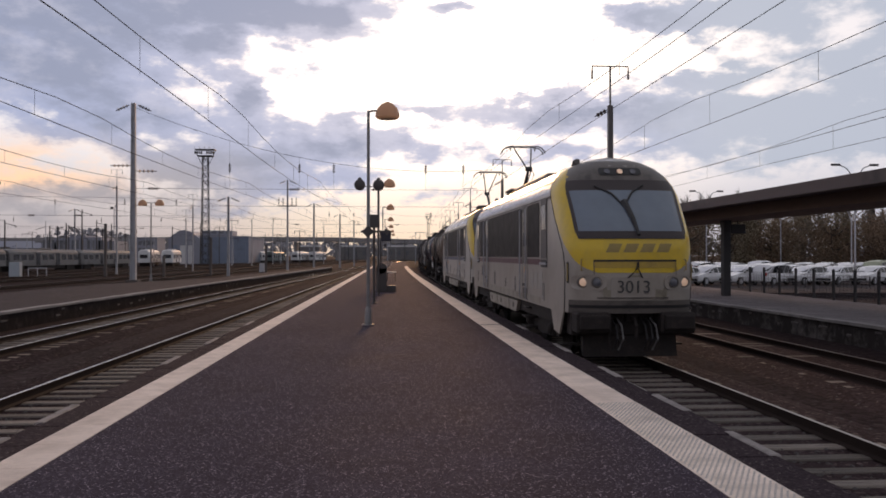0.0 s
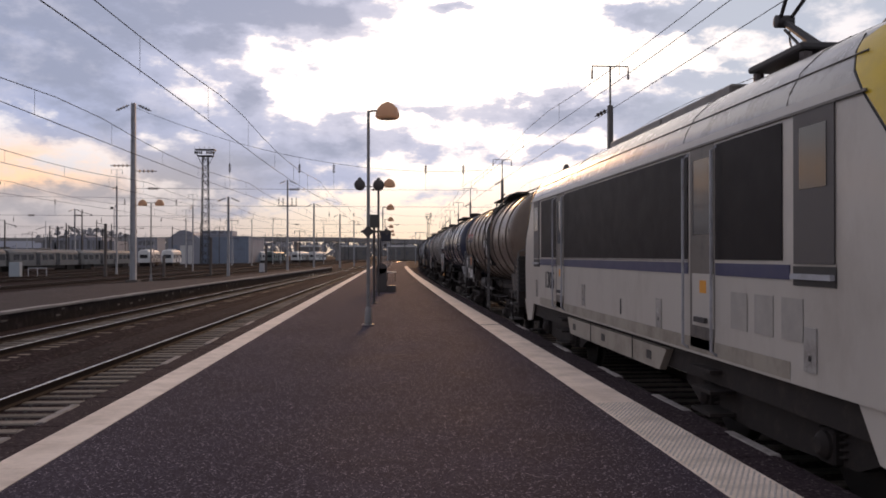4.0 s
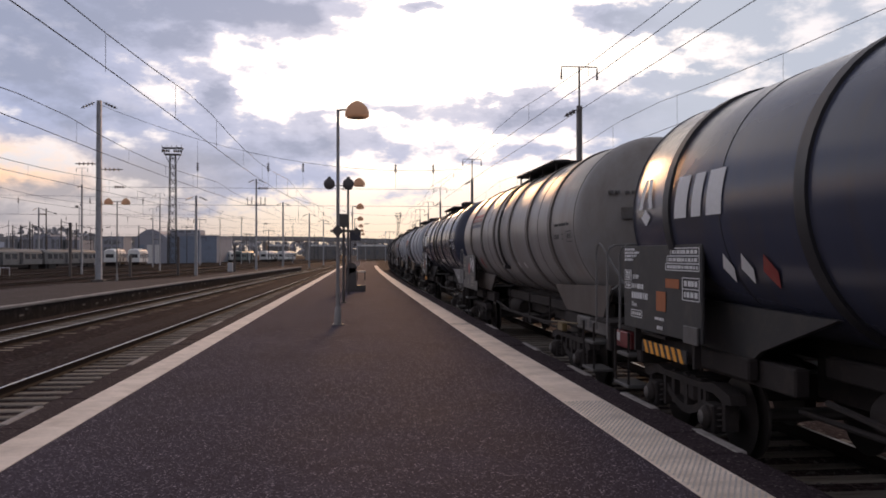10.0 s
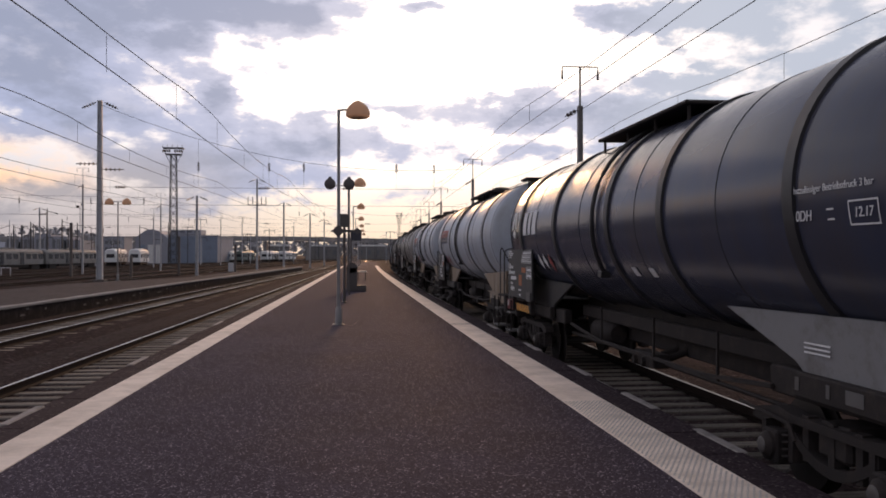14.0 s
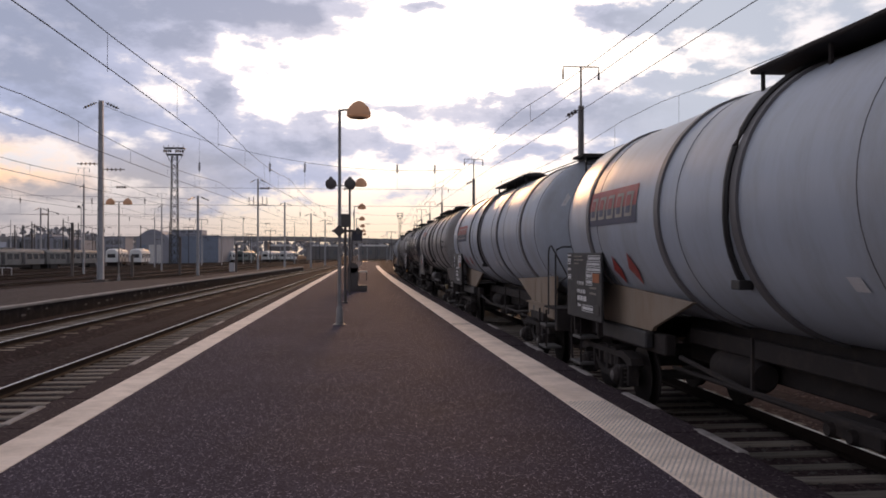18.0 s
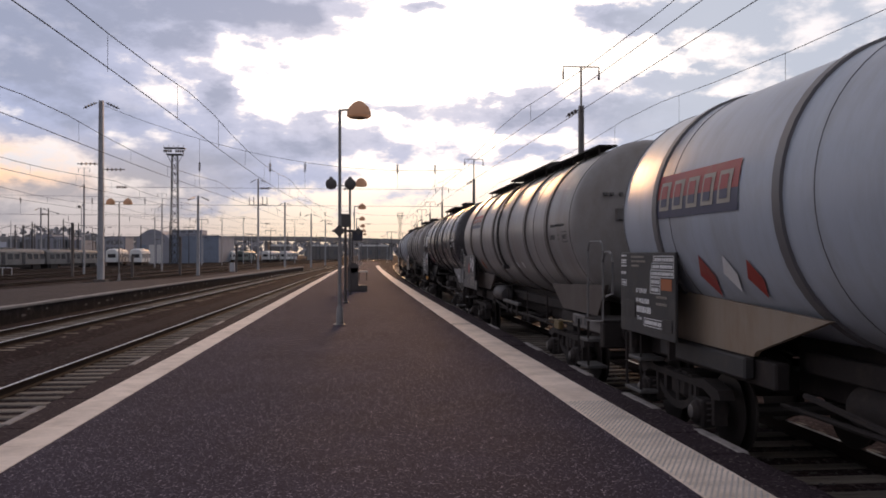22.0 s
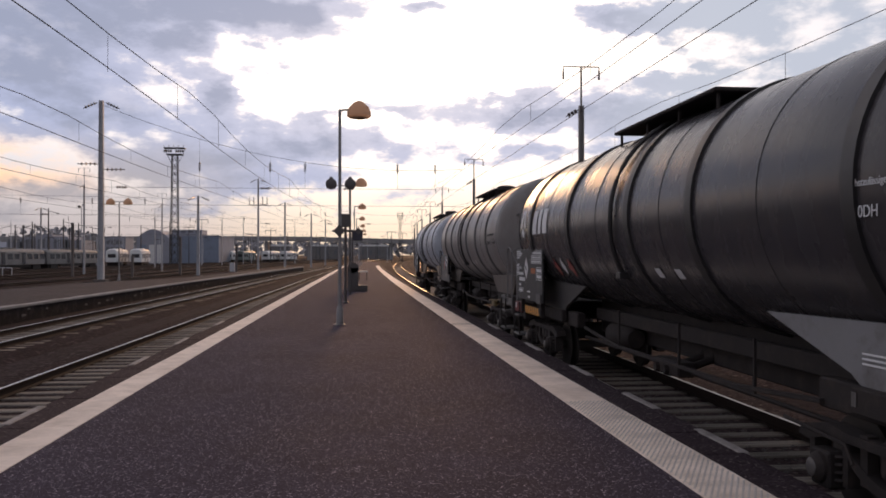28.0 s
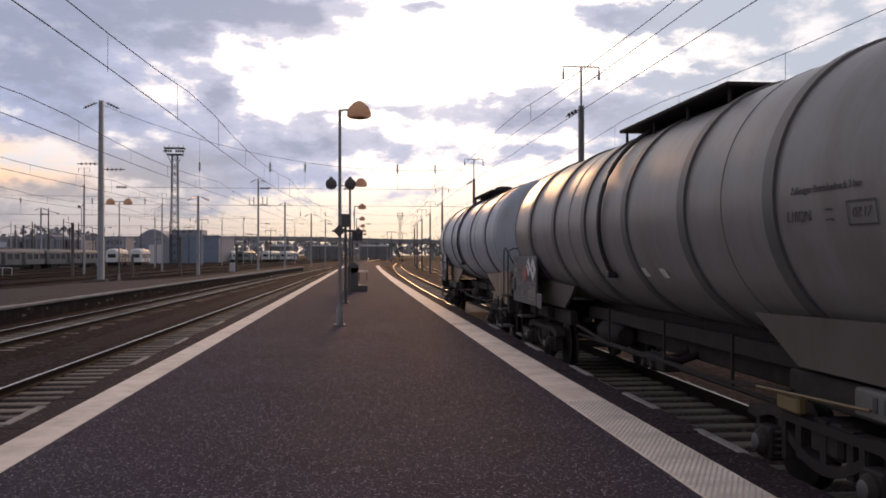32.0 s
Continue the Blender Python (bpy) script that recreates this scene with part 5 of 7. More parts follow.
def tank_wagon(L, paint, label, logo="", bands=(), saddle=None, plate=None, plate_kind="text", ladder=None, rail_mat=None, stripes=False, marks="", hazards=(), thin=(), front=2.28, rear=1.05,
               band_w=.09, hose=.8, walk_y=(-1.5, 2.4), plate_len=2.3, foot="slope", gangway=False, brake=0.0, plate_in=.45, plate_z=(1.16, 2.30), bogies=(-5.2, 5.9), panel=None, red_end=False, side_plate=False, double=False, tail=0.0, red_buffers=False):
    """A four-axle tank wagon: front towards -y. L is its length over the buffers."""
    w = empty("tank_wagon", label=label, category="tank wagon", group="tank wagons of the train")
    h = L / 2
    d = .5
    a, b2 = -h + front - d, h - rear + d
    prof = [(a, 0)] + [(a + d * (1 - math.cos(t)), TANK_R * math.sin(t)) for t in np.linspace(.14, math.pi / 2, 9)]
    prof[-1] = (a + d, TANK_R)
    prof += [(a + d + (b2 - a - 2 * d) * k / 6, TANK_R) for k in range(1, 6)]
    prof += [(b2 - d * (1 - math.cos(t)), TANK_R * math.sin(t)) for t in np.linspace(math.pi / 2, .14, 9)] + [(b2, 0)]
    part("tank", lathe_y(bm_(), prof, 56, 0, TANK_Z), paint, w, "painted steel tank, streaked with grime")
    saddle = saddle or SADDLE_GREY
    # bands, seams
    grime = BAND_MATS[paint.name]
    for y in bands:
        part("band", lathe_y(bm_(), [(y - band_w, TANK_R - .01), (y - band_w, TANK_R + .034), (y + band_w, TANK_R + .034), (y + band_w, TANK_R - .01)], 56, 0, TANK_Z), grime, w, "raised reinforcing band")
    for y in thin:
        part("weld_seam", lathe_y(bm_(), [(y - .012, TANK_R - .01), (y, TANK_R + .007), (y + .012, TANK_R - .01)], 56, 0, TANK_Z), grime, w)
    for yy in (a + d + .02, b2 - d - .02):
        part("end_seam", lathe_y(bm_(), [(yy - .02, TANK_R - .01), (yy, TANK_R + .010), (yy + .02, TANK_R - .01)], 56, 0, TANK_Z), grime, w)
    # vent hose running down the flank
    pts = [(-(TANK_R + .05) * math.cos(t), hose - .25 * min(0, math.sin(t)), TANK_Z + (TANK_R + .05) * math.sin(t)) for t in np.linspace(-.6, 1.45, 18)]
    part("drain_hose", tube(bm_(), pts, .035, 6), SEAM, w, "black drain hose over the flank")
    part("hose_clip", box(bm_(), -1.36, -1.2, hose + .05, hose + .25, TANK_Z - .90, TANK_Z - .80, .01), SEAM, w)
    # underframe
    for sx in (-1, 1):
        part("side_sill", box(bm_(), sx * .95 - .08, sx * .95 + .08, -h + .62, -h + 4.4, .92, 1.2, .02), UNDER, w)
        part("side_sill", box(bm_(), sx * .95 - .08, sx * .95 + .08, h - 4.4, h - .62, .92, 1.2, .02), UNDER, w)
        part("belly_beam", box(bm_(), sx * .55 - .06, sx * .55 + .06, -h + 4.2, h - 4.2, 1.08, 1.3, .02), UNDER, w)
        for s in (-1, 1):
            # trapezoid saddle plate holding the tank
            e = s * h
            out = [(s * y, z) for y, z in SADDLES[foot]]
            bm = bm_()
            va = [bm.verts.new((sx * (1.10 if z > 1.6 else 1.08), y, z)) for y, z in out]
            vb = [bm.verts.new((sx * (1.04 if z > 1.6 else 1.02), y, z)) for y, z in out]
            bm.faces.new(va), bm.faces.new(vb[::-1])
            for i in range(5):
                j = (i + 1) % 5
                bm.faces.new((va[i], va[j], vb[j], vb[i]))
            part("saddle", bm, PLATE if s > 0 and saddle is SADDLE_GREY else saddle, w, "sloping saddle plate under the tank")
            f0, f1 = FEET[foot]
            sill = BOXGREY if foot == "short" and s < 0 else (SADDLE_RUST if s < 0 else PLATE) if foot == "rust" else UNDER
            part("saddle_foot", box(bm_(), sx * 1.10 - .06, sx * 1.10 + .06, min(s * f0, s * f1), max(s * f0, s * f1), .98, 1.215, .02), sill, w, "pale grey sill plate" if foot == "short" and s < 0 else "")
            if foot == "rust" and s < 0:
                part("saddle_ledge", box(bm_(), sx * 1.11 - .09, sx * 1.11 + .09, min(s * 4.42, s * 6.74), max(s * 4.42, s * 6.74), 1.216, 1.24), saddle, w, "thin ledge under the saddle")
                for q in (4.9, 5.55, 6.2):
                    part("saddle_rib", box(bm_(), sx * 1.09 - .012, sx * 1.09 + .012, s * q - .02, s * q + .02, 1.24, 1.72), saddle, w)
                part("axle_guard", box(bm_(), sx * 1.20 - .04, sx * 1.20 + .04, min(s * 4.99, s * 6.36), max(s * 4.99, s * 6.36), .90, 1.06, .015), UNDER, w, "dark bar over the bogie")
                for q in (5.05, 5.13):
                    part("guard_mark", box(bm_(), sx * 1.243 - .003, sx * 1.243 + .003, s * q - .02, s * q + .02, .91, 1.05), OCHRE, w)
            if sx < 0 and s < 0:
                for q, wd in (STENCILS[foot]):
                    part("saddle_stencil", box(bm_(), -1.168, -1.163, -q - wd / 2, -q + wd / 2, 1.05, 1.17), LETTERDARK if foot == "short" else PLATE_GREY, w)
    for s in (-1, 1):
        e = s * (h - .62)
        part("head_stock", box(bm_(), -1.3, 1.3, min(e, e - s * .2), max(e, e - s * .2), .82, 1.22, .02), UNDER, w)
        part("end_deck", box(bm_(), -1.3, 1.3, min(e, e - s * 1.1), max(e, e - s * 1.1) + (tail if s > 0 else 0), 1.22, 1.26), UNDER, w)
        if s > 0 and red_buffers:
            buffers(w, e, s, RED_DULL, "red painted buffer")
        else:
            buffers(w, e, s)
        coupling(w, e + s * .02, s)
        if s > 0:
            e += tail
        bogie(w, bogies[0] if s < 0 else bogies[1], 1.8, .46, False)
        # hooped handrails and steps at the corner
        rm = rail_mat or RAILPAINT
        if s < 0 and double:
            # two closed hoops side by side
            for sx in (-1, 1):
                for y0, y1, lo_, top in ((-7.5, -8.1, 1.1, 2.47), (-8.1, -8.4, 1.72, 2.33)) if foot == "slope" else ((-7.06, -7.93, 1.25, 2.51), (-7.93, -8.43, 1.70, 2.34)):
                    part("handrail", tube(bm_(), [(sx * 1.3, y0, lo_), (sx * 1.3, y0, top - .15), (sx * 1.3, y0 - .07, top - .03), (sx * 1.3, y0 - .15, top), (sx * 1.3, y1 + .15, top), (sx * 1.3, y1 + .07, top - .03), (sx * 1.3, y1, top - .15), (sx * 1.3, y1, lo_), (sx * 1.3, y0 - .15, lo_ - .06)], .019, 6), rm, w, "bent tube handrail")
        else:
            ye = e - s * .12
            yi = e - s * (.72 if s < 0 else .55)
            # a hoop that falls off inwards, and a rail across the whole end
            for sx in (-1, 1):
                if s < 0:
                    part("handrail", tube(bm_(), [(sx * 1.3, yi, 1.1), (sx * 1.3, yi, 2.30), (sx * 1.3, yi - .03, 2.38), (sx * 1.3, yi - .08, 2.44), (sx * 1.29, yi - .16, 2.475), (sx * 1.28, yi - .23, 2.45), (sx * 1.26, yi - .30, 2.38), (sx * 1.05, yi - .66, 1.84)], .017, 6), rm, w, "bent tube handrail")
                part("rail_brace", tube(bm_(), [(sx * 1.3, ye, 1.5), (sx * 1.22, ye, 1.76), (sx * 1.05, ye, 1.87), (0, ye, 1.88)], .017, 6), rm, w)
            part("end_rail", tube(bm_(), [(-1.3, ye, 1.0), (-1.3, ye, 2.30), (-1.27, ye, 2.40), (-1.17, ye, 2.45), (1.17, ye, 2.45), (1.27, ye, 2.40), (1.3, ye, 2.30), (1.3, ye, 1.0)], .019, 6), rm, w, "bent tube rail across the wagon end")
            part("rail_post", tube(bm_(), [(-.55, ye, 1.26), (-.55, ye, 2.45)], .017, 6), rm, w)
        if s > 0 and red_end:
            part("buffer_guard", box(bm_(), -1.32, -1.12, e - .62, e + .05, .95, 1.19, .02), RED_DULL, w, "red painted corner of the buffer beam")
            part("corner_label", box(bm_(), -1.325, -1.32, e - .18, e - .06, 1.04, 1.16), WHITE, w)
        for sx in (-1, 1):
            q0, q1 = (e + .60, e + 1.35) if s < 0 else (e - .75, e)
            for z in (.42, .86):
                part("step", box(bm_(), sx * 1.22 - .17, sx * 1.22 + .17, q0, q1 - .1 if z < .5 else q1 - .25, z, z + .05, .01), STEPGREY, w, "worn pale step")
            part("step_hanger", tube(bm_(), [(sx * 1.36, q0 + .06, 1.2), (sx * 1.36, q0 + .06, .44), (sx * 1.36, q1 - .16, .44), (sx * 1.36, q1 - .1, .55), (sx * 1.36, q1 - .1, 1.2)], .022, 5), UNDER, w)
    # data plate at the rear corner, on both sides
    pm = plate or PLATE
    for sx in (-1, 1):
        y1 = (h - plate_in) * (1 if sx < 0 else -1)
        y0 = (h - plate_in - plate_len) * (1 if sx < 0 else -1)
        pb = part("data_plate", box(bm_(), sx * 1.40 - .02, sx * 1.40 + .02, min(y0, y1), max(y0, y1), *plate_z, .01), pm, w, "large dark data panel with stencilled writing")
        if sx > 0:
            continue
        rnd = random.Random(int(L * 100) + len(label))
        X = -1.425
        part("plate_bracket", box(bm_(), -1.38, -1.30, min(y0, y1) + .3, min(y0, y1) + .36, 1.0, plate_z[1] - .2), UNDER, pb)
        part("plate_bracket", box(bm_(), -1.38, -1.30, max(y0, y1) - .36, max(y0, y1) - .3, 1.0, plate_z[1] - .2), UNDER, pb)
        if side_plate:
            part("side_plate", box(bm_(), -1.42, -1.39, y0 - .46, y0 - .04, 1.20, 1.50, .02), BOXGREY, w, "small blank metal plate")

        zt, zh, yl = plate_z[1], plate_z[1] - plate_z[0], y1 - y0

        def mark(u0, u1, v0, v1, m=LETTER, nm="stencil_bar", deep=.004):
            """A flat mark on the plate between two shares of its length and height."""
            return part(nm, box(bm_(), X - deep, X, y1 - u1 * yl, y1 - u0 * yl, zt - v1 * zh, zt - v0 * zh), m, pb)

        def words(u0, u1, v, ht, m=LETTER):
            """A run of small bars as long as a line of writing."""
            q, end_ = u0, u1
            while q < end_:
                wd = rnd.uniform(.012, .035)
                mark(q, min(q + wd, end_), v - ht / 2, v + ht / 2, m)
                q += wd + rnd.uniform(.006, .014)

        def boxed(u0, u1, v0, v1, rows=1, m=LETTER):
            for v in np.linspace(v0, v1, rows + 1):
                mark(u0, u1, v - .005, v + .005, m)
            for u in (u0, u1):
                mark(u - .0025, u + .0025, v0, v1, m)
            for i in range(rows):
                words(u0 + .02, u1 - .015, v0 + (v1 - v0) * (i + .5) / rows, (v1 - v0) / rows * .5, m)

        def written(text, size, u, v, m=LETTER):
            part("stencil_text", letters(text, size), m, pb, at=Matrix.Translation((X - .004, y1 - u * yl, zt - v * zh)) @ FACE_LEFT)

        def lozenge(u, v, ht, m, k=1.08):
            bm = bm_()
            bm.faces.new([bm.verts.new((X - .006, y1 - u * yl + p * ht * zh / 2 * k, zt - v * zh + q * ht * zh / 2)) for p, q in ((-1, 0), (0, 1), (1, 0), (0, -1))])
            part("hazard_diamond", bm, m, pb)
        if plate_kind == "diamond":
            written("37 TEN-RIV", .075, .12, .10, PLATE_TEXT)
            written("84 NL", .075, .08, .20, PLATE_TEXT)
            words(.12, .21, .20, .05, PLATE_TEXT)
            words(.02, .23, .31, .075, PLATE_TEXT)
            words(.02, .10, .42, .04, PLATE_TEXT), words(.16, .22, .43, .03, PLATE_TEXT)
            written("F", .10, .36, .33, PLATE_TEXT)
            lozenge(.55, .38, .40, FADED_RED)
            for u, v, ht in ((.70, .22, .40), (.885, .27, .50)):
                lozenge(u, v, ht, WHITE)
                part("hazard_mark", tube(bm_(), [(X - .010, y1 - (u - .022) * yl, zt - (v - .06) * zh), (X - .010, y1 - (u - .004) * yl, zt - v * zh), (X - .010, y1 - (u + .02) * yl, zt - (v + .05) * zh)], .012, 4), LETTERDARK, pb)
            mark(.66, .84, .42, .50, BLACK, "grime_mark", .002)
            for v in (.53, .575, .62):
                words(.14, .38, v, .018, PLATE_TEXT)
            for v in (.52, .72, .80):
                boxed(.41, .50, v, v + .065, 1, PLATE_TEXT)
            words(.66, .97, .545, .025, PLATE_TEXT)
            boxed(.72, .98, .62, .70, 1, PLATE_TEXT)
            boxed(.68, .98, .71, .83, 2, PLATE_TEXT)
            words(.68, .98, .88, .03, PLATE_TEXT)
            part("pocket", box(bm_(), X - .03, X, y1 - .11 * yl, y1 + .02, zt - .76 * zh, zt - .50 * zh, .008), PLATE_DULL, pb, "small dark document pocket")
        elif plate_kind == "placard":
            part("plate_lip", box(bm_(), X - .03, X + .03, y0 - .05, y1 + .05, zt, zt + .02), UNDER, pb)
            part("plate_lip", box(bm_(), X - .012, X, y0, y1, zt - .525 * zh, zt - .51 * zh), UNDER, pb)
            written("33 TEN-RIV", .10, .115, .15)
            written("84 NL", .10, .07, .26)
            words(.115, .20, .26, .07)
            words(.02, .22, .37, .095)
            written("Zacens", .09, .07, .47)
            for u in (.29, .50):
                for k in (0, .15):
                    part("placard_holder", tube(bm_(), [(X - .01, y1 - (u + k) * yl, zt - (.12 if k else .17) * zh), (X - .01, y1 - (u + .10) * yl, zt - .22 * zh), (X - .01, y1 - (u + .09 - k * .2) * yl, zt - (.30 if k else .46) * zh)], .011, 4), BLACK, pb, "black placard clip")
            mark(.425, .455, .09, .18)
            part("placard", box(bm_(), X - .014, X - .004, y1 - .98 * yl, y1 - .63 * yl, zt - .50 * zh, zt - .05 * zh, .003), PLATE_GREY, pb, "grey placard frame")
            part("placard_panel", box(bm_(), X - .020, X - .014, y1 - .91 * yl, y1 - .70 * yl, zt - .42 * zh, zt - .08 * zh), FADED_ORANGE, pb, "faded orange panel")
            mark(.64, .67, .08, .44, PLATE_TEXT, deep=.016)
            part("pocket", box(bm_(), X - .03, X, y1 - .13 * yl, y1 - .0, zt - .98 * zh, zt - .54 * zh, .008), PLATE, pb, "dark document pocket")
            boxed(.22, .31, .56, .64)
            boxed(.335, .44, .56, .76, 2)
            mark(.46, .60, .57, .79, PANELTEXT)
            for v in (.69, .78, .84, .90):
                words(.15, .30 if v < .8 else .42, v, .03, PLATE_TEXT)
            words(.47, .60, .88, .04, PLATE_TEXT)
            boxed(.70, .98, .60, .72)
            boxed(.64, .98, .73, .94, 2)
        elif plate_kind == "red":
            for v in (.04, .10, .13, .17):
                words(.025, .13, v, .022)
            words(.025, .12, .26, .035)
            boxed(.03, .13, .35, .42)
            for v, u1 in ((.055, .47), (.11, .50), (.165, .38)):
                words(.23, u1, v, .025, PLATE_TEXT)
            boxed(.655, .985, .045, .125), boxed(.62, .985, .13, .205), boxed(.60, .985, .21, .285)
            boxed(.595, .765, .30, .48, 2)
            mark(.78, .955, .305, .435, FADED_ORANGE, "orange_panel")
            written("37 TEN-RIV", .085, .43, .47)
            written("84 NL", .085, .385, .59)
            words(.44, .57, .59, .06)
            words(.34, .60, .695, .075)
            written("Zacns", .075, .395, .80)
            boxed(.48, .80, .79, .88)
            for v in (.52, .60):
                words(.70, .88, v, .03, PLATE_TEXT)
            mark(.13, .31, .60, .80, BLACK, "dark_label", .006)
            mark(.80, .96, .76, .90, BLACK, "dark_label", .006)
        else:
            for v, u1 in ((.045, .17), (.085, .24), (.125, .20), (.17, .15)):
                words(.02, u1, v, .028)
            boxed(.02, .12, .30, .42, 2), boxed(.02, .12, .45, .52)
            written("37 RIV", .085, .19, .38)
            written("80 D", .085, .17, .49)
            words(.21, .30, .49, .06)
            words(.13, .36, .60, .075)
            written("Zacns", .08, .17, .71)
            boxed(.12, .28, .78, .86)
            boxed(.66, .98, .04, .12), boxed(.62, .98, .125, .20), boxed(.60, .98, .205, .275)
            boxed(.80, .98, .35, .58, 2)
            words(.46, .58, .83, .03), words(.49, .56, .93, .04)
            if plate_kind != "text":
                mark(.60, .76, .37, .47, FADED_ORANGE, "orange_panel")
            if plate_kind == "orange":
                mark(.48, .60, .52, .74, FADED_ORANGE, "orange_panel")
            elif plate_kind == "white":
                lozenge(.42, .38, .44, WHITE, .9)
                part("hazard_mark", tube(bm_(), [(X - .010, y1 - .405 * yl, zt - .33 * zh), (X - .010, y1 - .42 * yl, zt - .38 * zh), (X - .010, y1 - .44 * yl, zt - .41 * zh)], .012, 4), LETTERDARK, pb)
            part("pocket", box(bm_(), X - .03, X, y1 - .98 * yl, y1 - .83 * yl, zt - 1.02 * zh, zt - .84 * zh, .008), PLATE_GREY, pb, "small grey document pocket")
        if stripes:
            part("warning_bar", box(bm_(), -1.325, -1.30, y1 - 2.0, y1 - .45, 1.0, 1.16, .01), BLACK, pb, "black bar with yellow slanted stripes")
            for i in range(7):
                bm = prism(bm_(), [(y1 - .62 - i * .2, 1.0), (y1 - .72 - i * .2, 1.0), (y1 - .62 - i * .2, 1.16), (y1 - .52 - i * .2, 1.16)], -1.33, -1.325)
                part("warning_stripe", bm, ORANGE, pb)
    # top walkway with rails
    part("walkway", box(bm_(), -.85, .85, *walk_y, TANK_Z + TANK_R - .01, TANK_Z + TANK_R + .045, .015), UNDER, w, "dark grating walkway on top")
    for y in np.linspace(walk_y[0] + .12, walk_y[1] - .12, 4):
        for x in (-.75, .75):
            part("walkway_post", tube(bm_(), [(x, y, TANK_Z + 1.2), (x, y, TANK_Z + TANK_R + .0)], .025, 5), UNDER, w)
    part("dome_lid", lathe_z(bm_(), [(TANK_Z + TANK_R - .05, .32), (TANK_Z + TANK_R + .28, .32), (TANK_Z + TANK_R + .33, .2)], 18, 0, .2), UNDER, w)
    if ladder is not None:
        part("top_pipe", tube(bm_(), [(-.55, walk_y[0], TANK_Z + TANK_R + .02), (-.55, a + .6, TANK_Z + TANK_R - .02)], .025, 5), UNDER, w)
    if marks == "triangle":
        part("top_pipe", tube(bm_(), [(-.45, walk_y[0], TANK_Z + TANK_R + .04), (-.45, -2.2, TANK_Z + TANK_R + .03), (-.45, a + .6, TANK_Z + TANK_R - .02)], .012, 5), UNDER, w)
        part("end_platform", box(bm_(), -.6, .6, a - .05, a + .75, TANK_Z + TANK_R - .02, TANK_Z + TANK_R + .03), UNDER, w)
        # end ladder on the leading end
        for x in (-.55, -.15):
            part("ladder_rail", tube(bm_(), [(x, a - .12, 1.26), (x, a - .12, TANK_Z + TANK_R - .1), (x, a + .2, TANK_Z + TANK_R + .05)], .02, 5), UNDER, w)
        for z in np.arange(1.6, 4.2, .36):
            part("rung", tube(bm_(), [(-.55, a - .12, z), (-.15, a - .12, z)], .014, 5), UNDER, w)
    # under-floor gear: brake cylinder, valve pipe, brake rods
    if gangway:
        # narrow gangway along the crown of the tank
        for y0, y1 in ((a + 1.0, walk_y[0] - .02), (walk_y[1] + .02, h - 2.1)):
            part("gangway", box(bm_(), -.80, -.45, y0, y1, TANK_Z + TANK_R - .05, TANK_Z + TANK_R - .02), UNDER, w, "narrow dark gangway on the tank's crown")
            for y in np.arange(y0 + .1, y1, .9):
                part("gangway_post", tube(bm_(), [(-.76, y, TANK_Z + 1.2), (-.76, y, TANK_Z + TANK_R - .04)], .015, 5), UNDER, w)
    bt = h - brake if brake else h - 6.2
    bz = 1.2 if brake else .88
    if brake:
        part("equipment_rail", box(bm_(), -1.12, -1.02, bt - 2.6, bt - .5, bz - .18, bz - .10, .01), PLATE_GREY, w)
        for y in (bt - 2.3, bt - 1.6, bt - 1.0):
            part("rail_bracket", box(bm_(), -1.10, -1.04, y - .05, y + .05, bz - .45, bz - .18, .01), UNDER, w)
    part("brake_tank", lathe_y(bm_(), [(bt, 0), (bt, .15), (bt + .1, .21), (bt + 1.1, .21), (bt + 1.2, .15), (bt + 1.2, 0)], 18, -.92 if brake else -.5, bz), PLATE_DULL if brake else UNDER, w)
    part("brake_rod", tube(bm_(), [(-.75, -h + 4, .72), (-.75, h - 4, .72)], .03, 6), UNDER, w)
    part("valve_box", box(bm_(), -.95, -.7, -.6, .3, .66, .86, .02), UNDER, w)
    for y in (-.2, .15):
        part("outlet_valve", lathe_x(bm_(), [(-1.0, .06), (-.9, .09), (-.7, .07)], 12, y, .72), UNDER, w)
        part("outlet_pipe", tube(bm_(), [(-.7, y, .72), (-.3, y, .85), (0, y, 1.4)], .06, 8), UNDER, w)
    part("brake_pipe", tube(bm_(), [(-1.05, -h + 4.3, .98), (-1.05, -h + 6.0, .86), (-1.05, h - 6.8, .84), (-1.05, h - 5, .98)], .03, 5), UNDER, w)
    for y in (-h + 5.6, -.9, h - 7.0):
        part("pipe_hanger", box(bm_(), -1.07, -1.04, y - .02, y + .02, .84, 1.42), UNDER, w)
    part("centre_sill", box(bm_(), -.3, .3, -h + 3.5, h - 3.5, .78, 1.45, .02), UNDER, w)
    part("brake_cylinder", lathe_y(bm_(), [(-2.6, 0), (-2.6, .13), (-2.5, .16), (-1.9, .16), (-1.8, .05), (-1.2, .04), (-1.2, 0)], 14, .55, .8), UNDER, w)
    if foot == "short":
        part("brake_lever", tube(bm_(), [(-1.25, -3.98, .99), (-1.25, -5.87, 1.08)], .016, 5), OCHRE, w, "dull yellow brake lever")
        part("lever_bracket", box(bm_(), -1.24, -1.14, -4.75, -4.35, .84, 1.0, .02), OCHRE, w, "grimy yellow bracket")
    else:
        part("brake_lever", tube(bm_(), [(-1.25, -h + 4.6, .80), (-1.25, -h + 3.6, .74), (-1.25, -h + 3.5, .6)], .018, 5), UNDER, w, "dull brake lever")
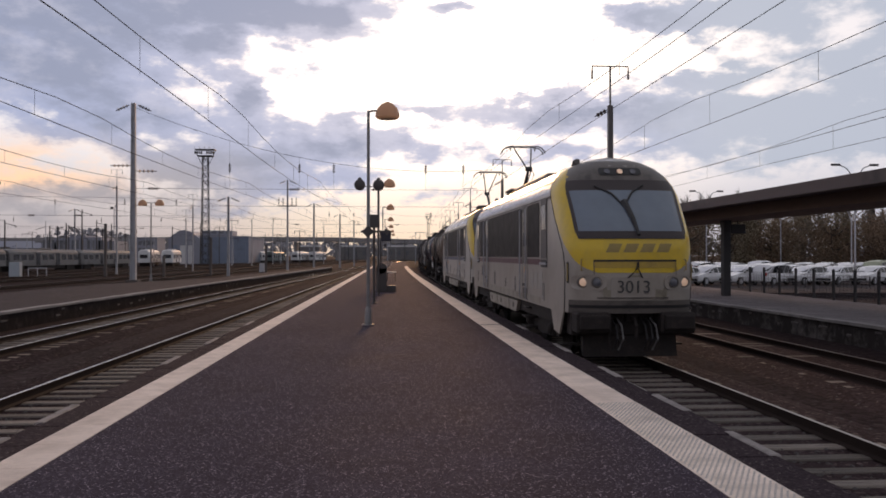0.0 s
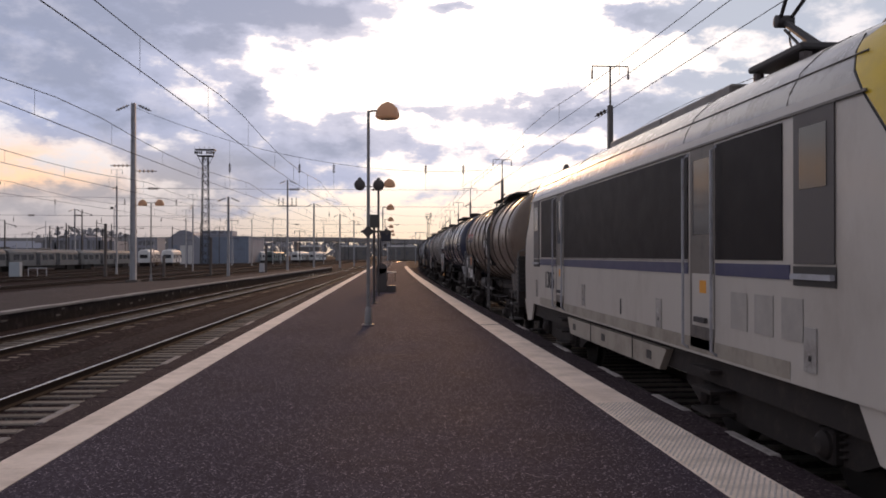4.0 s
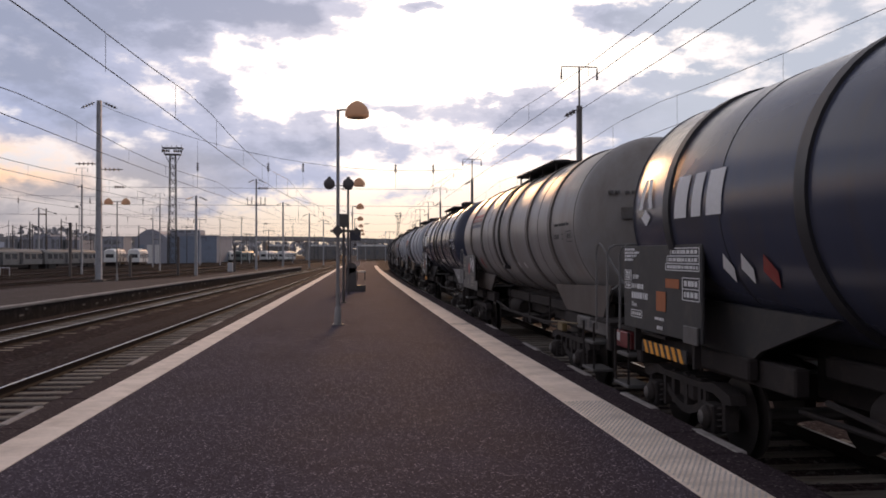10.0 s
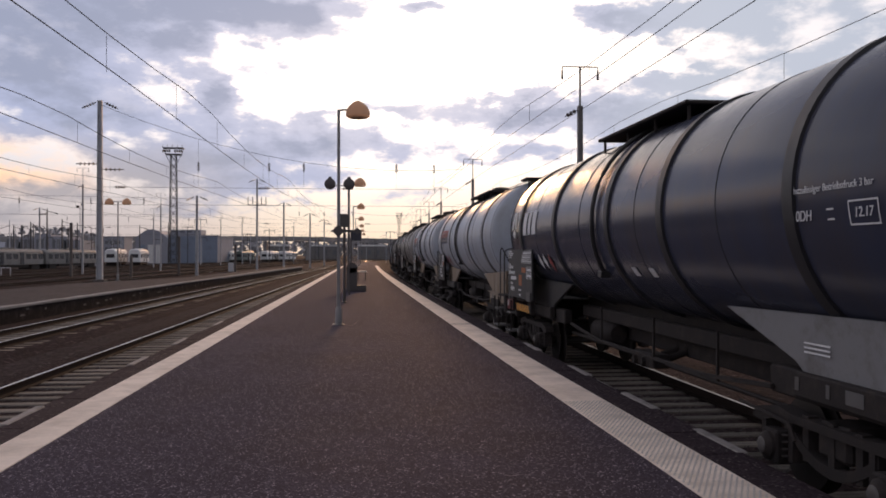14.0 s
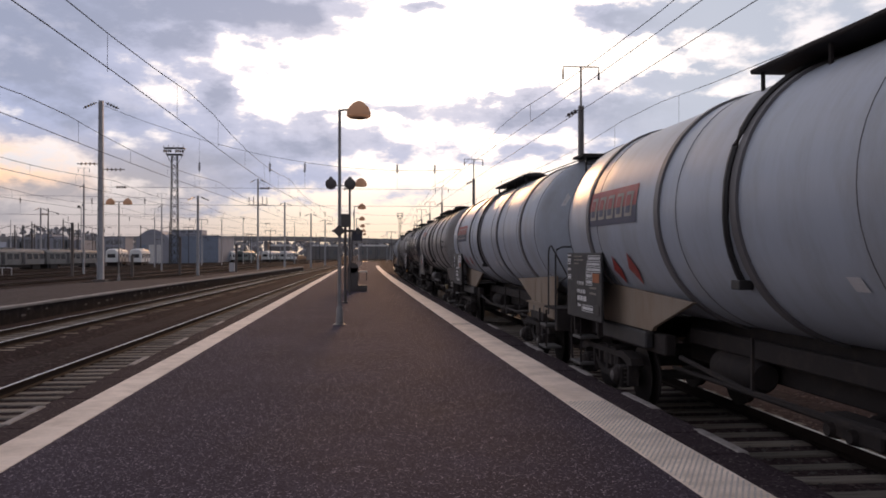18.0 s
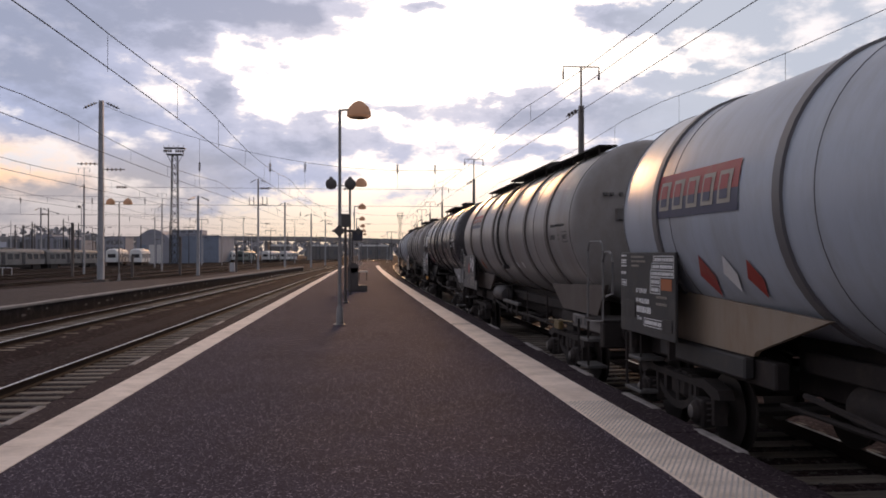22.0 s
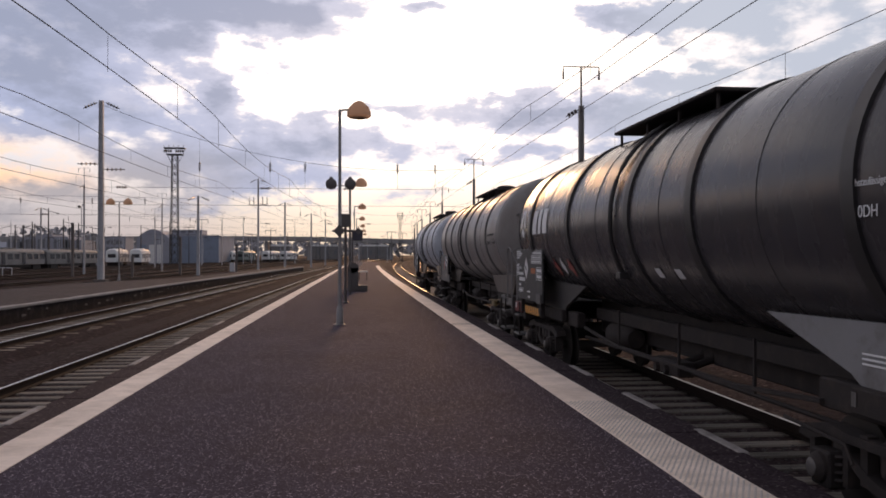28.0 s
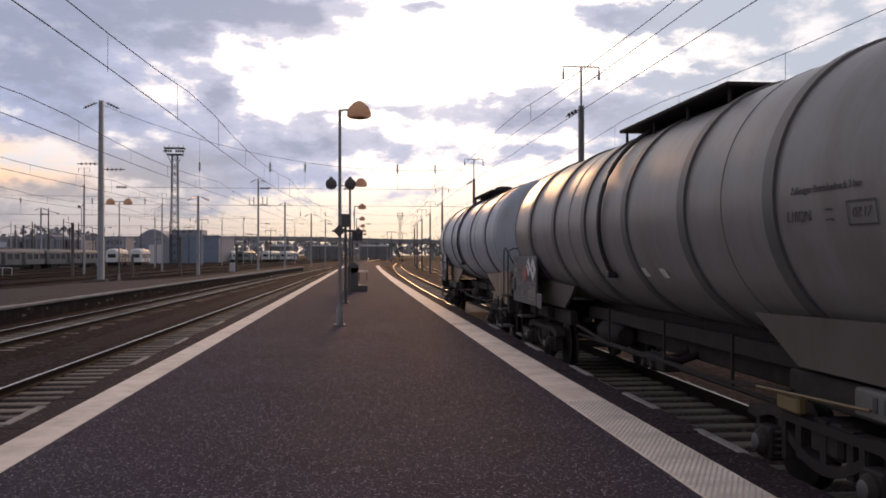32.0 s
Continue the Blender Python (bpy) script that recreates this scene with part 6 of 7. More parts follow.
    # flank markings
    if logo == "panel":
        y1, y0, z0, z1 = panel or (6.25, 3.95, 2.74, 3.26)
        zm = z0 + (z1 - z0) * .45
        lg = part("logo_panel", tank_patch(bm_(), y0, y1, zm, z1), FADED_RED, w, "red and blue maker's panel with pale blocks")
        part("logo_base", tank_patch(bm_(), y0, y1, z0, zm), FADED_BLUE, lg)
        step_ = (y1 - y0 - .2) / 5
        for i in range(5):
            yy = y1 - .14 - i * step_
            part("logo_block", tank_patch(bm_(), yy - step_ * .74, yy, z0 + .09, z1 - .09, .016, -.10, 2, 3), PANELTEXT, lg)
            part("logo_gap", tank_patch(bm_(), yy - step_ * .60, yy - step_ * .15, zm, z1 - .135, .021, -.10, 2, 2), FADED_RED, lg)
            part("logo_gap", tank_patch(bm_(), yy - step_ * .60, yy - step_ * .15, z0 + .135, zm, .021, -.10, 2, 2), FADED_BLUE, lg)
    elif logo == "block":
        # a three-legged mark before the band, three slanted blocks behind it
        for a0, a1, z0, z1, sk in ((7.20, 7.32, 2.88, 3.26, -.30), (6.84, 6.96, 2.88, 3.26, .30)):
            part("logo_mark", tank_patch(bm_(), a0, a1, z0, z1, .012, sk, 2, 4), LETTER, w, "white mark")
        part("logo_mark", tank_diamond(bm_(), 7.08, 2.77, .11, .012, 1.5), LETTER, w, "white mark")
        for i, (a0, a1, sk) in enumerate(((5.76, 6.12, -.16), (5.36, 5.62, -.16), (4.84, 5.22, -.12))):
            part("logo_block", tank_patch(bm_(), a0, a1, 2.72, 3.20, .012, sk, 3, 4), LETTER, w, "white slanted block")
    for yy, z, m, s_ in hazards:
        part("hazard_diamond", tank_diamond(bm_(), yy, z, s_ * 1.4, .02, .85), m, w)
    if marks in ("data", "dark"):
        lm = LETTER if marks == "data" else LETTERDARK
        yc = -6.02 if marks == "data" else -5.62

        def flank(text, size, y, z):
            x = -math.sqrt((TANK_R + .012) ** 2 - (z - TANK_Z) ** 2)
            tagged(part("stencil_text", letters(text, size, .002), lm, w, at=Matrix.Translation((x, y, z)) @ FACE_LEFT), kind="stuff")
        flank("H\u00f6chstzul\u00e4ssiger Betriebsdruck 3 bar" if marks == "data" else "Zul\u00e4ssiger Betriebsdruck 3 bar", .085, yc, 2.84)
        flank("L10DH" if marks == "data" else "L10DN", .13, yc + .42, 2.62)
        flank("12.17" if marks == "data" else "07.17", .11, yc - .5, 2.62)
        for dz in (-.09, .09):
            part("stencil_bar", tank_patch(bm_(), yc - .69, yc - .31, 2.62 + dz - .007, 2.62 + dz + .007, .012, 0, 2, 1), lm, w)
        for dy in (-.69, -.317):
            part("stencil_bar", tank_patch(bm_(), yc + dy, yc + dy + .014, 2.53, 2.71, .012, 0, 1, 2), lm, w)
        for dz in (-.05, .03):
            part("stencil_bar", tank_patch(bm_(), yc - .10, yc + .0, 2.625 + dz, 2.64 + dz, .012, 0, 2, 1), lm, w)
        for dz in (0, .06, .12) if foot == "slope" else ():
            part("saddle_stencil", box(bm_(), -1.116, -1.112, -5.45, -5.02, 1.40 + dz * .7, 1.416 + dz * .7), LETTER, w)
    if marks == "triangle":
        ye = a + .14
        bm = bm_()
        for x0, z0, s_ in ((-.85, 3.40, .15), (-.85, 3.12, .12)):
            vs = [bm.verts.new((x0 + dx * s_, ye, z0 + dz * s_)) for dx, dz in ((-1, -.7), (1, -.7), (0, 1))]
            vt = [bm.verts.new((v.co.x, ye + .3, v.co.z)) for v in vs]
            bm.faces.new(vs), bm.faces.new(vt[::-1])
            for k in range(3):
                bm.faces.new((vs[k], vs[(k + 1) % 3], vt[(k + 1) % 3], vt[k]))
        part("warning_sign", bm, WHITE, w, "small warning signs on the tank end")
    elif marks == "dark":
        for k in range(8):
            x = -.98 + k * .11 + (.05 if k > 1 else 0)
            part("stencil_bar", box(bm_(), x, x + .055, a + .04, a + .16, 3.31, 3.36), PLATE_GREY, w)
        part("label_holder", box(bm_(), -.78, -.52, a + .0, a + .10, 2.88, 3.10, .02), BOXGREY, w, "small metal label holder on the tank end")
    if foot == "square":
        lv = part("louvre_box", box(bm_(), -1.28, -.35, -h + .70, -h + 1.10, 1.26, 2.28, .02), BLACK, w, "dark louvred box on the end platform")
        for z in np.arange(1.36, 2.2, .13):
            part("louvre", box(bm_(), -1.30, -1.28, -h + .72, -h + 1.08, z, z + .05), PLATE, lv)
            part("louvre", box(bm_(), -1.26, -.38, -h + .68, -h + .70, z, z + .05), PLATE, lv)
    if ladder is not None:
        part("stencil_text", letters("B", .34, .002), LETTERDARK, w, at=Matrix.Translation((-1.485, a + d + .05, 3.0)) @ FACE_LEFT)
        y = ladder
        for s in (-.19, .19):
            pts = [(-1.52, y + s, .5), (-1.52, y + s, 3.1), (-1.30, y + s, 3.8), (-.8, y + s, 4.38)]
            part("ladder_rail", tube(bm_(), pts, .028, 6), PLATE_GREY, w, "grey side ladder")
        for z in np.arange(.6, 3.1, .33):
            part("rung", tube(bm_(), [(-1.52, y - .19, z), (-1.52, y + .19, z)], .018, 5), PLATE_GREY, w)
        for x, z in ((-1.42, 3.45), (-1.26, 3.85), (-1.0, 4.15)):
            part("rung", tube(bm_(), [(x, y - .19, z), (x, y + .19, z)], .018, 5), PLATE_GREY, w)
        for s in (.32,):
            part("side_rail", tube(bm_(), [(-1.55, y + s, 1.2), (-1.6, y + s, 1.6), (-1.6, y + s, 3.4), (-.9, y + s, 4.45)], .02, 5), UNDER, w)
        for yy in (y + .85, y + 1.39):
            part("notice", tank_patch(bm_(), yy, yy + .44, 2.29, 2.82, .012), WHITE, w, "white notice sheet on the flank")
            part("notice_mark", tank_patch(bm_(), yy + .10, yy + .16, 2.42, 2.52, .018, 0, 2, 2), RED, w)
            part("notice_mark", tank_patch(bm_(), yy + .28, yy + .34, 2.42, 2.52, .018, 0, 2, 2), RED, w)
    else:
        for yy in (.9, 1.6):
            part("small_sticker", tank_patch(bm_(), -yy, -yy + .2, 2.0, 2.12, .012, .3, 2, 2), WHITE, w)
    return w


STEPGREY = mat("worn_step", (.085, .08, .078), .7, vary=.3, scale=10)
FADED_ORANGE = mat("faded_orange", (.36, .11, .035), .6, vary=.2, scale=6)
OCHRE = mat("ochre_paint", (.15, .105, .042), .6, vary=.2)
PANELTEXT = mat("faded_panel_paint", (.40, .36, .31), .6, vary=.2, scale=8)
PLATE_TEXT = mat("dusty_stencil", (.26, .235, .21), .7, vary=.3, scale=20)
BAND_MATS = {}
for pm_, c_ in ((T_BEIGE, (.10, .078, .062)), (T_NAVY, (.02, .02, .024)), (T_BLACK, (.018, .017, .018)), (T_GREY, (.10, .095, .095)), (T_PALE, (.13, .125, .13)), (T_WARM, (.105, .092, .085))):
    BAND_MATS[pm_.name] = mat("band_" + pm_.name, c_, .5, vary=.2, scale=4)
FADED_RED = mat("faded_red_panel", (.34, .05, .045), .5, vary=.2, scale=5, dirt=(.30, .11, .085), dscale=3)
FADED_BLUE = mat("faded_blue_panel", (.05, .055, .10), .5, vary=.2, scale=5)

# ---- the train: rear ends at the start of the clip, metres along the track ----
PLACE = [26.69, 45.81, 63.17, 79.54, 96.70, 113.87, 130.94, 147.89, 164.95, 182.15, 199.35, 216.4]
LENGTH = [15.54, 17.2, 17.12, 17.2, 16.95, 16.95, 17.15, 17.2, 17.2, 16.9]
TRAIN = []
lo1 = locomotive("yellow and light grey electric locomotive with maroon stripe and round headlights", "3013", "3013", MAROON, 4.5, True)
lo2 = locomotive("yellow and light grey electric locomotive with blue stripe", "1305", "1305", NAVY, -4.2, False)
TRAIN += [(lo1, PLACE[0]), (lo2, PLACE[1])]
HZ = ((5.35, 2.07, RED, .15), (4.6, 2.10, FADED_RED, .16))
HZW = ((4.98, 2.16, LETTER, .11), (4.56, 2.16, LETTER, .11), (4.1, 2.14, FADED_RED, .12))
HZB = ((4.78, 2.06, FADED_RED, .13), (4.25, 2.08, LETTER, .12), (3.7, 2.06, FADED_RED, .13))
DARK = dict(paint=T_NAVY, logo="block", marks="data", stripes=True, double=True, saddle=SADDLE_GREY, front=1.64, rear=1.0, bands=(6.34, 3.25, -.08, -2.29, -5.44), thin=(4.9, 1.5, -1.3, -3.9),
            hose=.55, walk_y=(-1.55, 2.5), band_w=.09, hazards=HZW, plate_len=2.68, plate_z=(1.31, 2.42), bogies=(-5.45, 6.7), red_end=True, tail=.86)
WARM = dict(paint=T_WARM, logo="panel", bands=(-4.71, -2.61, -.51, 1.61, 3.72, 5.85), thin=(-3.65, 2.6), marks="dark", plate_kind="diamond", plate_len=2.51, plate=PLATE_GREY, plate_in=.57,
            plate_z=(1.22, 2.27), foot="short", hose=.6, walk_y=(-2.4, 1.7), band_w=.10, front=2.07, rear=1.1, bogies=(-4.94, 6.2), panel=(5.86, 3.85, 3.1, 3.48), side_plate=True)
PALE = dict(paint=T_PALE, label="pale grey tank wagon with rust-stained saddles", logo="panel", bands=(-5.1, -1.99, .97, 3.15, 6.26), thin=(5.8, 2.55, -1.1, -2.93, -4.68), marks="triangle",
            saddle=SADDLE_RUST, plate_kind="red", hazards=HZ, rail_mat=BLACK, front=1.85, rear=.92, hose=1.08, walk_y=(-2.35, 1.95), band_w=.07, plate_len=2.08, plate_in=.63, plate_z=(1.24, 2.33),
            foot="rust", bogies=(-5.2, 6.5))
WAGONS = [
    dict(paint=T_BEIGE, label="beige-brown tank wagon with side ladder and notices", logo="panel", bands=(-5.85, -4.25, -2.75, -1.35, .03, 1.45, 2.9, 4.35, 5.9), plate=PLATE_DULL, ladder=-2.0, plate_kind="placard",
         saddle=SADDLE_GRIME, front=1.24, rear=1.26, band_w=.035, walk_y=(-3.1, 1.75), hose=-1.6, brake=4.95, foot="square", plate_len=2.45, plate_in=1.22, plate_z=(1.32, 2.30),
         panel=(5.62, 3.62, 2.84, 3.18), hazards=((3.78, 2.09, LETTER, .10), (3.36, 2.12, LETTER, .10)), bogies=(-4.88, 5.48), side_plate=True, red_buffers=True),
    dict(DARK, label="glossy dark blue tank wagon with white mark and red placard", plate_kind="orange"),
    dict(WARM, label="warm grey tank wagon with brown bands", saddle=SADDLE_GRIME, hazards=((4.74, 2.05, FADED_RED, .15),)),
    dict(DARK, label="glossy dark blue tank wagon with white mark", plate_kind="orange"),
    dict(PALE),
    dict(PALE, hazards=((5.15, 2.06, FADED_RED, .17), (4.52, 2.10, LETTER, .14), (4.0, 2.06, RED, .14))),
    dict(WARM, gangway=True, double=True, brake=6.0, walk_y=(-1.75, 2.35), thin=(-3.5,), label="weathered warm grey tank wagon with brown bands", saddle=SADDLE_GRIME, hazards=((4.7, 2.0, FADED_ORANGE, .15),)),
    dict(DARK, paint=T_BLACK, hazards=HZB, label="dull brown-black tank wagon with white mark", plate_kind="white"),
    dict(WARM, paint=T_GREY, logo="", label="grey tank wagon with brown bands", saddle=SADDLE_GRIME),
    dict(PALE, paint=T_PALE, label="pale grey last tank wagon of the train", logo="", marks="", plate_kind="text", hazards=()),
]
for i, spec in enumerate(WAGONS):
    TRAIN.append((tank_wagon(LENGTH[i], **spec), PLACE[i + 2]))

# ---- covered platform, car park and trees ----
CANOPY = mat("canopy_paint", (.095, .066, .064), .6, vary=.2, scale=2, dirt=(.055, .042, .042), dscale=1)
CANOPY_IN = mat("canopy_soffit", (.22, .155, .125), .8, vary=.2, scale=2)


def canopy():
    t = empty("platform_canopy", label="long dark brown flat platform canopy on single posts", category="canopy", kind="structure")
    ys = [-30, 0, 20, 34, 44, 54, 66]
    part("roof_deck", slab(bm_(), lambda y: 13.7 + bend(y), lambda y: 19.4 + bend(y), ys, 4.40, 4.60), CANOPY, t)
    part("fascia", slab(bm_(), lambda y: 13.62 + bend(y), lambda y: 13.695 + bend(y), ys, 4.28, 4.66), CANOPY, t, "brown fascia board")
    part("soffit_beam", slab(bm_(), lambda y: 15.2 + bend(y), lambda y: 17.6 + bend(y), ys, 3.95, 4.395), CANOPY_IN, t, "dark beam under the roof")
    for y in (4.0, 22.0, 40.0, 58.0):
        x = 16.4 + bend(y)
        p = part("post", box(bm_(), x - .17, x + .17, y - .2, y + .2, PLAT - .05, 4.0, .02), STEELDARK, t, "dark steel post")
        part("bracket", prism(bm_(), [(y - .3, 3.95), (y + .3, 3.95), (y + .2, 3.4), (y - .2, 3.4)], x - .16, x + .16), STEELDARK, p)
    s = empty("platform_sign", Matrix.Translation((17.0, 39.9, 3.55)), "dark sign box hanging under the canopy", "sign")
    part("case", box(bm_(), -.35, .35, -.12, .12, -.22, .22, .02), STEELDARK, s)
    part("hanger", tube(bm_(), [(0, 0, .2), (0, 0, .55)], .03, 6), STEELDARK, s)


canopy()


def fence():
    t = empty("fence", label="low dark mesh fence along the back of the platform", category="fence")
    y = 12.0
    while y < 46:
        x = 19.45 + bend(y)
        part("post", box(bm_(), x - .05, x + .05, y - .05, y + .05, PLAT - .05, 1.58, .01), STEELDARK, t)
        part("post_cap", lathe_z(bm_(), [(1.58, .07), (1.66, .07), (1.70, .03)], 8, x, y), STEELDARK, t)
        x2 = 19.45 + bend(y + 1.7)
        for z in np.arange(PLAT + .12, 1.5, .155):
            part("wire_rail", tube(bm_(), [(x, y + .05, z), (x2, y + 1.65, z)], .007, 4), STEELDARK, t)
        for q in (.3, .6, .9, 1.2):
            xq = 19.45 + bend(y + q)
            part("upright", tube(bm_(), [(xq, y + q, PLAT + .05), (xq, y + q, 1.45)], .008, 4), STEELDARK, t)

        y += 1.7


fence()

CARGLASS = mat("car_glass", (.02, .023, .027), .08, vary=.05)
TYRE = mat("tyre", (.02, .02, .02), .8, vary=.1)
CAR_MATS = [mat("car_white", (.68, .68, .70), .25, vary=.03, coat=.5), mat("car_silver", (.36, .37, .39), .28, metal=.4, vary=.03, coat=.5),
            mat("car_black", (.025, .025, .03), .2, vary=.03, coat=.6), mat("car_red", (.16, .025, .03), .25, vary=.03, coat=.5), mat("car_sage", (.34, .37, .26), .4, vary=.05)]


def car(paint, label, tall=0.0, length=4.2):
    """A parked car: one rounded skin from bonnet to tailgate, panes, four wheels, lamps; front towards -y."""
    t = empty("car", label=label, category="car", group="parked cars")
    h = length / 2
    ys = [-h, -h + .06, -h + .3, -h + .95, -h + 1.15, -h + 1.75, -h + 2.3, h - 1.1, h - .55, h - .14, h - .03, h]
    ridge = [.58, .70, .80, .93, .97, 1.36 + tall * .9, 1.45 + tall, 1.44 + tall, 1.34 + tall, .98 + tall * .5, .82, .62]
    half = [.62, .74, .82, .85, .86, .86, .86, .86, .85, .82, .78, .70]

    def ring(k):
        y, top, w_ = ys[k], ridge[k], half[k]
        belt = min(top - .03, .90)
        lean = max(0.0, top - belt)
        return [(-w_ * .92, y, .30), (-w_, y, .48), (-w_, y, (.48 + belt) / 2), (-w_ + .04, y, belt), (-w_ + .04 - lean * .36, y, belt + lean * .84), (-w_ * .48, y, top - .01), (0, y, top),
                (w_ * .48, y, top - .01), (w_ - .04 + lean * -.36, y, belt + lean * .84), (w_ - .04, y, belt), (w_, y, (.48 + belt) / 2), (w_, y, .48), (w_ * .92, y, .30)]
    bm = bm_()
    rows = [[bm.verts.new(p) for p in ring(k)] for k in range(len(ys))]
    for r0, r1_ in zip(rows, rows[1:]):
        for j in range(12):
            bm.faces.new((r0[j], r0[j + 1], r1_[j + 1], r1_[j]))
    bm.faces.new(rows[0]), bm.faces.new(rows[-1][::-1])
    part("body", bm, paint, t)

    def pane(k0, k1, j0, j1, label_=""):
        """A dark pane a little proud of the skin, between two stations and two lines of it."""
        bm = bm_()
        q = [Vector(p) for p in (ring(k0)[j0], ring(k0)[j1], ring(k1)[j1], ring(k1)[j0])]
        c = sum(q, Vector()) / 4
        n_ = (q[1] - q[0]).cross(q[3] - q[0]).normalized()
        n_ = n_ if n_.dot(c - Vector((0, c.y * .6, .7))) > 0 else -n_
        bm.faces.new([bm.verts.new(c + (p - c) * .90 + n_ * .012) for p in q])
        part("window", bm, CARGLASS, t, label_)
    for j0, j1 in ((3, 4), (9, 8)):
        for k in (4, 5, 6, 7):
            pane(k, k + 1, j0, j1)
    pane(4, 5, 4, 8, "dark windscreen"), pane(8, 9, 4, 8, "dark rear window")
    for sx in (-1, 1):
        for y in (-h + .78, h - .75):
            wh = part("wheel", lathe_x(bm_(), [(-.1, .27), (-.09, .31), (.09, .31), (.1, .27)], 16, 0, 0), TYRE, t, at=(sx * .79, y, .31))
            part("rim", lathe_x(bm_(), [(-.115, .1), (-.11, .2), (.11, .2), (.115, .1)], 12), STEEL, wh)
        part("headlight", box(bm_(), sx * .58 - .15, sx * .58 + .15, -h - .01, -h + .2, .60, .74, .03), WHITE, t)
        part("tail_light", box(bm_(), sx * .68 - .08, sx * .68 + .08, h - .12, h - .005, .70, .95, .02), RED, t)
        part("mirror", box(bm_(), sx * .95 - .09, sx * .95 + .09, -h + 1.3, -h + 1.45, .92, 1.05, .02), paint, t)
    part("bumper", box(bm_(), -.66, .66, -h - .03, -h + .1, .34, .52, .03), BLACK, t)
    return t


def car_park():
    part_ = slab(bm_(), lambda y: 21.0 + bend(y) * .2, lambda y: 120.0, [50, 80, 132], GROUND - .05, .05)
    tagged(part("car_park", part_, ASPHALT_FAR, label="grey asphalt car park beyond the railway"), category="car park", kind="structure")
    protos = [car(CAR_MATS[0], "white hatchback in the car park"), car(CAR_MATS[1], "silver hatchback in the car park"), car(CAR_MATS[2], "black car in the car park"),
              car(CAR_MATS[3], "dark red car in the car park"), car(CAR_MATS[4], "pale green small van in the car park", .38, 4.0), car(CAR_MATS[0], "white van-like car in the car park", .2, 4.3)]
    used = set()
    rnd = random.Random(4)
    order = "0005000020050300000140050005000200003000200500000000"
    i = 0
    for row, y in enumerate((64.0, 73.0, 83.0, 95.0)):
        for k in range(13 if row < 3 else 11):
            x = 22.5 + row * 3.4 + k * 2.55 + rnd.uniform(-.12, .12)
            p = int(order[i % len(order)])
            i += 1
            m = pose(x, y + rnd.uniform(-.3, .3), .05, 0, 0, (180 if rnd.random() < .3 else 0) - 62 + rnd.uniform(-4, 4))
            if p not in used:
                used.add(p)
                protos[p].matrix_basis = m
            else:
                copy_thing(protos[p], m)
    # barrier between the platform and the car park
    bm = bm_()
    for k in range(18):
        x = 22 + k * 2.5
        tube(bm, [(x, 57 + k * .3, .04), (x, 57 + k * .3, .8)], .05, 6)
    tagged(part("bollards", bm, STEELDARK, label="row of dark bollards before the car park"), category="bollards", kind="stuff")


car_park()


def street_lamp(x, y, h):
    t = empty("street_lamp", Matrix.Translation((x, y, GROUND)), "tall grey street lamp with two curved arms", "street lamp", "street lamps")
    part("pole", tube(bm_(), [(0, 0, 0), (0, 0, h - 1.6)], .09, 8, .06), STEEL, t)
    for s in (-1, 1):
        pts = [(s * .04, 0, h - 1.7), (s * .25, 0, h - .95), (s * .75, 0, h - .3), (s * 1.35, 0, h - .05)]
        part("arm", tube(bm_(), pts, .05, 6), STEEL, t)
        part("head", box(bm_(), min(s * 1.3, s * 2.05), max(s * 1.3, s * 2.05), -.14, .14, h - .12, h + .06, .04), STEELDARK, t)


for x, y, h in ((38.8, 100, 10.2), (40.0, 70, 10.2), (57.5, 120, 9.0), (46.5, 82, 7.6)):
    street_lamp(x, y, h)

BARK = mat("bark", (.07, .058, .05), .9, vary=.3, scale=8)
LEAF_OLIVE = mat("olive_leaves", (.185, .150, .100), .9, vary=.25, scale=.5)
LEAF_BROWN = mat("brown_leaves", (.215, .148, .098), .9, vary=.25, scale=.5)
LEAF_GREEN = mat("dark_green_leaves", (.17, .185, .12), .8, vary=.5, scale=.9)
TWIGS = mat("grey_twigs", (.19, .17, .155), .9, vary=.3, scale=2)


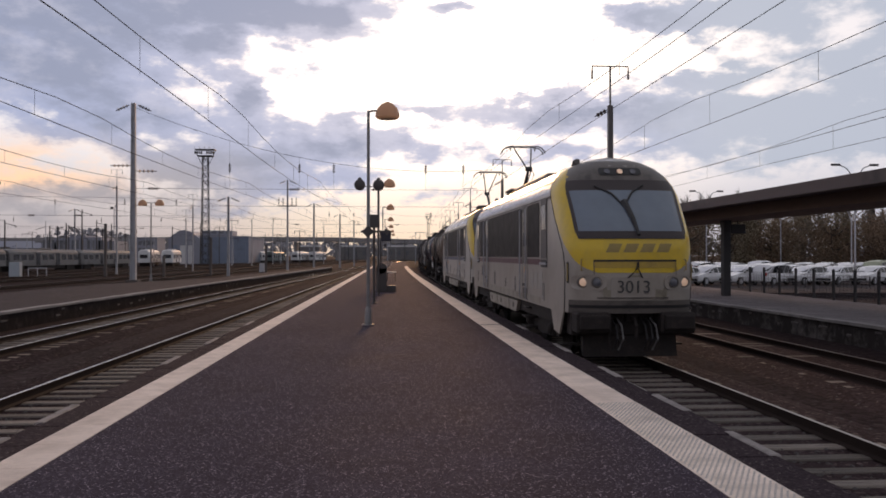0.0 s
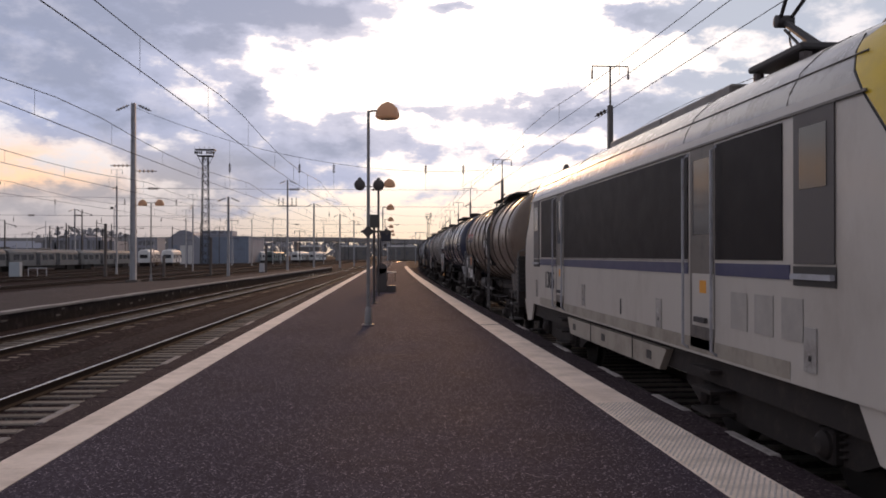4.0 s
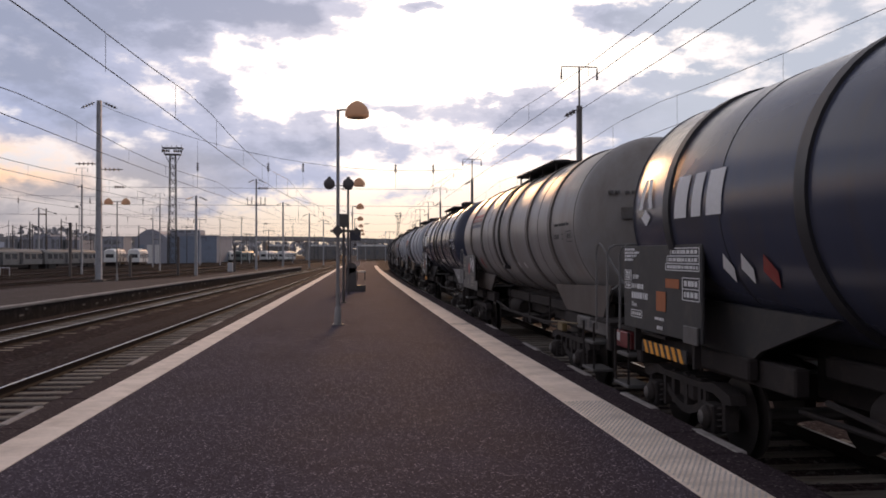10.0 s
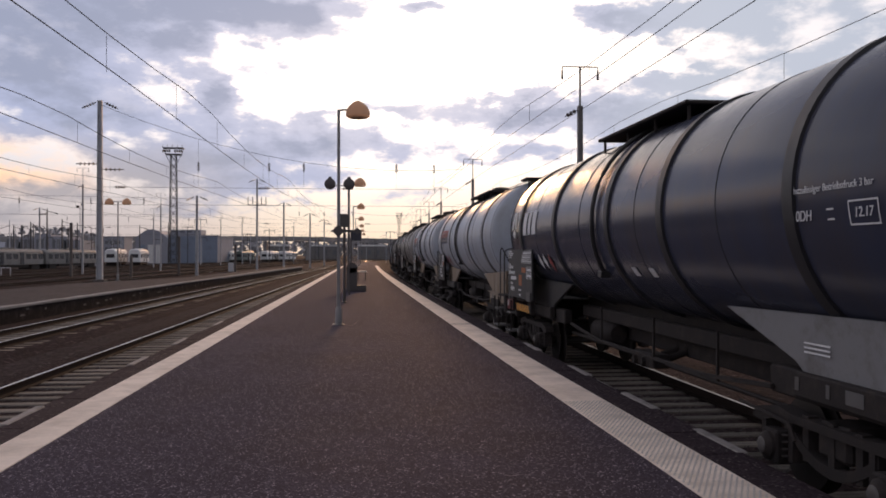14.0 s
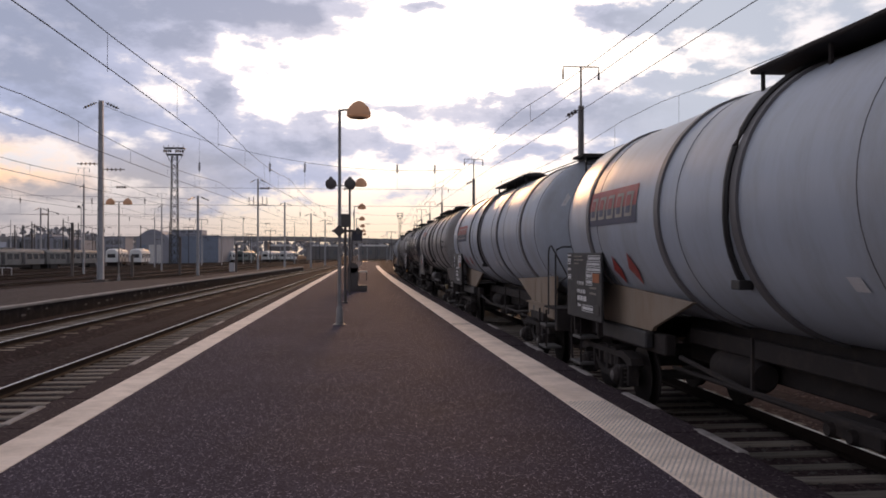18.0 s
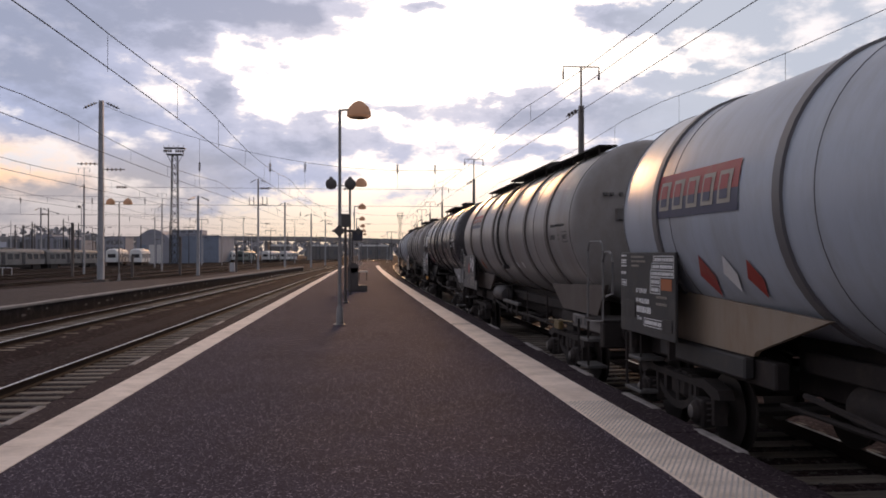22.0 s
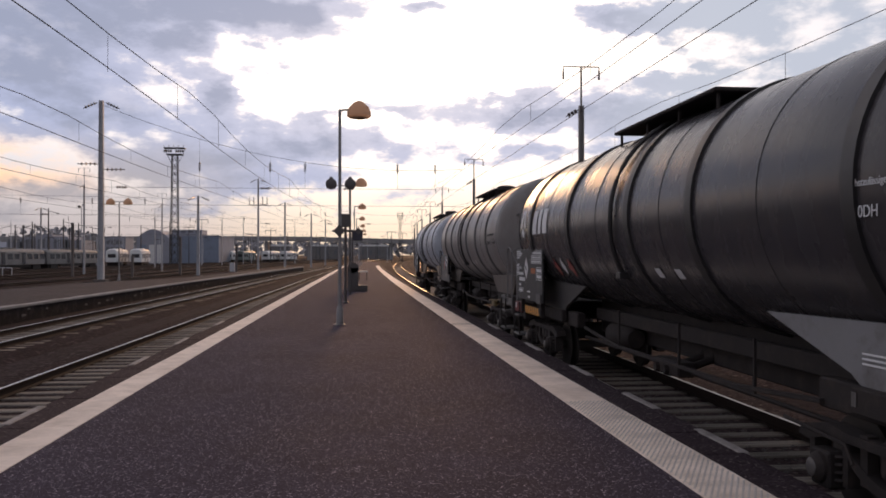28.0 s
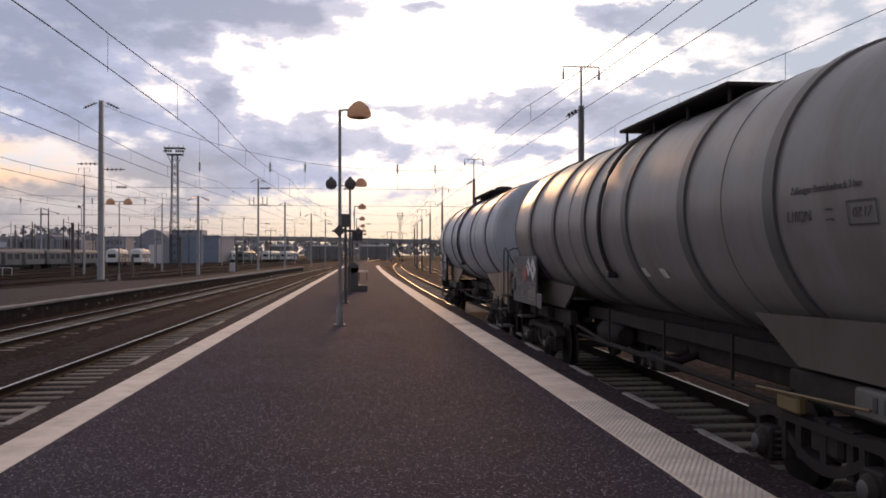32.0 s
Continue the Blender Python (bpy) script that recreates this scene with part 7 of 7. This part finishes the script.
def tree(name, x, y, h, w, m, label, seed, leaves=700, slim=False, bare=False, base=GROUND):
    rnd = random.Random(seed)
    t = empty(name, Matrix.Translation((x, y, base - .03)), label, "tree" if name == "tree" else "bush", "trees behind the car park" if name == "tree" else "")
    bm = bm_()
    tr = h * .045
    tube(bm, [(0, 0, 0), (rnd.uniform(-.2, .2), 0, h * .35), (rnd.uniform(-.3, .3), 0, h * .8)], tr * .7, 7, tr * .2)
    tips = []
    for k in range(14):
        z = h * rnd.uniform(.25, .78)
        a = rnd.random() * 6.28
        r = w * rnd.uniform(.3, .5) * (1 - (z / h - .3) * .5)
        tip = (r * math.cos(a), r * math.sin(a), z + r * (1.1 if slim else .55))
        tube(bm, [(0, 0, z), (tip[0] * .5, tip[1] * .5, z + r * .2), tip], tr * .28, 5, tr * .05)
        tips.append(tip)
    part("trunk", bm, BARK, t)
    bm = bm_()
    if bare:
        for k in range(leaves):
            p = Vector(rnd.choice(tips)) * rnd.uniform(.6, 1.05)
            p.z = p.z if p.z > 1 else 1
            d = Vector((rnd.uniform(-.5, .5), rnd.uniform(-.3, .3), rnd.uniform(.2, 1.1))) * (h * .11)
            q = Vector((.05, 0, .02))
            vs = [bm.verts.new(v) for v in (p - q, p + q, p + d)]
            bm.faces.new(vs)
        part("crown", bm, TWIGS, t, "bare twigs")
        return t
    lobes = [(rnd.uniform(-.36, .36) * w, rnd.uniform(-.36, .36) * w, h * rnd.uniform(.12, .86), rnd.uniform(.16, .28) * w) for _ in range(22)]
    for k in range(leaves):
        lx, ly, lz, lr = rnd.choice(lobes)
        v = Vector((rnd.gauss(0, 1), rnd.gauss(0, 1), rnd.gauss(0, 1))).normalized() * lr * rnd.uniform(.55, 1.12)
        c = Vector((lx + v.x, ly + v.y, lz + v.z * 1.1))
        s = rnd.uniform(.06, .17) * (h / 9)
        u = Vector((rnd.gauss(0, 1), rnd.gauss(0, 1), rnd.gauss(0, 1))).normalized() * s
        q = u.cross(Vector((rnd.gauss(0, 1), rnd.gauss(0, 1), rnd.gauss(0, 1)))).normalized() * s * .7
        bm.faces.new([bm.verts.new(c + e) for e in (u, q, -u, -q)])
    part("crown", bm, m, t, "uneven leafy crown")
    return t


rt = random.Random(12)
for k in range(27):
    tree("tree", 42 + k * 3.0 + rt.uniform(-1, 1), 138 + rt.uniform(-5, 12), rt.uniform(8.5, 11.5), rt.uniform(7.5, 10), rt.choice((LEAF_OLIVE, LEAF_BROWN, LEAF_BROWN, LEAF_OLIVE, LEAF_BROWN)), "brown-olive autumn tree behind the car park", 30 + k, 6500)
for k in range(22):
    tree("tree", 60 + k * 4.0 + rt.uniform(-1, 1), 180 + rt.uniform(-8, 8), rt.uniform(14, 17.5), rt.uniform(4.5, 6), TWIGS, "tall bare grey poplar behind the trees", 60 + k, 1600, slim=True, bare=True)
tree("bush", 16.5, 150, 6.5, 7.0, LEAF_GREEN, "dark green bush beside the far tracks", 99, 900)
tree("bush", 24.0, 175, 6.0, 8.0, LEAF_OLIVE, "olive bush beside the far tracks", 98, 900)
tree("bush", 31.0, 190, 6.5, 9.0, LEAF_GREEN, "dark green bush beside the far tracks", 97, 900)

# ---- the yard and the distance ----
CLAD = mat("blue_grey_cladding", (.19, .225, .30), .7, vary=.15, scale=.6, dirt=(.14, .16, .20), dscale=.2)
CLAD_DARK = mat("dark_cladding", (.25, .255, .30), .6, vary=.15, scale=.5)
WINDOWS = mat("far_window", (.12, .125, .14), .3, vary=.1)
TRAINGREY = mat("railcar_grey", (.165, .158, .158), .6, vary=.15, scale=1, dirt=(.11, .10, .10), dscale=.6)
TRAINWHITE = mat("railcar_white", (.62, .62, .63), .55, vary=.06, scale=1)
TRAINDARK = mat("railcar_band", (.035, .035, .042), .2, vary=.1)
# distance haze over the woods is put into this pale bluish leaf colour
HAZE = mat("haze_tinted_wood", (.27, .265, .285), .95, vary=.3, scale=.05)


def railcar(x, y, turn, length, paint, label, h=3.6, band=TRAINDARK, name="railcar", stripe=None):
    """A passenger railcar seen from the platform side: rounded shell, window panes, doors, bogies."""
    t = empty(name, pose(x, y, GROUND - .05, 0, 0, turn), label, "railcar", "railcars in the yard")
    L = length / 2
    prof = [(-1.4, .9), (-1.42, 2.2), (-1.32, h - .5), (-.9, h - .08), (0, h), (.9, h - .08), (1.32, h - .5), (1.42, 2.2), (1.4, .9)]
    bm = bm_()
    rows = []
    for yy, s in ((-L, .82), (-L + .5, .96), (-L + 1.2, 1), (L - 1.2, 1), (L - .5, .96), (L, .82)):
        rows.append([bm.verts.new((px * s, yy, .9 + (pz - .9) * (s * .3 + .7))) for px, pz in prof])
    for a, b2 in zip(rows, rows[1:]):
        for k in range(len(prof) - 1):
            bm.faces.new((a[k], a[k + 1], b2[k + 1], b2[k]))
        bm.faces.new((a[-1], a[0], b2[0], b2[-1]))
    bm.faces.new(rows[0]), bm.faces.new(rows[-1][::-1])
    part("shell", bm, paint, t)
    for sx in (-1, 1):
        n = int(length / 2.4)
        for k in range(n):
            yy = -L + 1.6 + k * (length - 3.2) / (n - 1)
            if k in (n // 3, 2 * n // 3):
                part("door", box(bm_(), sx * 1.40 - .03, sx * 1.40 + .03, yy - .65, yy + .65, 1.0, 2.95), TRAINDARK, t)
            else:
                part("window", box(bm_(), sx * 1.40 - .025, sx * 1.40 + .025, yy - .85, yy + .85, 1.85, 2.75), band, t)
        if stripe:
            part("stripe", box(bm_(), sx * 1.42 - .015, sx * 1.42 + .015, -L + 1.2, L - 1.2, 1.35, 1.6), stripe, t)
    for s in (-1, 1):
        part("end_window", box(bm_(), -.85, .85, s * L - .03, s * L + .03, 1.9, 2.75), TRAINDARK, t)
        part("bogie_block", box(bm_(), -1.15, 1.15, s * (L - 3) - 1.5, s * (L - 3) + 1.5, .05, .85, .05), UNDER, t)
    part("underfloor", box(bm_(), -1.2, 1.2, -L + 5.5, L - 5.5, .4, .95), UNDER, t)
    part("roof_unit", box(bm_(), -.8, .8, -2.2, 2.2, h - .05, h + .18, .04), paint, t)
    return t


for k in range(4):
    railcar(-62.3 + k * 2.55, 102 + k * 24.6, -5.6, 24, TRAINGREY, "parked grey passenger car with dark windows in the yard")
for x, y, turn in ((-55.2, 213.5, 7), (-49.9, 213.5, 7), (-52.5, 305, -8), (-38.5, 300, -8), (-28.5, 320, -8), (-23.0, 330, -8), (-101, 150, -7), (-95, 178, -7)):
    railcar(x, y, turn, 19, TRAINWHITE, "white modern railcar parked far off in the yard", 3.9, stripe=MAROON if x in (-52.5, -63.0) else None)
railcar(-33.5, 285, -8, 16, mat("green_loco", (.12, .15, .14), .5, vary=.1), "grey-green shunting locomotive far off in the yard", 3.8)


def shed():
    t = empty("engine_shed", label="long blue-grey railway shed with an arched dark gable", category="shed")
    x0, x1, xm, y0, y1 = -62.3, -39.2, -53.2, 262.0, 300.0
    bm = bm_()
    arch = [(x0 + (xm - x0) * k / 10, 7.2 + 2.6 * math.sin(math.pi * k / 10)) for k in range(11)]
    front = [(x0, GROUND)] + arch + [(xm, GROUND)]
    a = [bm.verts.new((x, y0, z)) for x, z in front]
    b2 = [bm.verts.new((x, y1, z)) for x, z in front]
    bm.faces.new(a), bm.faces.new(b2[::-1])
    for k in range(len(a)):
        j = (k + 1) % len(a)
        bm.faces.new((a[k], a[j], b2[j], b2[k]))
    part("arched_hall", bm, CLAD_DARK, t)
    for k in range(3):
        part("door", box(bm_(), x0 + 1.2 + k * 2.3, x0 + 2.7 + k * 2.3, y0 - .1, y0 + .1, GROUND, 5.2), WHITE if k else CLAD, t, "pale tall shed door")
    part("hall", box(bm_(), xm + .02, x1, y0 + 3, y1, GROUND, 7.8), CLAD, t, "blue-grey clad hall")
    for k in range(7):
        x = xm + .3 + k * 1.85
        part("panel", box(bm_(), x, x + 1.7, y0 + 2.9, y0 + 2.99, .6, 7.3), CLAD, t)
    part("parapet", box(bm_(), xm, x1 + .2, y0 + 2.8, y1 + .2, 7.8, 8.1), CLAD_DARK, t)
    part("roof_house", box(bm_(), -54.0, -45.0, y0 + 8, y0 + 18, 8.1, 9.9), CLAD_DARK, t)
    for k in range(4):
        part("roof_light", box(bm_(), -53.4 + k * 2.2, -51.9 + k * 2.2, y0 + 7.9, y0 + 7.99, 9.0, 9.6), WINDOWS, t)
    t = empty("office_block", Matrix.Translation((-87, 330, GROUND)), "distant grey flat-roofed office block", "building")
    part("wall", box(bm_(), -4.5, 4.5, 0, 12, 0, 9.0), CLAD_DARK, t)
    for i in range(3):
        for k in range(5):
            part("window", box(bm_(), -4 + k * 1.65, -2.9 + k * 1.65, -.05, .05, 1.6 + i * 2.4, 2.9 + i * 2.4), WINDOWS, t)
    part("roof", box(bm_(), -4.7, 4.7, -.2, 12.2, 9.0, 9.3), CLAD_DARK, t)


shed()


def light_tower(x, y, h, k_=1.0):
    t = empty("light_tower", Matrix.Translation((x, y, GROUND)), "tall steel lattice floodlight tower with a lamp platform", "light tower")
    t.scale = (k_, k_, 1)
    w0, w1 = 1.0, .7
    n = 14

    def w(z):
        return w0 + (w1 - w0) * z / h
    for sx in (-1, 1):
        for sy in (-1, 1):
            part("leg", tube(bm_(), [(sx * w(0), sy * w(0), 0), (sx * w(h), sy * w(h), h - 2)], .10, 5), STEELDARK, t)
    for i in range(n):
        z0, z1 = (h - 2) * i / n, (h - 2) * (i + 1) / n
        for a, b2 in (((-1, -1), (1, -1)), ((1, 1), (-1, 1)), ((-1, 1), (-1, -1)), ((1, -1), (1, 1))):
            part("brace", tube(bm_(), [(a[0] * w(z0), a[1] * w(z0), z0), (b2[0] * w(z1), b2[1] * w(z1), z1)], .05, 4), STEELDARK, t)
            part("brace", tube(bm_(), [(b2[0] * w(z0), b2[1] * w(z0), z0), (a[0] * w(z1), a[1] * w(z1), z1)], .05, 4), STEELDARK, t)
    part("lamp_platform", box(bm_(), -2.0, 2.0, -1.5, 1.5, h - 2.1, h - 1.9), STEELDARK, t)
    part("upper_platform", box(bm_(), -2.6, 2.6, -1.6, 1.6, h - .4, h - .25), STEELDARK, t)
    for s in (-1, 1):
        part("platform_strut", tube(bm_(), [(s * .9, 0, h - 4.2), (s * 2.0, 0, h - 2.1), (s * 2.6, 0, h - .4)], .09, 5), STEELDARK, t)
        for k in range(4):
            part("floodlight", box(bm_(), s * (.7 + k * .55) - .2, s * (.7 + k * .55) + .2, -1.75, -1.5, h - 1.6, h - .9, .04), STEELDARK, t)
    for k in range(5):
        part("railing_post", tube(bm_(), [(-2.5 + k * 1.25, -1.55, h - .3), (-2.5 + k * 1.25, -1.55, h + .35)], .05, 4), STEELDARK, t)


light_tower(-46.1, 234.7, 31.0)
light_tower(19.0, 330, 18.5, .45)


def viaduct():
    t = empty("viaduct", label="long grey road viaduct on piers crossing the yard far off", category="bridge")
    pts = [(-190, 10.3), (-104, 10.9), (-60, 11.2), (-20, 10.9), (20, 9.9), (60, 9.2), (140, 8.2)]
    grey = mat("viaduct_concrete", (.27, .26, .265), .85, vary=.15, scale=.2, dirt=(.19, .185, .185), dscale=.1)
    for (xa, za), (xb, zb) in zip(pts, pts[1:]):
        bm = bm_()
        vs = [[bm.verts.new((x, y, z + dz)) for y, dz in ((418, -2.1), (432, -2.1), (432, 0), (418, 0))] for x, z in ((xa, za), (xb, zb))]
        for k in range(4):
            bm.faces.new((vs[0][k], vs[0][(k + 1) % 4], vs[1][(k + 1) % 4], vs[1][k]))
        bm.faces.new(vs[0]), bm.faces.new(vs[1][::-1])
        part("deck", bm, grey, t)
    for k in range(16):
        x = -180 + k * 20
        part("pier", box(bm_(), x - .8, x + .8, 420, 430, GROUND, 8.5), grey, t)
    for k in range(30):
        x = -180 + k * 10.5
        z = float(np.interp(x, [p[0] for p in pts], [p[1] for p in pts]))
        part("parapet_post", box(bm_(), x - .12, x + .12, 418, 418.3, z, z + 1.1), grey, t)


viaduct()


def far_things():
    # dark old block with many stacks, left of the shed
    t = empty("warehouse", Matrix.Translation((-118, 350, GROUND)), "distant dark grey warehouse with a stepped roof", "building")
    for k, (w_, h_) in enumerate(((-11, 7.4), (-6, 9.2), (0, 10.3), (6, 9.6), (11, 8.2))):
        part("wall", box(bm_(), w_ - 3, w_ + 2.98, 0, 18, 0, h_), CLAD_DARK, t)
        for q in range(3):
            part("window", box(bm_(), w_ - 2.4 + q * 1.7, w_ - 1.4 + q * 1.7, -.06, .0, 5, 8.5), WINDOWS, t)
    for k, (x, y, w_, h_) in enumerate(((-165, 400, 18, 9), (-150, 380, 12, 8), (-190, 420, 20, 11), (-95, 480, 30, 11), (-215, 380, 26, 8.5))):
        t = empty("house", Matrix.Translation((x, y, GROUND)), "distant grey house with a pitched roof", "house", "distant houses")
        part("wall", box(bm_(), -w_ / 2, w_ / 2, 0, 10, 0, h_ * .7), CLAD if k % 2 else TRAINGREY, t)
        bm = bm_()
        a = [bm.verts.new(p) for p in ((-w_ / 2 - .4, -.4, h_ * .7), (-w_ / 2 - .4, 10.4, h_ * .7), (-w_ / 2 - .4, 5, h_))]
        b2 = [bm.verts.new((-v.co.x, v.co.y, v.co.z)) for v in a]
        bm.faces.new(a), bm.faces.new(b2[::-1])
        for q in range(3):
            bm.faces.new((a[q], a[(q + 1) % 3], b2[(q + 1) % 3], b2[q]))
        part("roof", bm, CLAD_DARK, t)
        for q in range(int(w_ / 3)):
            part("window", box(bm_(), -w_ / 2 + .8 + q * 3, -w_ / 2 + 2 + q * 3, -.05, .0, 2, 4), WINDOWS, t)
    # low pale halls seen under the viaduct
    for x, w_ in ((-72, 16), (-38, 12), (-14, 18), (14, 18)):
        t = empty("far_hall", Matrix.Translation((x, 470, GROUND)), "low pale hall seen under the viaduct", "hall", "halls behind the viaduct")
        part("wall", box(bm_(), -w_ / 2, w_ / 2, 0, 12, 0, 7.0), TRAINGREY, t)
        part("roof_strip", box(bm_(), -w_ / 2 - .2, w_ / 2 + .2, -.2, 12, 7.0, 8.0), TRAINWHITE, t)
        for q in range(4):
            part("window", box(bm_(), -w_ / 2 + .8 + q * w_ / 4, -w_ / 2 + 2.4 + q * w_ / 4, -.05, .0, 2.5, 5), WINDOWS, t)
    # woods on the skyline
    rnd = random.Random(21)
    bm = bm_()
    for k in range(9000):
        x = rnd.uniform(-420, 420)
        y = rnd.uniform(540, 600)
        top = 11 + 4 * noise.noise(Vector((x * .02, 3, 0))) + 3 * noise.noise(Vector((x * .11, 9, 0))) + 8 * math.exp(-((x + 190) / 24) ** 2)
        z = rnd.uniform(.2, 1) * top
        s = rnd.uniform(.8, 1.9)
        u = Vector((rnd.gauss(0, 1), rnd.gauss(0, 1), rnd.gauss(0, 1))).normalized() * s
        q = u.cross(Vector((rnd.gauss(0, 1), rnd.gauss(0, 1), rnd.gauss(0, 1)))).normalized() * s
        c = Vector((x, y, z))
        bm.faces.new([bm.verts.new(c + e) for e in (u, q, -u, -q)])
    tagged(part("far_woods", bm, HAZE, label="woods along the skyline, distance haze put into their pale colour"), category="woods", kind="stuff")
    # slim masts of the distant yard
    bm_list = []
    for k in range(84):
        x = -150 + k * 1.95 + rnd.uniform(-1.5, 1.5)
        y = rnd.uniform(190, 400)
        if -20 < x < 8 + bend(y) + 6:
            y = rnd.uniform(260, 410)
        h = rnd.uniform(6.5, 11)
        mm = STEEL if rnd.random() < .4 else STEELDARK
        t = empty("yard_mast", Matrix.Translation((x + bend(y) * .4, y, GROUND)), "slim dark overhead-line mast far off", "mast", "distant yard masts")
        part("pole", tube(bm_(), [(0, 0, 0), (0, 0, h)], .12, 6, .07), mm, t)
        if k % 2:
            part("arm", tube(bm_(), [(-1.3, 0, h - .3), (1.3, 0, h - .3)], .06, 5), STEELDARK, t)
            for s in (-1, 1):
                part("drop", tube(bm_(), [(s * 1.3, 0, h - .3), (s * 1.3, 0, h - 1.1)], .06, 5), INSUL, t)
        else:
            part("stay", tube(bm_(), [(0, 0, h - 1.2), (-2.2, 0, h - 1.9)], .05, 5), STEELDARK, t)
    # floodlight poles
    for x, y, h in ((-59, 138, 13.4), (-59.5, 200, 13.3)):
        t = empty("floodlight_pole", Matrix.Translation((x, y, GROUND)), "slim pole with two floodlights", "floodlight", "floodlight poles")
        part("pole", tube(bm_(), [(0, 0, 0), (0, 0, h)], .13, 6, .08), STEEL, t)
        for s in (-1, 1):
            part("floodlight", box(bm_(), s * .5 - .28, s * .5 + .28, -.2, .2, h - .1 + s * .2, h + .4 + s * .2, .05), STEELDARK, t)
    # pale cabinet and rail beside the sidings
    t = empty("relay_cabinet", Matrix.Translation((-41.7, 103, GROUND)), "pale blue relay cabinet beside the sidings", "cabinet", "relay cabinets")
    part("body", box(bm_(), -.6, .6, -.4, .4, .1, 1.75, .03), mat("cabinet_blue", (.34, .38, .42), .5, vary=.1), t)
    part("door", box(bm_(), -.5, .5, -.43, -.4, .2, 1.6), mat("cabinet_door", (.36, .40, .44), .5, vary=.1), t)
    part("plinth", box(bm_(), -.65, .65, -.45, .45, 0, .1), CONCRETE, t)
    t = empty("guard_rail", Matrix.Translation((-38.5, 101, GROUND)), "short grey tube guard rail", "railing")
    for x in (-1, 0, 1):
        part("post", tube(bm_(), [(x, 0, 0), (x, 0, 1.1)], .05, 6), STEEL, t)
    part("rail", tube(bm_(), [(-1, 0, 1.1), (1, 0, 1.1)], .05, 6), STEEL, t)
    for x, y in ((-17, 128),):
        t = empty("relay_cabinet", Matrix.Translation((x, y, GROUND)), "grey relay cabinet in the yard", "cabinet", "relay cabinets")
        part("body", box(bm_(), -.35, .35, -.3, .3, .1, 1.4, .03), STEEL, t)
        part("plinth", box(bm_(), -.4, .4, -.35, .35, 0, .1), CONCRETE, t)


far_things()


# ---- what moves ----
def run(t):
    """Metres that the train has come since the start; it brakes slowly."""
    return 7.769397 * t + .0945998 * t ** 2 - .0176117 * t ** 3 + 7.849915e-4 * t ** 4 - 1.657204e-5 * t ** 5 + 1.412643e-7 * t ** 6


def motions():
    for ob, y0 in TRAIN:
        rows = []
        for t in np.arange(0, SECONDS + .01, .5):
            y = y0 - run(t)
            rows.append((t, pose(r1(y), y, 0, 0, 0, -math.degrees(math.atan(slope(y))))))
        walk(ob, rows)
    times, k = [0.0], 0
    while k < 30 * SECONDS:
        k = min(30 * SECONDS, k + (2 if k < 420 else 3 if k < 700 else 4))
        times.append(k / 30)
    for ws, ay, r in TURNING:
        walk(ws, [(t, pose(0, ay, r, math.degrees(run(t) / r) % 360.0)) for t in times])


motions()
